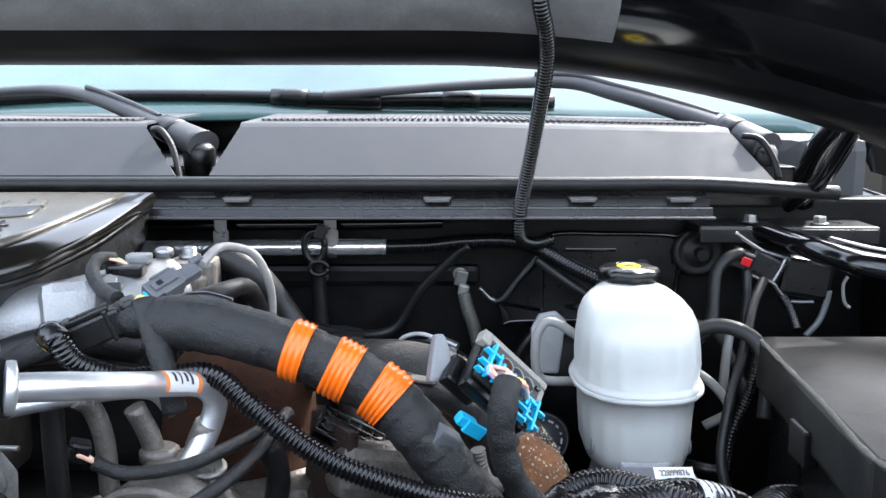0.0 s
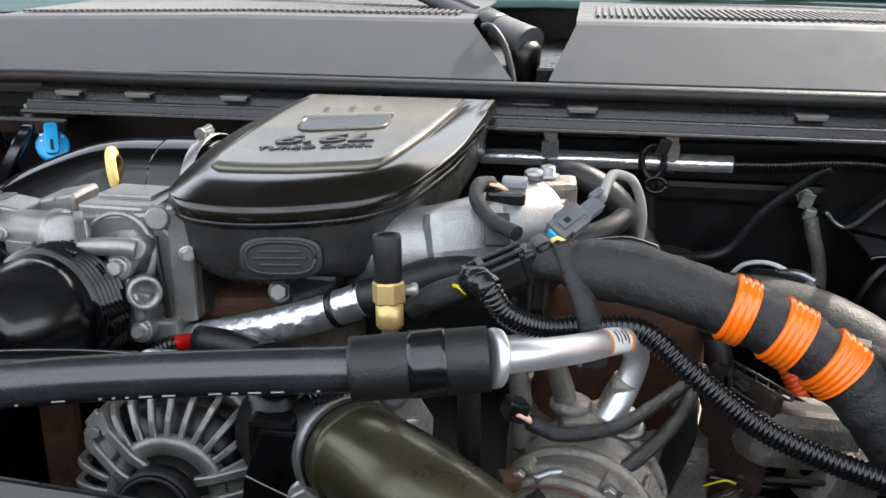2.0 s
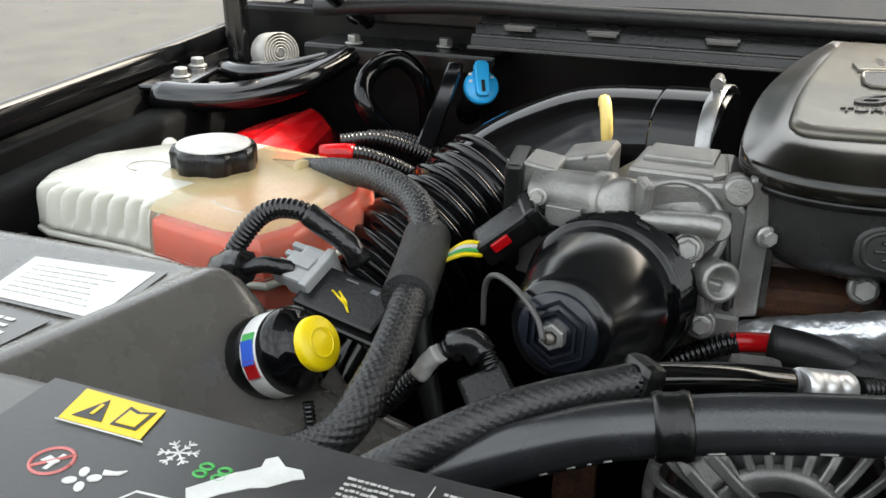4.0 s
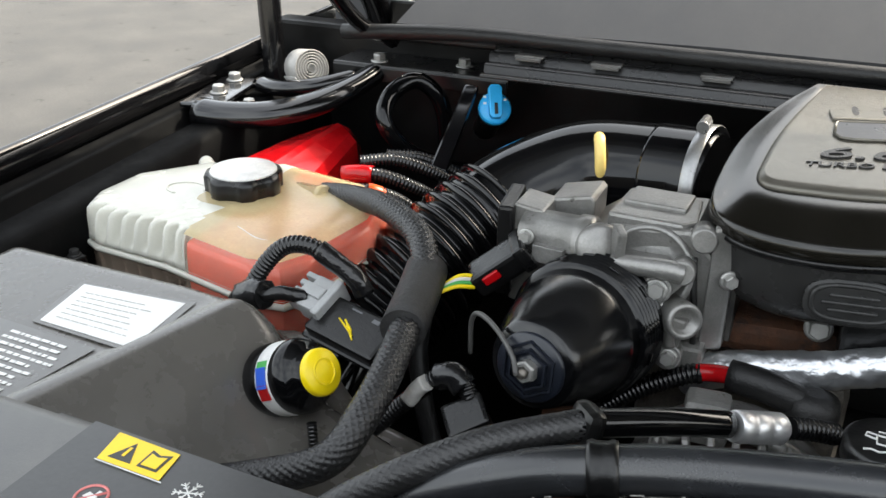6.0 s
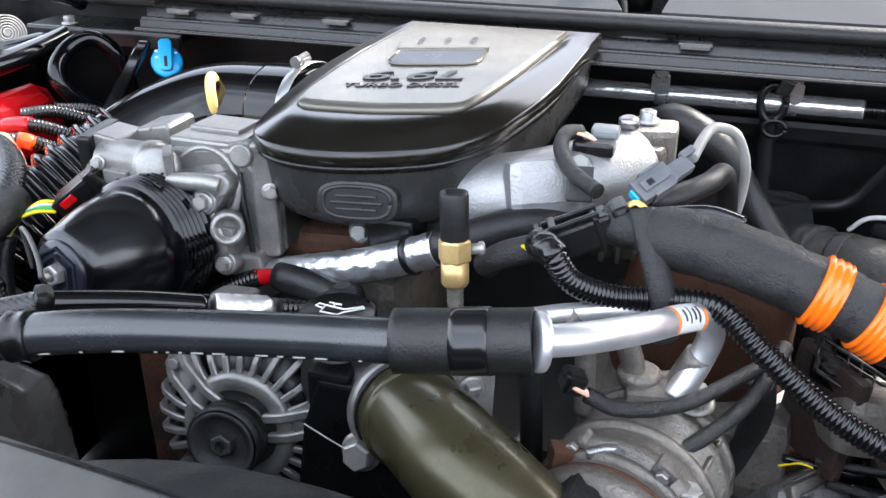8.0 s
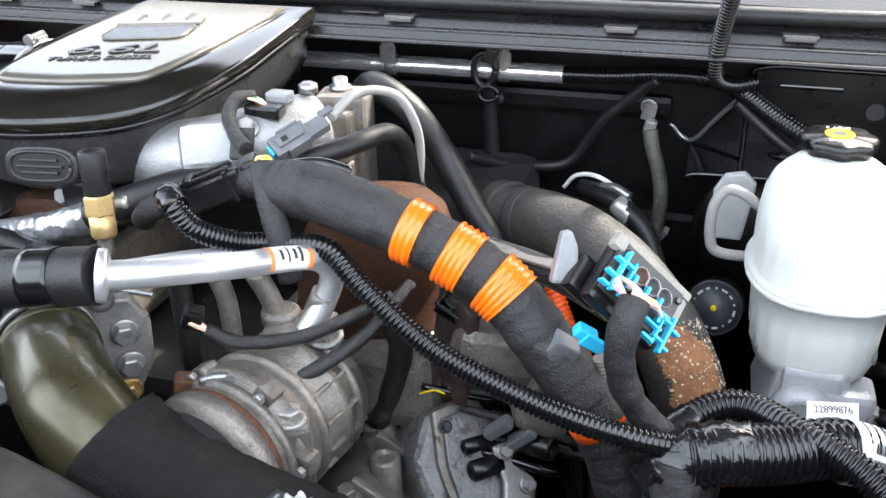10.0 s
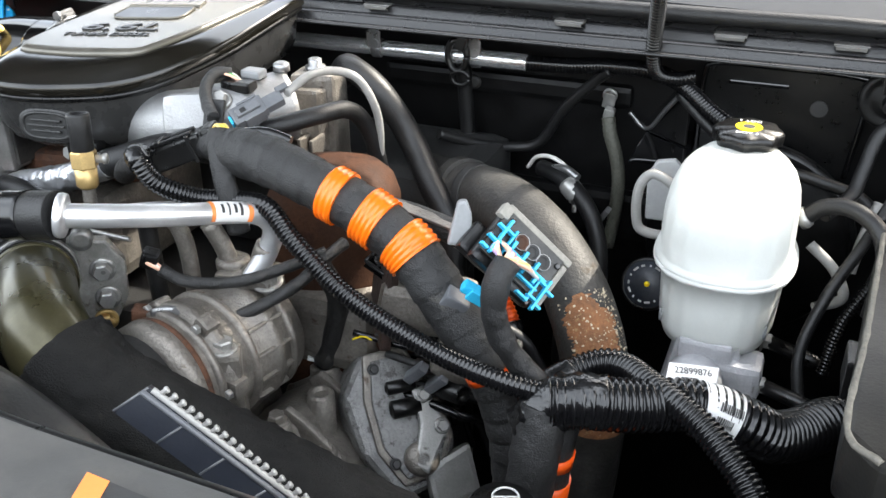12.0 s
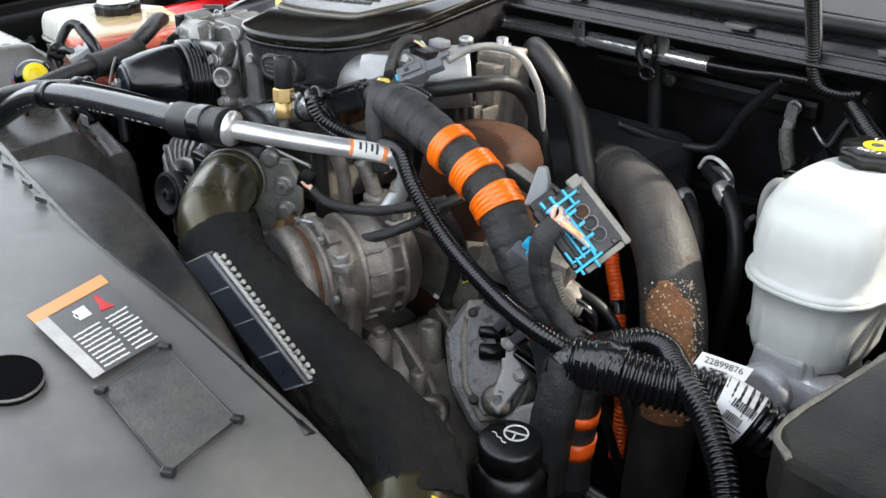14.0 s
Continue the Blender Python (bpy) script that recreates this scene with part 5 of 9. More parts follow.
braided_hose()


def main_harness():
    t = thing("main_harness", (-0.1, 0.74, 1.25), "thick black taped wiring harness with orange bands", "wiring harness")
    path = [(-0.256, 0.760, 1.352), (-0.240, 0.757, 1.353), (-0.19, 0.750, 1.349), (-0.126, 0.744, 1.331), (-0.088, 0.742, 1.315), (-0.051, 0.737, 1.294), (-0.022, 0.730, 1.266), (0.008, 0.728, 1.226), (0.038, 0.726, 1.18), (0.060, 0.72, 1.12), (0.07, 0.71, 1.03)]
    trunk = smooth_path(path, 0.002)
    part("taped_trunk", sweep(trunk, lambda i: (0.0232 - 0.007 * max(0, 1 - i / 14) ** 2) * (1 + 0.06 * noise.noise(V(i * 0.10, 22.0, 0.3)) + 0.05 * ((i % 11) / 11)), 28), TAPE, t)
    fine = smooth_path(path, 0.001)

    def nearest(x):
        return min(range(len(fine)), key=lambda i: abs(fine[i].x - x))

    for c, w in ((-0.124, 0.019), (-0.086, 0.024), (-0.050, 0.024)):
        i0, i1 = nearest(c) - int(w * 500), nearest(c) + int(w * 500)
        seg = fine[i0:i1]
        part("orange_band", sweep(seg, lambda i: 0.0254 + 0.0019 * abs(math.sin(math.pi * i / 5.2)), 28), ORANGE, t, "orange ribbed loom wound round the trunk")
    part("breakout", sweep(smooth_path([(-0.256, 0.757, 1.372), (-0.250, 0.746, 1.358), (-0.240, 0.734, 1.335), (-0.232, 0.730, 1.310), (-0.228, 0.732, 1.28)], 0.004), lambda i: 0.0105 * (1 + 0.08 * noise.noise(V(i * 0.5, 3.0, 0.1))), 16, 0.6), TAPE, t, "grey frayed cloth wrap")
    part("end_wrap", hose([(-0.284, 0.769, 1.352), (-0.268, 0.765, 1.353), (-0.250, 0.758, 1.354)], 0.0165, 18, 0.003, 0.12), TAPE, t)
    part("tail", hose([(-0.245, 0.765, 1.366), (-0.21, 0.765, 1.372), (-0.185, 0.77, 1.365)], 0.006, 10), LOOM_BLACK, t)
    return t


main_harness()

long_loom = thing("corrugated_loom", (0.0, 0.7, 1.22), "black corrugated loom draped across the engine", "corrugated loom")
part("tube", loom([(-0.322, 0.715, 1.352), (-0.312, 0.703, 1.353), (-0.298, 0.708, 1.330), (-0.27, 0.727, 1.312), (-0.23, 0.735, 1.312), (-0.193, 0.732, 1.312), (-0.157, 0.718, 1.288), (-0.096, 0.708, 1.247), (-0.008, 0.692, 1.222), (0.06, 0.680, 1.216), (0.104, 0.690, 1.206)], 0.0098, 0.0042), LOOM_BLACK, long_loom)
part("end_tape", crumpled([(-0.326, 0.722, 1.350), (-0.318, 0.709, 1.354), (-0.308, 0.703, 1.349)], 0.0108, 0.12, 130, 18), GLOSS_TAPE, long_loom, "taped end")


def thick_loom():
    t = thing("thick_loom", (0.17, 0.71, 1.17), "thick glossy black corrugated loom with taped branch", "corrugated loom")
    part("trunk", loom([(0.100, 0.684, 1.203), (0.130, 0.694, 1.204), (0.165, 0.712, 1.198), (0.205, 0.733, 1.195), (0.238, 0.744, 1.186), (0.258, 0.750, 1.176), (0.278, 0.764, 1.160), (0.300, 0.79, 1.150), (0.325, 0.82, 1.148), (0.35, 0.84, 1.14)], 0.0235, 0.0065, 22), LOOM_BLACK, t)
    part("taped_joint", crumpled([(0.086, 0.684, 1.172), (0.096, 0.685, 1.193), (0.116, 0.691, 1.205), (0.143, 0.700, 1.203)], 0.0225, 0.2, 130), GLOSS_TAPE, t, "glossy wrinkled tape joint")
    part("drop_branch", crumpled([(0.097, 0.683, 1.20), (0.095, 0.672, 1.17), (0.091, 0.665, 1.12), (0.083, 0.665, 1.04)], 0.021, 0.07, 60), TAPE, t)
    part("label", sweep(smooth_path([(0.214, 0.7365, 1.192), (0.230, 0.742, 1.187), (0.243, 0.745, 1.181)], 0.003), 0.0246, 28, caps=False), LABEL_WHITE, t, "wrapped white part label with bar code")
    return t


thick_loom()

arch_loom = thing("corrugated_loom", (0.18, 0.73, 1.2), "black corrugated loom arching over the thick loom", "corrugated loom")
part("tube", loom([(0.088, 0.722, 1.190), (0.105, 0.742, 1.198), (0.128, 0.755, 1.205), (0.150, 0.752, 1.207), (0.172, 0.735, 1.208), (0.198, 0.716, 1.208), (0.222, 0.702, 1.202), (0.248, 0.683, 1.190), (0.270, 0.665, 1.174), (0.290, 0.642, 1.145), (0.302, 0.622, 1.10), (0.305, 0.61, 1.04)], 0.0128, 0.0046), LOOM_BLACK, arch_loom)
part("end_tape", crumpled([(0.078, 0.712, 1.184), (0.090, 0.724, 1.191), (0.104, 0.740, 1.197)], 0.0142, 0.12, 120, 20), GLOSS_TAPE, arch_loom, "taped end")

single("hood_lamp_loom", loom([(0.085, 0.875, 1.69), (0.094, 0.90, 1.634), (0.103, 0.925, 1.605), (0.107, 0.955, 1.573), (0.102, 1.02, 1.493), (0.095, 1.062, 1.43), (0.092, 1.082, 1.392), (0.097, 1.095, 1.370), (0.115, 1.107, 1.362), (0.136, 1.112, 1.366)], 0.0088, 0.0042),
       LOOM_BLACK, "black corrugated loom hanging from the raised hood", "corrugated loom")


# Foil-wrapped line along the firewall and the loom that follows it
def firewall_line():
    t = thing("foil_wrapped_pipe", (-0.2, 1.16, 1.34), "silver foil-wrapped pipe along the firewall", "pipe")
    part("foil_wrap", hose([(-0.52, 1.165, 1.345), (-0.35, 1.163, 1.346), (-0.2, 1.157, 1.348), (-0.073, 1.151, 1.350)], 0.0108, 20, 0.004, 0.05), FOIL_WRAP, t)
    part("upper_tube", hose([(-0.55, 1.185, 1.372), (-0.30, 1.182, 1.374), (-0.08, 1.178, 1.376), (0.0, 1.176, 1.378)], 0.0075, 12), GLOSS_BLACK, t, "thin black tube above the foil")
    part("loom_tail", loom([(-0.077, 1.151, 1.350), (-0.02, 1.150, 1.352), (0.03, 1.145, 1.358), (0.085, 1.135, 1.360), (0.12, 1.12, 1.353), (0.16, 1.09, 1.335), (0.195, 1.068, 1.320), (0.215, 1.06, 1.300), (0.22, 1.06, 1.26)], 0.0102, 0.0042), LOOM_BLACK, t, "black corrugated loom")
    for x in (-0.286, -0.145):
        bm = merge(box_at(x - 0.010, x + 0.010, 1.146, 1.149, 1.350, 1.372, 0.001), box_at(x - 0.008, x + 0.008, 1.146, 1.149, 1.368, 1.392, 0.001), lathe([(0.006, 0), (0.006, 0.003)], along((x + 0.002, 1.147, 1.356), (x + 0.002, 1.13, 1.356)), 12), lathe([(0.0118, -0.006), (0.0128, -0.005), (0.0128, 0.005), (0.0118, 0.006)], along((x, 1.159, 1.347), (x + 0.05, 1.159, 1.347)), 20),
                   lathe([(0.005, 0), (0.005, 0.004)], along((x, 1.147, 1.373), (x, 1.13, 1.373)), 12))
        part("bracket", bm, DULL_STEEL, t, "zinc clip bracket")
    part("tie_loop", sweep(smooth_path([(-0.165 + 0.013 * math.cos(a), 1.142, 1.352 + 0.020 * math.sin(a)) for a in [2 * math.pi * k / 12 for k in range(13)]], 0.003), 0.0045, 8), BLACK_PLASTIC, t)
    part("tie_head", rbox(pose(-0.155, 1.132, 1.372, 0, 20, 0), 0.014, 0.010, 0.018, 0.002), BLACK_PLASTIC, t)
    part("tie_ring", sweep(smooth_path([(-0.160 + 0.012 * math.cos(a), 1.140, 1.324 + 0.009 * math.sin(a)) for a in [2 * math.pi * k / 12 for k in range(13)]], 0.003), 0.003, 8), BLACK_PLASTIC, t)
    return t


firewall_line()


# Exhaust down pipe with its rust patch
def down_pipe():
    t = thing("exhaust_pipe", (0.05, 0.88, 0.9), "grey heat-stained exhaust pipe with a rust patch", "exhaust pipe")
    path = [(-0.24, 1.12, 1.185), (-0.20, 1.09, 1.20), (-0.11, 1.02, 1.225), (-0.045, 0.972, 1.240), (0.008, 0.93, 1.236), (0.053, 0.895, 1.212), (0.086, 0.864, 1.175), (0.104, 0.845, 1.13), (0.107, 0.838, 1.07), (0.10, 0.84, 0.95), (0.09, 0.85, 0.80)]
    part("pipe", hose(path, 0.0345, 32, 0.008, 0.02), PIPE_GREY, t)
    fine = smooth_path(path, 0.001)
    lo = [i for i, p in enumerate(fine) if p.z < 1.190 and p.x > 0.04]
    seg = fine[lo[0]:lo[0] + 130]
    rows = []
    for i, p in enumerate(seg):
        tan = (seg[min(i + 1, len(seg) - 1)] - seg[max(i - 1, 0)]).normalized()
        out = V(0.36, -0.80, 0.3)
        out = (out - tan * out.dot(tan)).normalized()
        w = tan.cross(out)
        wide = 0.70 * min(1.0, (i + 2) / 26) ** 0.5
        e0, e1 = (0.16 * noise.noise(V(i * 0.05, s, 0)) + 0.22 * noise.noise(V(i * 0.40, s, 4.0)) + 0.12 * noise.noise(V(i * 1.3, s, 2.0)) for s in (1.3, 7.7))
        rows.append([p + (out * math.cos(a) + w * math.sin(a)) * 0.0352 for a in [(-wide + e0) + (2 * wide + e1 - e0) * k / 12 for k in range(13)]])
    part("rust_patch", sheet(rows), PATCH_RUST, t, "flaking orange rust")
    rnd = random.Random(5)
    flecks = bmesh.new()
    middle = fine[lo[0]:lo[0] + 130]
    for k in range(520):
        i = int(rnd.random() * 125)
        edge = rnd.random() < 0.62
        a = (-0.72 + 0.22 * rnd.gauss(0, 1)) if edge else rnd.uniform(-0.7, 0.75)
        tan = (middle[i + 1] - middle[i]).normalized()
        u = V(0.36, -0.80, 0.3)
        u = (u - tan * u.dot(tan)).normalized()
        w = tan.cross(u)
        d = u * math.cos(a) + w * math.sin(a)
        q = middle[i] + d * 0.0350
        size = 0.0004 + 0.0011 * rnd.random() ** 2.5
        m = along(q, q + d) @ Matrix.Rotation(rnd.random() * 6, 4, "Z") @ Matrix.Diagonal((size * rnd.uniform(0.6, 1.8), size, size * 0.5, 1))
        bmesh.ops.create_icosphere(flecks, subdivisions=1, radius=1.0, matrix=m)
    tagged(part("flaked_scale", flecks, SCALE, t), "pale flakes of scale round the rust", kind="stuff")
    part("clamp_ring", sweep(smooth_path([(-0.118, 1.026, 1.223), (-0.11, 1.02, 1.225), (-0.10, 1.012, 1.228)], 0.004), 0.039, 32), PIPE_GREY, t)
    part("clamp_band", sweep(smooth_path([(-0.086, 1.002, 1.231), (-0.080, 0.998, 1.2325), (-0.074, 0.994, 1.234)], 0.003), 0.0362, 32), DARK_STEEL, t)
    return t


down_pipe()


# Charge-air tube: lacquered elbow going into a woven sock
def charge_tube():
    t = thing("charge_air_tube", (-0.25, 0.55, 1.1), "olive lacquered charge air tube in a black woven sock", "charge air tube")
    part("elbow", hose([(-0.416, 0.650, 1.240), (-0.378, 0.613, 1.249), (-0.342, 0.580, 1.251), (-0.308, 0.556, 1.245), (-0.277, 0.543, 1.228), (-0.250, 0.537, 1.204)], 0.0375, 36, 0.004), OLIVE, t)
    part("bead", lathe([(0.037, -0.005), (0.040, -0.002), (0.040, 0.002), (0.037, 0.005)], along((-0.391, 0.6255, 1.246), (-0.350, 0.586, 1.256)), 32), OLIVE, t)
    part("clamp_band", lathe([(0.0405, -0.005), (0.0415, -0.004), (0.0415, 0.004), (0.0405, 0.005)], along((-0.406, 0.640, 1.2425), (-0.365, 0.600, 1.2525)), 32), CAST_ALU, t, "stainless clamp band")
    part("inlet_hose", hose([(-0.400, 0.634, 1.244), (-0.43, 0.665, 1.238), (-0.48, 0.695, 1.225)], 0.0395, 26), RUBBER, t)
    ax = (V(-0.378, 0.613, 1.249) - V(-0.416, 0.650, 1.240)).normalized()
    up = V(-0.15, -0.75, 0.6)
    up = (up - ax * up.dot(ax)).normalized()
    w = ax.cross(up)
    rows = [[V(-0.389, 0.6237, 1.2465) + ax * s + (up * math.cos(a) + w * math.sin(a)) * 0.0374 for s in (0.0, 0.005, 0.010)] for a in [-0.6 + 0.09 * k for k in range(9)]]
    part("label", sheet(rows), LABEL_GREY, t, "small pale printed label")
    part("sock", crumpled([(-0.287, 0.550, 1.237), (-0.248, 0.543, 1.214), (-0.153, 0.540, 1.186), (-0.045, 0.540, 1.158), (0.04, 0.532, 1.140), (0.085, 0.505, 1.122)], 0.0440, 0.08, 34, 56, 0.003), FABRIC, t, "black woven fabric sock")
    for k, (a0, a1) in enumerate(((0.2, 2.4), (2.7, 3.6), (-0.8, 0.0))):
        c0, ax = V(0.092, 0.494, 1.124), V(0.03, -0.032, -0.012).normalized()
        u0 = ax.orthogonal().normalized()
        w0 = ax.cross(u0)
        part("paint_mark", sweep([c0 + ax * 0.004 * math.sin(3 * a) + (u0 * math.cos(a) + w0 * math.sin(a)) * 0.0415 for a in [a0 + (a1 - a0) * q / 14 for q in range(15)]], 0.0016, 6), YELLOW, t, "yellow paint streak")
    part("outlet", hose([(0.072, 0.510, 1.130), (0.10, 0.480, 1.12), (0.125, 0.43, 1.10), (0.13, 0.38, 1.06)], 0.041, 26, 0.008), OLIVE, t)
    return t


charge_tube()

# ---- fixtures round the firewall, passenger side ----
def cowl_bracket(side, corners, z, bolts, label):
    t = thing("cowl_bracket", (corners[0][0], 1.15, z), label, "bracket", "cowl end brackets")
    part("plate", prism(corners, z - 0.006, z + 0.006, None, 0.003), BLACK_PLASTIC, t)
    part("front_lip", rbox(along((corners[0][0], corners[0][1] - 0.001, z - 0.006), (corners[1][0], corners[1][1] - 0.001, z - 0.006), (0, 0, 1)) @ pose(0, 0, abs(corners[1][0] - corners[0][0]) / 2), 0.018, 0.003, abs(corners[1][0] - corners[0][0]) - 0.004, 0.001), BLACK_PLASTIC, t)
    for x, y in bolts:
        part("bolt", hexbolt(pose(x, y, z + 0.0065), 0.0085), STEEL, t)
    return t


cowl_bracket(-1, [(-1.16, 1.148), (-0.91, 1.150), (-0.91, 1.22), (-1.16, 1.22)], 1.368, ((-1.098, 1.165), (-0.985, 1.188)), "black steel bracket with two zinc bolts")
cowl_bracket(1, [(0.330, 1.150), (0.560, 1.140), (0.560, 1.22), (0.330, 1.22)], 1.371, ((0.405, 1.178), (0.491, 1.165)), "black steel bracket with two zinc bolts")


def brace(side, pts, label):
    def X(x):
        return x if side < 0 else mirror_x(x)
    t = thing("fender_brace", (X(-1.18), 1.09, 1.33), label, "brace", "fender braces")
    part("bar", sweep(smooth_path(pts, 0.01), lambda i: 0.024 - 0.0002 * i, 24, 0.72), GLOSS_BLACK, t)
    part("foot", rbox(pose(X(-1.268), 1.045, 1.342, 0, 0, 12 * -side), 0.055, 0.13, 0.007, 0.003), GLOSS_BLACK, t)
    part("gusset", sweep(smooth_path([(X(-1.245), 1.10, 1.343), (X(-1.205), 1.085, 1.345), (X(-1.16), 1.10, 1.350), (X(-1.12), 1.14, 1.358)], 0.01), 0.013, 16, 0.8), GLOSS_BLACK, t)
    for x, y in ((-1.262, 1.032), (-1.280, 1.092)):
        part("bolt", hexbolt(pose(X(x), y, 1.3455), 0.0085), STEEL, t)
    return t


brace(-1, [(-1.262, 0.99, 1.332), (-1.225, 0.995, 1.331), (-1.175, 1.015, 1.333), (-1.135, 1.055, 1.340), (-1.108, 1.11, 1.352), (-1.098, 1.17, 1.364)], "glossy black steel brace bar to the fender")
brace(1, [(0.632, 0.985, 1.334), (0.5, 1.0, 1.351), (0.47, 1.03, 1.356), (0.446, 1.07, 1.362), (0.431, 1.11, 1.365), (0.414, 1.15, 1.369), (0.395, 1.185, 1.366)], "glossy black steel brace bar to the fender")


def coil_spring():
    t = thing("hinge_spring", (-1.20, 1.15, 1.32), "flat wound grey steel hood hinge spring", "spring")
    c = V(-1.205, 1.152, 1.357)
    n = V(0.84, -0.50, 0.16).normalized()
    u = n.cross(V(0, 0, 1)).normalized()
    w = u.cross(n)
    pts = [c + (u * math.cos(a) + w * math.sin(a)) * (0.006 + 0.0037 * a / (2 * math.pi)) for a in [2 * math.pi * k / 20 for k in range(20 * 6)]]
    bm = sweep(pts, 0.0014, 6)
    bmesh.ops.scale(bm, vec=(1, 1, 1), verts=bm.verts)
    tape = bmesh.new()
    rows = [[p + n * 0.017, p - n * 0.017] for p in pts]
    tape = loft(rows, caps=False, closed=False)
    bmesh.ops.solidify(tape, geom=tape.faces[:], thickness=0.0016)
    bm.free()
    part("coil", tape, LABEL_GREY, t)
    part("pin", lathe([(0.005, -0.014), (0.005, 0.016)], along(c, c + n), 12), STEEL, t)
    return t


coil_spring()
single("hood_hinge_post", merge(hose([(-1.255, 1.155, 1.30), (-1.262, 1.16, 1.40), (-1.27, 1.165, 1.55), (-1.275, 1.15, 1.70)], 0.016, 8, 0.03), box_at(-1.27, -1.17, 1.16, 1.175, 1.30, 1.345, 0.004)), GLOSS_BLACK,
       "black hood hinge post beside the coil spring", "hinge")
single("rubber_hose_loop", hose([(-0.985, 1.13, 1.28), (-0.984, 1.122, 1.325), (-0.994, 1.114, 1.358), (-1.016, 1.100, 1.374), (-1.034, 1.070, 1.360), (-1.030, 1.045, 1.335), (-1.012, 1.06, 1.30), (-0.99, 1.10, 1.27), (-0.96, 1.14, 1.25)], 0.0108, 16), DUCT_BLACK,
       "black rubber hose loop below the cowl bracket", "hose")
single("support_strut", prism([(-0.011, 0.0), (0.011, 0.0), (0.009, 0.13), (-0.009, 0.13)], -0.004, 0.004, Matrix(((1, 0, 0.0, -0.948), (0, 0.80, -0.6, 1.02), (0, 0.6, 0.8, 1.290), (0, 0, 0, 1))), 0.003), GLOSS_BLACK,
       "glossy black flat support strut", "strut")


def washer_cap():
    t = thing("washer_filler", (-0.917, 1.13, 1.30), "bright blue washer fluid cap with finger grip", "filler cap")
    m = along((-0.920, 1.128, 1.340), (-0.895, 1.082, 1.372))
    part("cap_disc", lathe([(0.017, 0), (0.0205, 0.003), (0.0205, 0.010), (0.018, 0.0125), (0.0, 0.013)], m, 30), BLUE, t)
    grip = prism([(-0.014, -0.005), (-0.010, -0.008), (0.024, -0.0085), (0.028, -0.005), (0.028, 0.005), (0.024, 0.0085), (-0.010, 0.008), (-0.014, 0.005)], 0.010, 0.021, m, 0.002)
    part("grip", grip, BLUE, t)
    # Raised black bar painted as the shade in the grip's slot
    part("grip_slot_shade", rbox(m @ pose(-0.003, 0.0, 0.0215), 0.014, 0.004, 0.002, 0.0006), LABEL_BLACK, t)
    for k in range(3):
        part("print", rbox(m @ pose(0.006, 0.0125 - 0.025 * (k % 2), 0.0128) @ pose(0.004 * k, 0, 0), 0.003, 0.004, 0.0006, 0.0002), LABEL_WHITE, t)
    part("neck", lathe([(0.016, -0.09), (0.016, 0.0)], m, 22), BLACK_PLASTIC, t)
    return t


washer_cap()


def dipstick():
    t = thing("dipstick", (-0.743, 0.96, 1.30), "faded yellow plastic oil dipstick handle", "dipstick")
    side = V(0.29, -0.957, 0)
    loop = [V(-0.742, 0.957, 1.360) + side * 0.013 * math.sin(a) + V(-0.10, 0.0, 1) * 0.021 * math.cos(a) for a in [2 * math.pi * k / 16 for k in range(17)]]
    part("loop", sweep(smooth_path(loop, 0.003), 0.0056, 10), CREAM_YELLOW, t)
    part("stem", lathe([(0.006, 0), (0.0055, 0.02), (0.007, 0.024)], pose(-0.742, 0.958, 1.316), 14), CREAM_YELLOW, t)
    part("collar", lathe([(0.012, 0), (0.012, 0.006), (0.008, 0.009)], pose(-0.742, 0.958, 1.312), 18), CREAM_YELLOW, t)
    part("tube", lathe([(0.005, -0.15), (0.005, 0.0)], pose(-0.744, 0.958, 1.322), 12), DARK_STEEL, t)
    return t


dipstick()


def battery_cables():
    t = thing("battery_cables", (-0.98, 0.93, 1.27), "bundle of corrugated battery cables with red and orange collars", "cable bundle")
    for k, (a, b, c, d) in enumerate((((-1.03, 0.945, 1.300), (-0.99, 0.955, 1.302), (-0.955, 0.975, 1.285), (-0.93, 1.02, 1.25)), ((-1.02, 0.965, 1.310), (-0.985, 0.985, 1.311), (-0.945, 1.01, 1.292), (-0.92, 1.06, 1.25)),
                                      ((-1.02, 0.90, 1.295), (-0.985, 0.915, 1.298), (-0.955, 0.94, 1.280), (-0.94, 0.97, 1.24)), ((-1.01, 1.01, 1.305), (-0.97, 1.03, 1.300), (-0.93, 1.06, 1.27), (-0.91, 1.10, 1.22)))):
        part("cable", loom([a, b, c, d], 0.0085, 0.0042, 12), LOOM_BLACK, t)
    part("red_collar", hose([(-1.032, 0.944, 1.300), (-1.015, 0.949, 1.302), (-0.998, 0.953, 1.302)], 0.0105, 14), RED, t, "red collar")
    part("orange_collar", hose([(-0.985, 0.915, 1.298), (-0.978, 0.919, 1.296), (-0.972, 0.924, 1.292)], 0.0092, 14), DEEP_ORANGE, t, "orange collar")
    part("lug", lathe([(0.008, 0), (0.009, 0.03), (0.006, 0.035)], along((-1.03, 0.895, 1.296), (-0.99, 0.912, 1.298)), 14), DIRTY_ALU, t)
    return t


battery_cables()


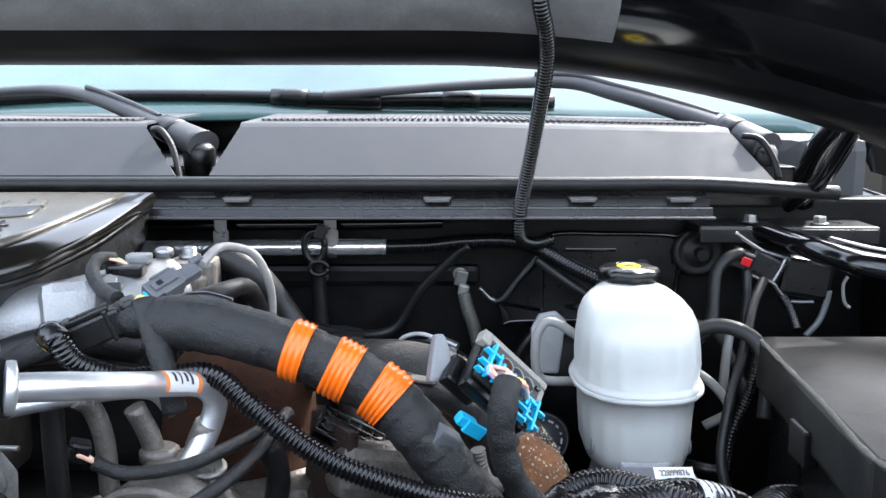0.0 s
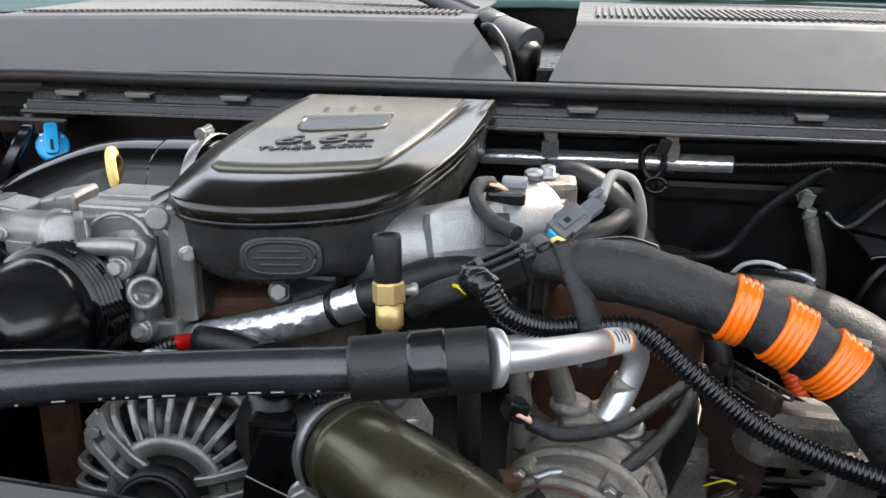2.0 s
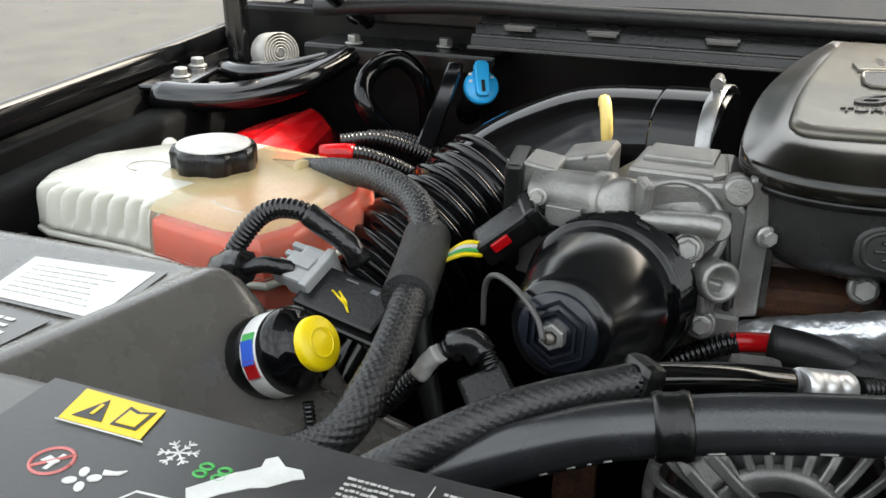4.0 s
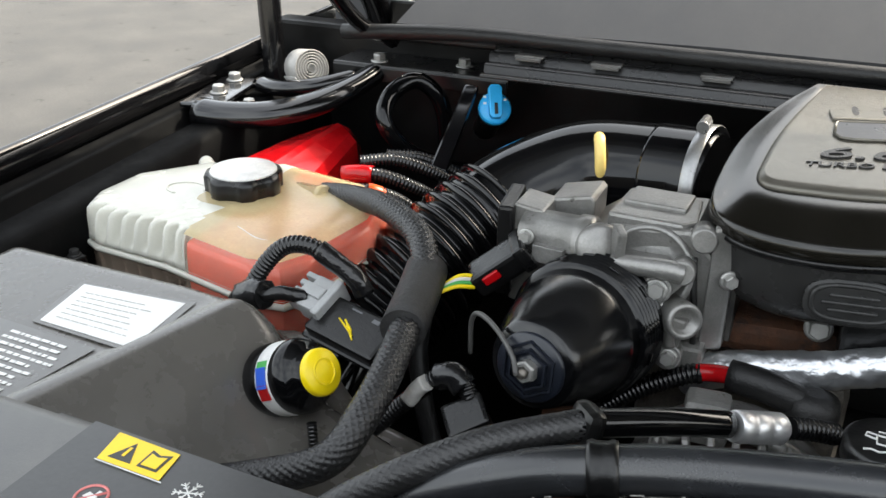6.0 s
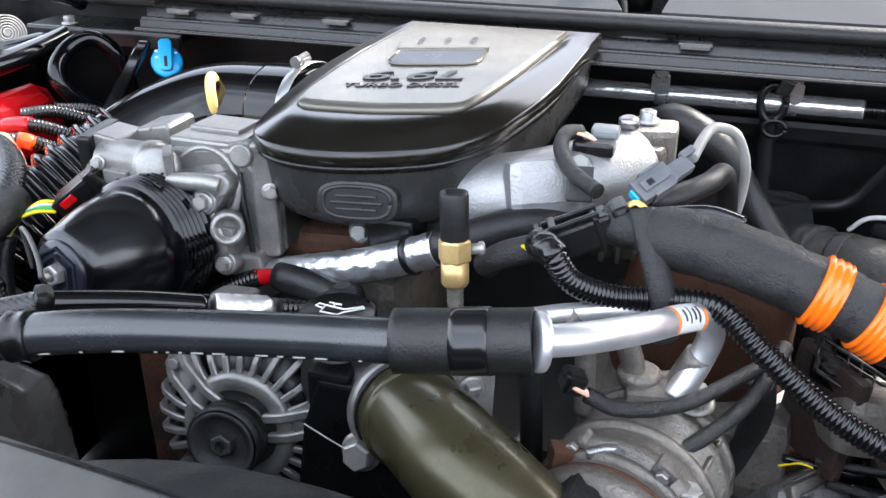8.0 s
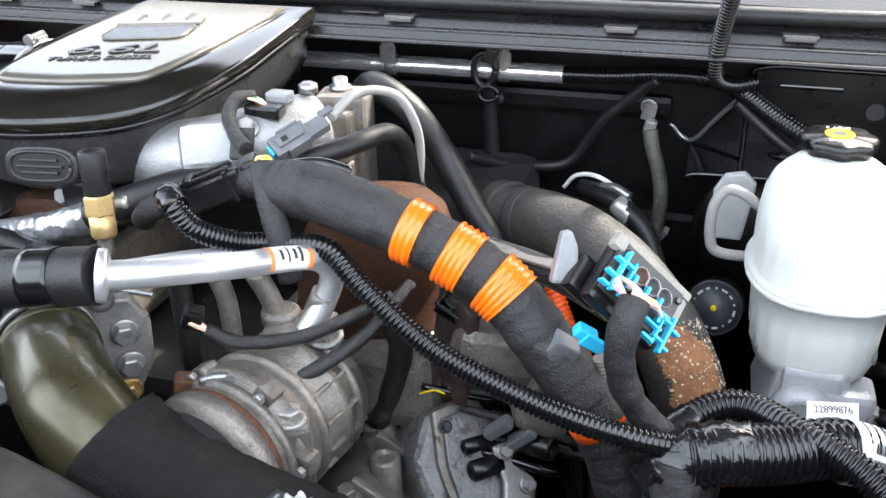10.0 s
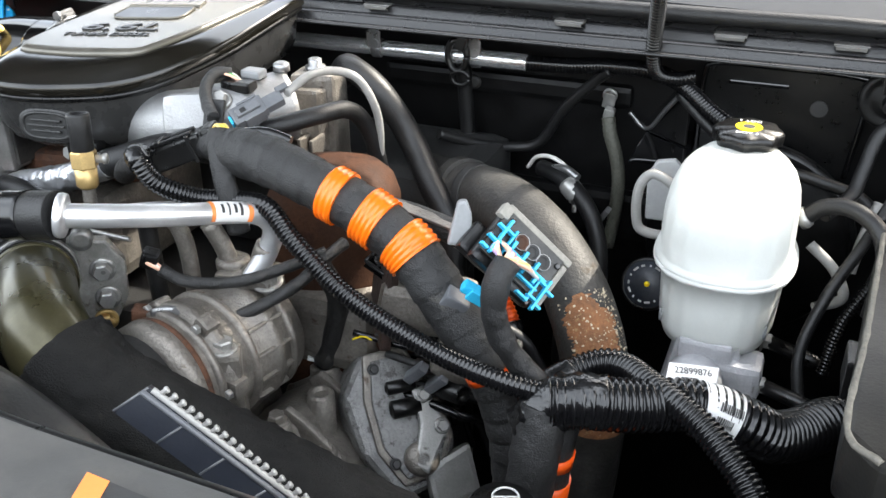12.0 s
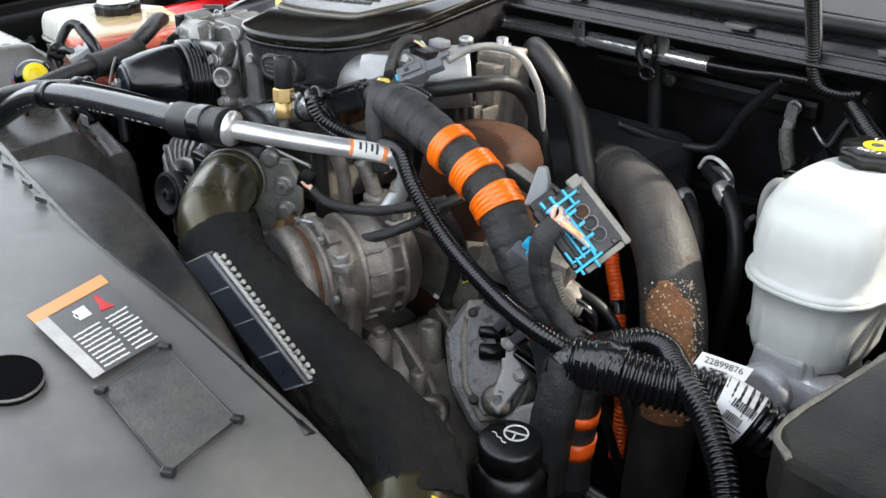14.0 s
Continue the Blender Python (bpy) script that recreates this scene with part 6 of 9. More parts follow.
# ---- passenger side, front ----
def air_flow_sensor():
    t = thing("air_flow_sensor", (-0.87, 0.67, 1.27), "black sensor module with grey plug and yellow scribble", "sensor")
    m = Matrix.Translation((-0.864, 0.662, 1.288)) @ pose(0, 0, 0, 26, 4, -14) @ Matrix.Diagonal((0.92, 0.92, 0.92, 1))
    part("module", rbox(m, 0.080, 0.042, 0.014, 0.003), BLACK_PLASTIC, t)
    part("module_rim", rbox(m @ pose(0, 0, -0.006), 0.088, 0.05, 0.006, 0.003), DUCT_BLACK, t)
    part("paint_mark", sweep([m @ V(x, y, 0.0073) for x, y in ((-0.014, 0.001), (-0.004, -0.003), (0.010, -0.009), (0.004, -0.004), (-0.008, 0.002), (-0.002, -0.002), (0.012, -0.012))], 0.0009, 6), YELLOW, t, "yellow crayon scribble")
    part("module_print", rbox(m @ pose(0.020, 0.013, 0.0072, 0, 0, 0), 0.008, 0.004, 0.0006, 0.0002), GREY_CONN, t)
    part("module_print", rbox(m @ pose(-0.004, 0.015, 0.0072, 0, 0, 0), 0.012, 0.0016, 0.0006, 0.0002), GREY_CONN, t)
    plug = part("plug", rbox(m @ pose(-0.046, 0.010, 0.004), 0.026, 0.036, 0.022, 0.003), PLUG_GREY, t, "pale grey plug")
    part("plug_collar", rbox(m @ pose(-0.034, 0.010, 0.004), 0.008, 0.041, 0.026, 0.002), PLUG_GREY, plug)
    part("plug_latch", rbox(m @ pose(-0.050, 0.010, 0.0165), 0.024, 0.012, 0.004, 0.001), PLUG_GREY, plug)
    for k in range(4):
        part("plug_finger", rbox(m @ pose(-0.064, -0.004 + k * 0.0095, 0.006), 0.016, 0.0055, 0.016, 0.0012), PLUG_GREY, plug)
    return t


air_flow_sensor()


def sensor_lead():
    t = thing("sensor_lead", (-0.96, 0.66, 1.27), "black taped and corrugated sensor lead looping over the tank", "wiring")
    part("loop", loom([(-0.966, 0.662, 1.292), (-0.958, 0.668, 1.314), (-0.944, 0.676, 1.335), (-0.930, 0.680, 1.344), (-0.912, 0.682, 1.345), (-0.896, 0.684, 1.338)], 0.0078, 0.0038, 14), LOOM_BLACK, t)
    part("taped_end", crumpled([(-0.905, 0.683, 1.343), (-0.888, 0.684, 1.333), (-0.872, 0.686, 1.320), (-0.866, 0.688, 1.308)], 0.0085, 0.12, 130, 20), GLOSS_TAPE, t)
    part("taped_knot", crumpled([(-0.972, 0.658, 1.278), (-0.968, 0.660, 1.294), (-0.958, 0.660, 1.302), (-0.944, 0.658, 1.304)], 0.0125, 0.16, 120, 22), GLOSS_TAPE, t)
    part("tail", loom([(-0.966, 0.655, 1.285), (-0.948, 0.650, 1.276), (-0.932, 0.642, 1.266), (-0.918, 0.63, 1.25), (-0.91, 0.62, 1.23)], 0.0075, 0.0038, 14), LOOM_BLACK, t)
    part("twig", crumpled([(-0.950, 0.658, 1.302), (-0.930, 0.664, 1.306), (-0.912, 0.672, 1.302)], 0.0062, 0.14, 130, 18), GLOSS_TAPE, t)
    return t


sensor_lead()


# Grey plug on a taped lead in front of the filter housing
def lower_plug():
    t = thing("grey_plug", (-0.742, 0.62, 1.25), "dusty black plug on a frayed corrugated lead", "connector")
    m = Matrix.Translation((-0.738, 0.612, 1.264)) @ pose(0, 0, 0, 20, -24, 30)
    part("body", rbox(m, 0.028, 0.024, 0.036, 0.005), BLACK_PLASTIC, t)
    part("collar", rbox(m @ pose(0, 0, 0.016), 0.032, 0.028, 0.007, 0.003), BLACK_PLASTIC, t)
    part("latch", rbox(m @ pose(-0.002, -0.0145, 0.002), 0.012, 0.004, 0.026, 0.001), PLUG_BLUE, t)
    part("lead", loom([(-0.742, 0.618, 1.284), (-0.752, 0.622, 1.296), (-0.768, 0.622, 1.293), (-0.785, 0.622, 1.276), (-0.806, 0.62, 1.252), (-0.83, 0.615, 1.225)], 0.0072, 0.0038, 14), LOOM_BLACK, t)
    part("knot", crumpled([(-0.748, 0.620, 1.290), (-0.758, 0.622, 1.297), (-0.770, 0.622, 1.292)], 0.0095, 0.2, 130, 20), GLOSS_TAPE, t)
    part("frayed_tape", crumpled([(-0.776, 0.615, 1.290), (-0.784, 0.614, 1.281), (-0.790, 0.612, 1.272)], 0.0062, 0.25, 150, 16), LABEL_GREY, t, "pale frayed tape end")
    return t


lower_plug()


def filter_gauge():
    t = thing("filter_gauge", (-0.87, 0.58, 1.26), "black filter gauge with colour band and yellow cap", "gauge")
    m = along((-0.900, 0.592, 1.270), (-0.822, 0.578, 1.312), (0, 1, 0))
    part("body", lathe([(0.022, -0.02), (0.0285, 0.003), (0.0290, 0.012), (0.0290, 0.018), (0.0280, 0.02), (0.0280, 0.036), (0.0288, 0.038), (0.0286, 0.044), (0.024, 0.050), (0.019, 0.053), (0.018, 0.060)], m, 40), DUCT_BLACK, t)
    part("colour_band", lathe([(0.0283, 0.0205), (0.0285, 0.021), (0.0285, 0.0355), (0.0283, 0.036)], m, 40, caps=False), LABEL_WHITE, t, "white band with blue, red and green blocks")
    for col, a, w, h in ((LABEL_BLUE, 150, 0.016, 0.026), (RED, 172, 0.012, 0.024), (GREEN_WIRE, 132, 0.008, 0.026)):
        r = 0.0287
        q = m @ Matrix.Translation((r * math.cos(radians(a)), r * math.sin(radians(a)), 0.0285)) @ Matrix.Rotation(radians(a), 4, "Z")
        part("colour_block", rbox(q, 0.001, w, 0.011, 0.0003), col, t)
    part("yellow_cap", lathe([(0.0165, 0.054), (0.0178, 0.056), (0.0178, 0.064), (0.0160, 0.066), (0.0, 0.0665)], m, 36), YELLOW, t, "round yellow cap")
    part("cap_ring", lathe([(0.0105, 0.0664), (0.0105, 0.0672), (0.0088, 0.0672), (0.0088, 0.0664)], m, 30, caps=False), YELLOW, t)
    part("stem", loom([(-0.842, 0.56, 1.27), (-0.838, 0.555, 1.25), (-0.835, 0.55, 1.22)], 0.004, 0.003, 8), LOOM_BLACK, t)
    return t


filter_gauge()


def plate_label(bm_list, at, label, category):
    t = thing("label", at, label, category)
    for name, bm, mat in bm_list:
        part(name, bm, mat, t)
    return t


def quad_map(c0, c1, c2, c3):
    """A function from (u, v) in 0..1 to the skew rectangle with those corners: c0 at 0,0, c1 at 1,0, c2 at 1,1, c3 at 0,1."""
    c = [Vector(p) for p in (c0, c1, c2, c3)]
    return lambda u, v: c[0].lerp(c[1], u).lerp(c[3].lerp(c[2], u), v)


def patch(q, u0, u1, v0, v1, lift, n=1):
    up = (q(1, 0) - q(0, 0)).cross(q(0, 1) - q(0, 0)).normalized()
    rows = [[q(u0 + (u1 - u0) * i / n, v0) + up * lift, q(u0 + (u1 - u0) * i / n, v1) + up * lift] for i in range(n + 1)]
    bm = loft(rows, caps=False, closed=False, smooth=False)
    bmesh.ops.solidify(bm, geom=bm.faces[:], thickness=0.0003)
    return bm


def bars(q, rows, u0, u1, v0, v1, lift, seed, thick=0.55):
    """Rows of plain bars, like lines of print too small to read."""
    rnd = random.Random(seed)
    out = []
    for k in range(rows):
        va = v0 + (v1 - v0) * k / rows
        vb = va + (v1 - v0) / rows * thick
        u = u0
        end = u1 - rnd.random() * 0.25 * (u1 - u0)
        while u < end:
            w = (0.04 + 0.10 * rnd.random()) * (u1 - u0)
            out.append(patch(q, u, min(u + w, end), va, vb, lift))
            u += w + 0.02 * (u1 - u0)
    return merge(*out)


# Labels on the air cleaner
q = quad_map((-1.052, 0.524, 1.3228), (-0.962, 0.520, 1.3236), (-0.970, 0.590, 1.3228), (-1.064, 0.582, 1.3228))
plate_label([("clear_border", patch(q, -0.06, 1.07, -0.06, 1.06, 0.0006), STICKER_GREY), ("sticker", patch(q, 0, 1, 0, 1, 0.001), LABEL_WHITE), ("print", bars(q, 7, 0.10, 0.9, 0.15, 0.9, 0.0014, 3, 0.12), PALE_INK)], (-1.01, 0.555, 1.323), "white emission label on the air cleaner", "label")
q = quad_map((-1.09, 0.435, 1.3228), (-0.995, 0.435, 1.3230), (-0.985, 0.51, 1.3230), (-1.09, 0.515, 1.3228))
plate_label([("sticker", patch(q, 0, 1, 0, 1, 0.001), STICKER_GREY), ("print", bars(q, 9, 0.30, 0.94, 0.10, 0.95, 0.0014, 4, 0.4), LABEL_WHITE)], (-1.04, 0.47, 1.323), "clear grey label with white lines of print", "label")


# Labels on the radiator cover, passenger side
def warning_label():
    t = thing("warning_label", (-0.75, 0.36, 1.373), "black service label with yellow warning field and symbols", "label")
    q = quad_map((-0.865, 0.300, 1.3755), (-0.645, 0.300, 1.3755), (-0.645, 0.386, 1.3752), (-0.865, 0.392, 1.3752))
    part("sticker", patch(q, 0, 1, 0, 1, 0.0008), LABEL_SHEEN, t)

    def P(x, y, z=0.0):
        return Vector((x, y, 1.3764 + z))

    w = quad_map(P(-0.842, 0.368), P(-0.803, 0.367), P(-0.806, 0.387), P(-0.846, 0.389))
    part("yellow_field", patch(w, 0, 1, 0, 1, 0.0004), LABEL_YELLOW, t, "yellow warning field")
    tri_bm = prism([(-0.838, 0.371), (-0.824, 0.371), (-0.831, 0.385)], 1.3768, 1.3774)
    part("warning_triangle", tri_bm, INK, t)
    part("warning_bar", prism([(-0.8318, 0.374), (-0.8302, 0.374), (-0.8302, 0.381), (-0.8318, 0.381)], 1.3774, 1.3777), LABEL_YELLOW, t)
    part("book_sign", prism([(-0.820, 0.371), (-0.808, 0.371), (-0.808, 0.384), (-0.814, 0.382), (-0.820, 0.384)], 1.3768, 1.3774), INK, t)
    part("book_page", prism([(-0.8185, 0.3725), (-0.8095, 0.3725), (-0.8095, 0.3815), (-0.814, 0.380), (-0.8185, 0.3815)], 1.3774, 1.3777), LABEL_YELLOW, t)
    ring = [P(-0.8245 + 0.0078 * math.cos(a), 0.3455 + 0.0078 * math.sin(a)) for a in [2 * math.pi * k / 24 for k in range(25)]]
    part("ban_ring", sweep(ring, 0.0008, 6), PINK, t)
    part("ban_bar", sweep([P(-0.8300, 0.3400), P(-0.8190, 0.3510)], 0.0008, 6), PINK, t)
    part("ban_sign", merge(prism([(-0.8285, 0.3440), (-0.8225, 0.3435), (-0.8215, 0.3460), (-0.8270, 0.3475)], 1.3764, 1.377), prism([(-0.8245, 0.3405), (-0.8225, 0.3405), (-0.8220, 0.3500), (-0.8235, 0.3500)], 1.3764, 1.3768)), PAINT_WHITE, t)
    fan = [prism([(p.x, p.y) for p in squircle(-0.807 + 0.0042 * math.cos(a), 0.3405 + 0.0042 * math.sin(a), 0, 0.0026, 0.0018, 2, 12, a)], 1.3764, 1.377) for a in (0.5, 2.07, 3.64, 5.2)]
    part("fan_sign", merge(*fan), PAINT_WHITE, t)
    part("fan_mark", prism([(-0.8020, 0.3450), (-0.7965, 0.3470), (-0.7950, 0.3500), (-0.7985, 0.3480), (-0.8030, 0.3475)], 1.3764, 1.377), PAINT_WHITE, t)
    flake = [sweep([P(-0.785 - 0.0075 * math.cos(a), 0.366 - 0.0075 * math.sin(a)), P(-0.785 + 0.0075 * math.cos(a), 0.366 + 0.0075 * math.sin(a))], 0.00045, 5) for a in (0.3, 1.35, 2.4)]
    for a in [0.3 + 1.047 * k for k in range(6)]:
        for reach, arm in ((0.0055, 0.0026), (0.0032, 0.0018)):
            c = P(-0.785 + reach * math.cos(a), 0.366 + reach * math.sin(a))
            flake.append(sweep([c + V(arm * math.cos(a + 0.8), arm * math.sin(a + 0.8), 0), c, c + V(arm * math.cos(a - 0.8), arm * math.sin(a - 0.8), 0)], 0.00045, 5))
    part("snowflake_sign", merge(*flake), PAINT_WHITE, t)
    green = []
    for dx in (0.0, 0.0075):
        for dy in (-0.0022, 0.0022):
            green.append(sweep([P(-0.7705 + dx + 0.0024 * math.cos(a), 0.3605 + dy + 0.0018 * math.sin(a)) for a in [2 * math.pi * k / 10 for k in range(11)]], 0.0007, 5))
    part("green_sign", merge(*green), GREEN_WIRE, t)
    part("car_outline", sweep([P(-0.80, 0.322), P(-0.80, 0.330), P(-0.79, 0.333), P(-0.785, 0.342), P(-0.765, 0.343), P(-0.755, 0.336), P(-0.735, 0.337), P(-0.732, 0.325), P(-0.80, 0.322)], 0.0006, 5), PAINT_WHITE, t)
    arrow = [(-0.765, 0.342), (-0.7575, 0.351), (-0.7500, 0.3575), (-0.7445, 0.3600), (-0.7380, 0.3668), (-0.7345, 0.3690), (-0.7375, 0.3725), (-0.7440, 0.3722), (-0.7495, 0.3765), (-0.7530, 0.3735), (-0.7520, 0.3690), (-0.7560, 0.3650), (-0.7590, 0.3628), (-0.7650, 0.3550), (-0.7700, 0.3490)]
    part("white_arrow", prism(arrow, 1.3764, 1.377), PAINT_WHITE, t)
    part("divider", patch(w, -0.02, 1.05, -0.06, -0.03, 0.0006), PAINT_WHITE, t)
    w2 = quad_map(P(-0.728, 0.325), P(-0.655, 0.325), P(-0.652, 0.381), P(-0.728, 0.383))
    part("print", bars(w2, 16, 0.10, 0.44, 0.05, 0.90, 0.0004, 7, 0.36), PALE_INK, t)
    part("print", bars(w2, 16, 0.56, 0.92, 0.05, 0.98, 0.0004, 17, 0.36), PALE_INK, t)
    part("rule", patch(w2, 0.50, 0.506, 0.02, 0.98, 0.0004), PALE_INK, t)
    w3 = quad_map(P(-0.80, 0.305), P(-0.735, 0.305), P(-0.735, 0.318), P(-0.80, 0.318))
    part("print", bars(w3, 3, 0.02, 0.98, 0.02, 0.98, 0.0004, 8, 0.5), PAINT_WHITE, t)
    return t


warning_label()


# Labels and marks on the radiator cover, driver side
def oil_label():
    t = thing("label", (0.03, 0.30, 1.373), "worn black label with orange header and white print", "label")
    q = quad_map((0.0840, 0.2720, 1.3752), (0.0730, 0.3200, 1.3752), (-0.0300, 0.3280, 1.3752), (-0.0110, 0.2710, 1.3752))
    part("sticker", patch(q, 0, 1, 0, 1, 0.0008), LABEL_SHEEN, t)
    part("orange_header", patch(q, 0.0, 1.0, 0.86, 1.0, 0.0012), LABEL_ORANGE, t, "faded orange header")
    part("worn_corner", patch(q, 0.0, 0.16, 0.0, 0.86, 0.0011), LABEL_GREY, t, "rubbed pale edge")
    sign = [q(u, v) for u, v in ((0.66, 0.60), (0.84, 0.58), (0.80, 0.66), (0.77, 0.80), (0.73, 0.80), (0.70, 0.68))]
    part("red_sign", loft([[p + V(0, 0, h) for p in sign] for h in (0.0010, 0.0015)], smooth=False), RED, t)
    part("white_sign", patch(q, 0.40, 0.56, 0.62, 0.76, 0.0013), PAINT_WHITE, t)
    part("white_sign", patch(q, 0.38, 0.42, 0.66, 0.72, 0.0013), PAINT_WHITE, t)
    part("print", bars(q, 9, 0.20, 0.60, 0.04, 0.54, 0.0013, 12, 0.28), PAINT_WHITE, t)
    part("print", bars(q, 9, 0.64, 0.97, 0.04, 0.54, 0.0013, 14, 0.28), PAINT_WHITE, t)
    return t


oil_label()
hole = [(p.x, p.y) for p in squircle(0.048, 0.238, 0, 0.025, 0.018, 2, 28)]
# Black disc on the panel stands for the shade inside the hole
part("lifting_hole_shade", prism(hole, 1.372, 1.3764), HOLE_SHADE, radiator_cover, "black disc painted as the shade of an oval hole")
part("hole_rim", sweep([V(x, y, 1.3752) for x, y in hole + hole[:1]], 0.0010, 6), SHROUD_PLASTIC, radiator_cover)
insert = [(0.0960, 0.2710), (0.1830, 0.2650), (0.1700, 0.3110), (0.0810, 0.3170)]
part("recess_plate", prism(insert, 1.3735, 1.3752, None, 0.0004), DUSTY, radiator_cover, "dusty rectangular insert")
part("recess_gap", sweep([V(x, y, 1.3749) for x, y in insert + insert[:1]], 0.0007, 6), LABEL_BLACK, radiator_cover)
for x, y in insert:
    part("clip_tab", rbox(pose(x, y, 1.3752, 0, 0, 35), 0.007, 0.0045, 0.004, 0.001), LABEL_BLACK, radiator_cover)
for x, y in ((-0.332, 0.366), (-0.286, 0.360), (-0.191, 0.352), (-0.36, 0.32)):
    part("moulded_arrow", prism([(x - 0.008, y - 0.004), (x + 0.007, y), (x - 0.008, y + 0.004)], 1.372, 1.3762), LABEL_BLACK, radiator_cover)
part("moulded_mark", prism([(-0.243, 0.354), (-0.226, 0.354), (-0.226, 0.3565), (-0.243, 0.3565)], 1.372, 1.3762), LABEL_BLACK, radiator_cover)
part("edge_channel", hose([(-0.90, 0.398, 1.362), (-0.5, 0.388, 1.366), (-0.25, 0.364, 1.366), (-0.1, 0.351, 1.366), (0.05, 0.346, 1.366), (0.20, 0.335, 1.366)], 0.0045, 8, 0.03), BLACK_PLASTIC, radiator_cover)


# Fan shroud behind the radiator cover
def fan_shroud():
    t = thing("fan_shroud", (-0.42, 0.45, 1.1), "dusty black plastic fan shroud with curved top", "fan shroud")
    c = V(-0.42, 0, 0.90)
    rows = []
    for k in range(33):
        a = radians(20 + 140 * k / 32)
        d = V(math.cos(a), 0, math.sin(a))
        r = 0.40
        rows.append([c + d * (r - 0.05) + V(0, 0.40, 0), c + d * (r + 0.0) + V(0, 0.40, 0), c + d * (r + 0.004) + V(0, 0.43, 0), c + d * (r + 0.003) + V(0, 0.475, 0), c + d * (r - 0.004) + V(0, 0.485, 0), c + d * (r - 0.04) + V(0, 0.487, 0), c + d * (r - 0.04) + V(0, 0.47, 0)])
    part("ring", sheet(rows, 0.002), DUSTY, t)
    part("left_wing", box_at(-0.86, -0.60, 0.40, 0.43, 0.8, 1.20, 0.01), BLACK_PLASTIC, t)
    part("right_wing", box_at(-0.24, 0.10, 0.38, 0.41, 0.8, 1.20, 0.01), BLACK_PLASTIC, t)
    for k in range(7):
        a = radians(25 + 360 / 7 * k)
        m = pose(-0.42, 0.46, 0.90, 0, math.degrees(-a), 0) @ pose(0.20, 0, 0, 28, 0, 0)
        part("fan_blade", rbox(m, 0.28, 0.07, 0.006, 0.002), BLACK_PLASTIC, t)
    part("hub", lathe([(0.07, -0.02), (0.07, 0.03), (0.05, 0.04)], along((-0.42, 0.45, 0.90), (-0.42, 0.55, 0.90)), 24), BLACK_PLASTIC, t)
    return t


fan_shroud()

# ---- engine front ----
def alternator():
    t = thing("alternator", (-0.562, 0.68, 1.16), "grey cast alternator with slotted end frame and pulley", "alternator")
    m = along((-0.560, 0.70, 1.168), (-0.552, 0.60, 1.188)) @ Matrix.Diagonal((1.17, 1.17, 1.17, 1))
    part("stator", lathe([(0.066, -0.05), (0.072, -0.04), (0.072, 0.0), (0.066, 0.004)], m, 40), CAST_ALU, t)
    part("core", lathe([(0.060, 0.0), (0.057, 0.026), (0.035, 0.032)], m, 32), LABEL_BLACK, t)
    part("winding", lathe([(0.0605, 0.004), (0.063, 0.008), (0.061, 0.016), (0.058, 0.018)], m, 40, caps=False), DARK_RUST, t, "dull copper winding")
    for k in range(28):
        if k in (4, 13, 22):
            continue
        turn = m @ Matrix.Rotation(2 * math.pi * k / 28, 4, "Z")
        prof = [(0.0735, 0.002), (0.0745, 0.016), (0.0725, 0.026), (0.066, 0.034), (0.052, 0.041), (0.040, 0.044), (0.039, 0.039), (0.052, 0.036), (0.062, 0.030), (0.068, 0.022), (0.069, 0.002)]
        part("vent_rib", prism(prof, -0.0024, 0.0024, turn @ Matrix(((1, 0, 0, 0), (0, 0, -1, 0), (0, 1, 0, 0), (0, 0, 0, 1))), 0.0009, 1), CAST_ALU, t)
    part("outer_ring", lathe([(0.068, -0.002), (0.075, -0.001), (0.0755, 0.006), (0.074, 0.012), (0.068, 0.012)], m, 48, caps=False), CAST_ALU, t)
    part("inner_ring", lathe([(0.029, 0.036), (0.030, 0.045), (0.038, 0.046), (0.0420, 0.044), (0.043, 0.038)], m, 48, caps=False), CAST_ALU, t)
    part("bearing_well", lathe([(0.031, 0.040), (0.029, 0.032), (0.020, 0.030)], m, 36), DARK_STEEL, t)
    part("bearing_plate", lathe([(0.020, 0.028), (0.020, 0.046), (0.014, 0.050)], m, 30), CAST_ALU, t)
    for k in (4, 13, 22):
        a = 2 * math.pi * k / 28
        turn = m @ Matrix.Rotation(a, 4, "Z")
        for dy in (-0.0075, 0.0075):
            prof = [(0.0755, 0.0), (0.0765, 0.018), (0.073, 0.032), (0.060, 0.044), (0.036, 0.050), (0.022, 0.048), (0.022, 0.042), (0.056, 0.036), (0.069, 0.024), (0.069, 0.0)]
            part("spoke", prism(prof, -0.0034, 0.0034, turn @ Matrix(((1, 0, 0, 0), (0, 0, -1, dy), (0, 1, 0, 0), (0, 0, 0, 1))), 0.0012, 1), CAST_ALU, t)
        part("spoke_web", rbox(turn @ pose(0.060, 0, 0.034, 0, 32, 0), 0.040, 0.014, 0.006, 0.002), CAST_ALU, t)
        part("through_bolt", hexbolt(turn @ pose(0.066, 0, 0.036), 0.0045, False), STEEL, t)
    prof = [(0.016, 0.050), (0.0245, 0.051)]
    for k in range(5):
        prof += [(0.0245, 0.052 + k * 0.0034), (0.0225, 0.0537 + k * 0.0034)]
    prof += [(0.0245, 0.070), (0.0235, 0.0705), (0.0215, 0.0705), (0.0195, 0.063), (0.010, 0.063)]
    part("pulley", lathe(prof, m, 40), DARK_STEEL, t, "dark ribbed pulley")
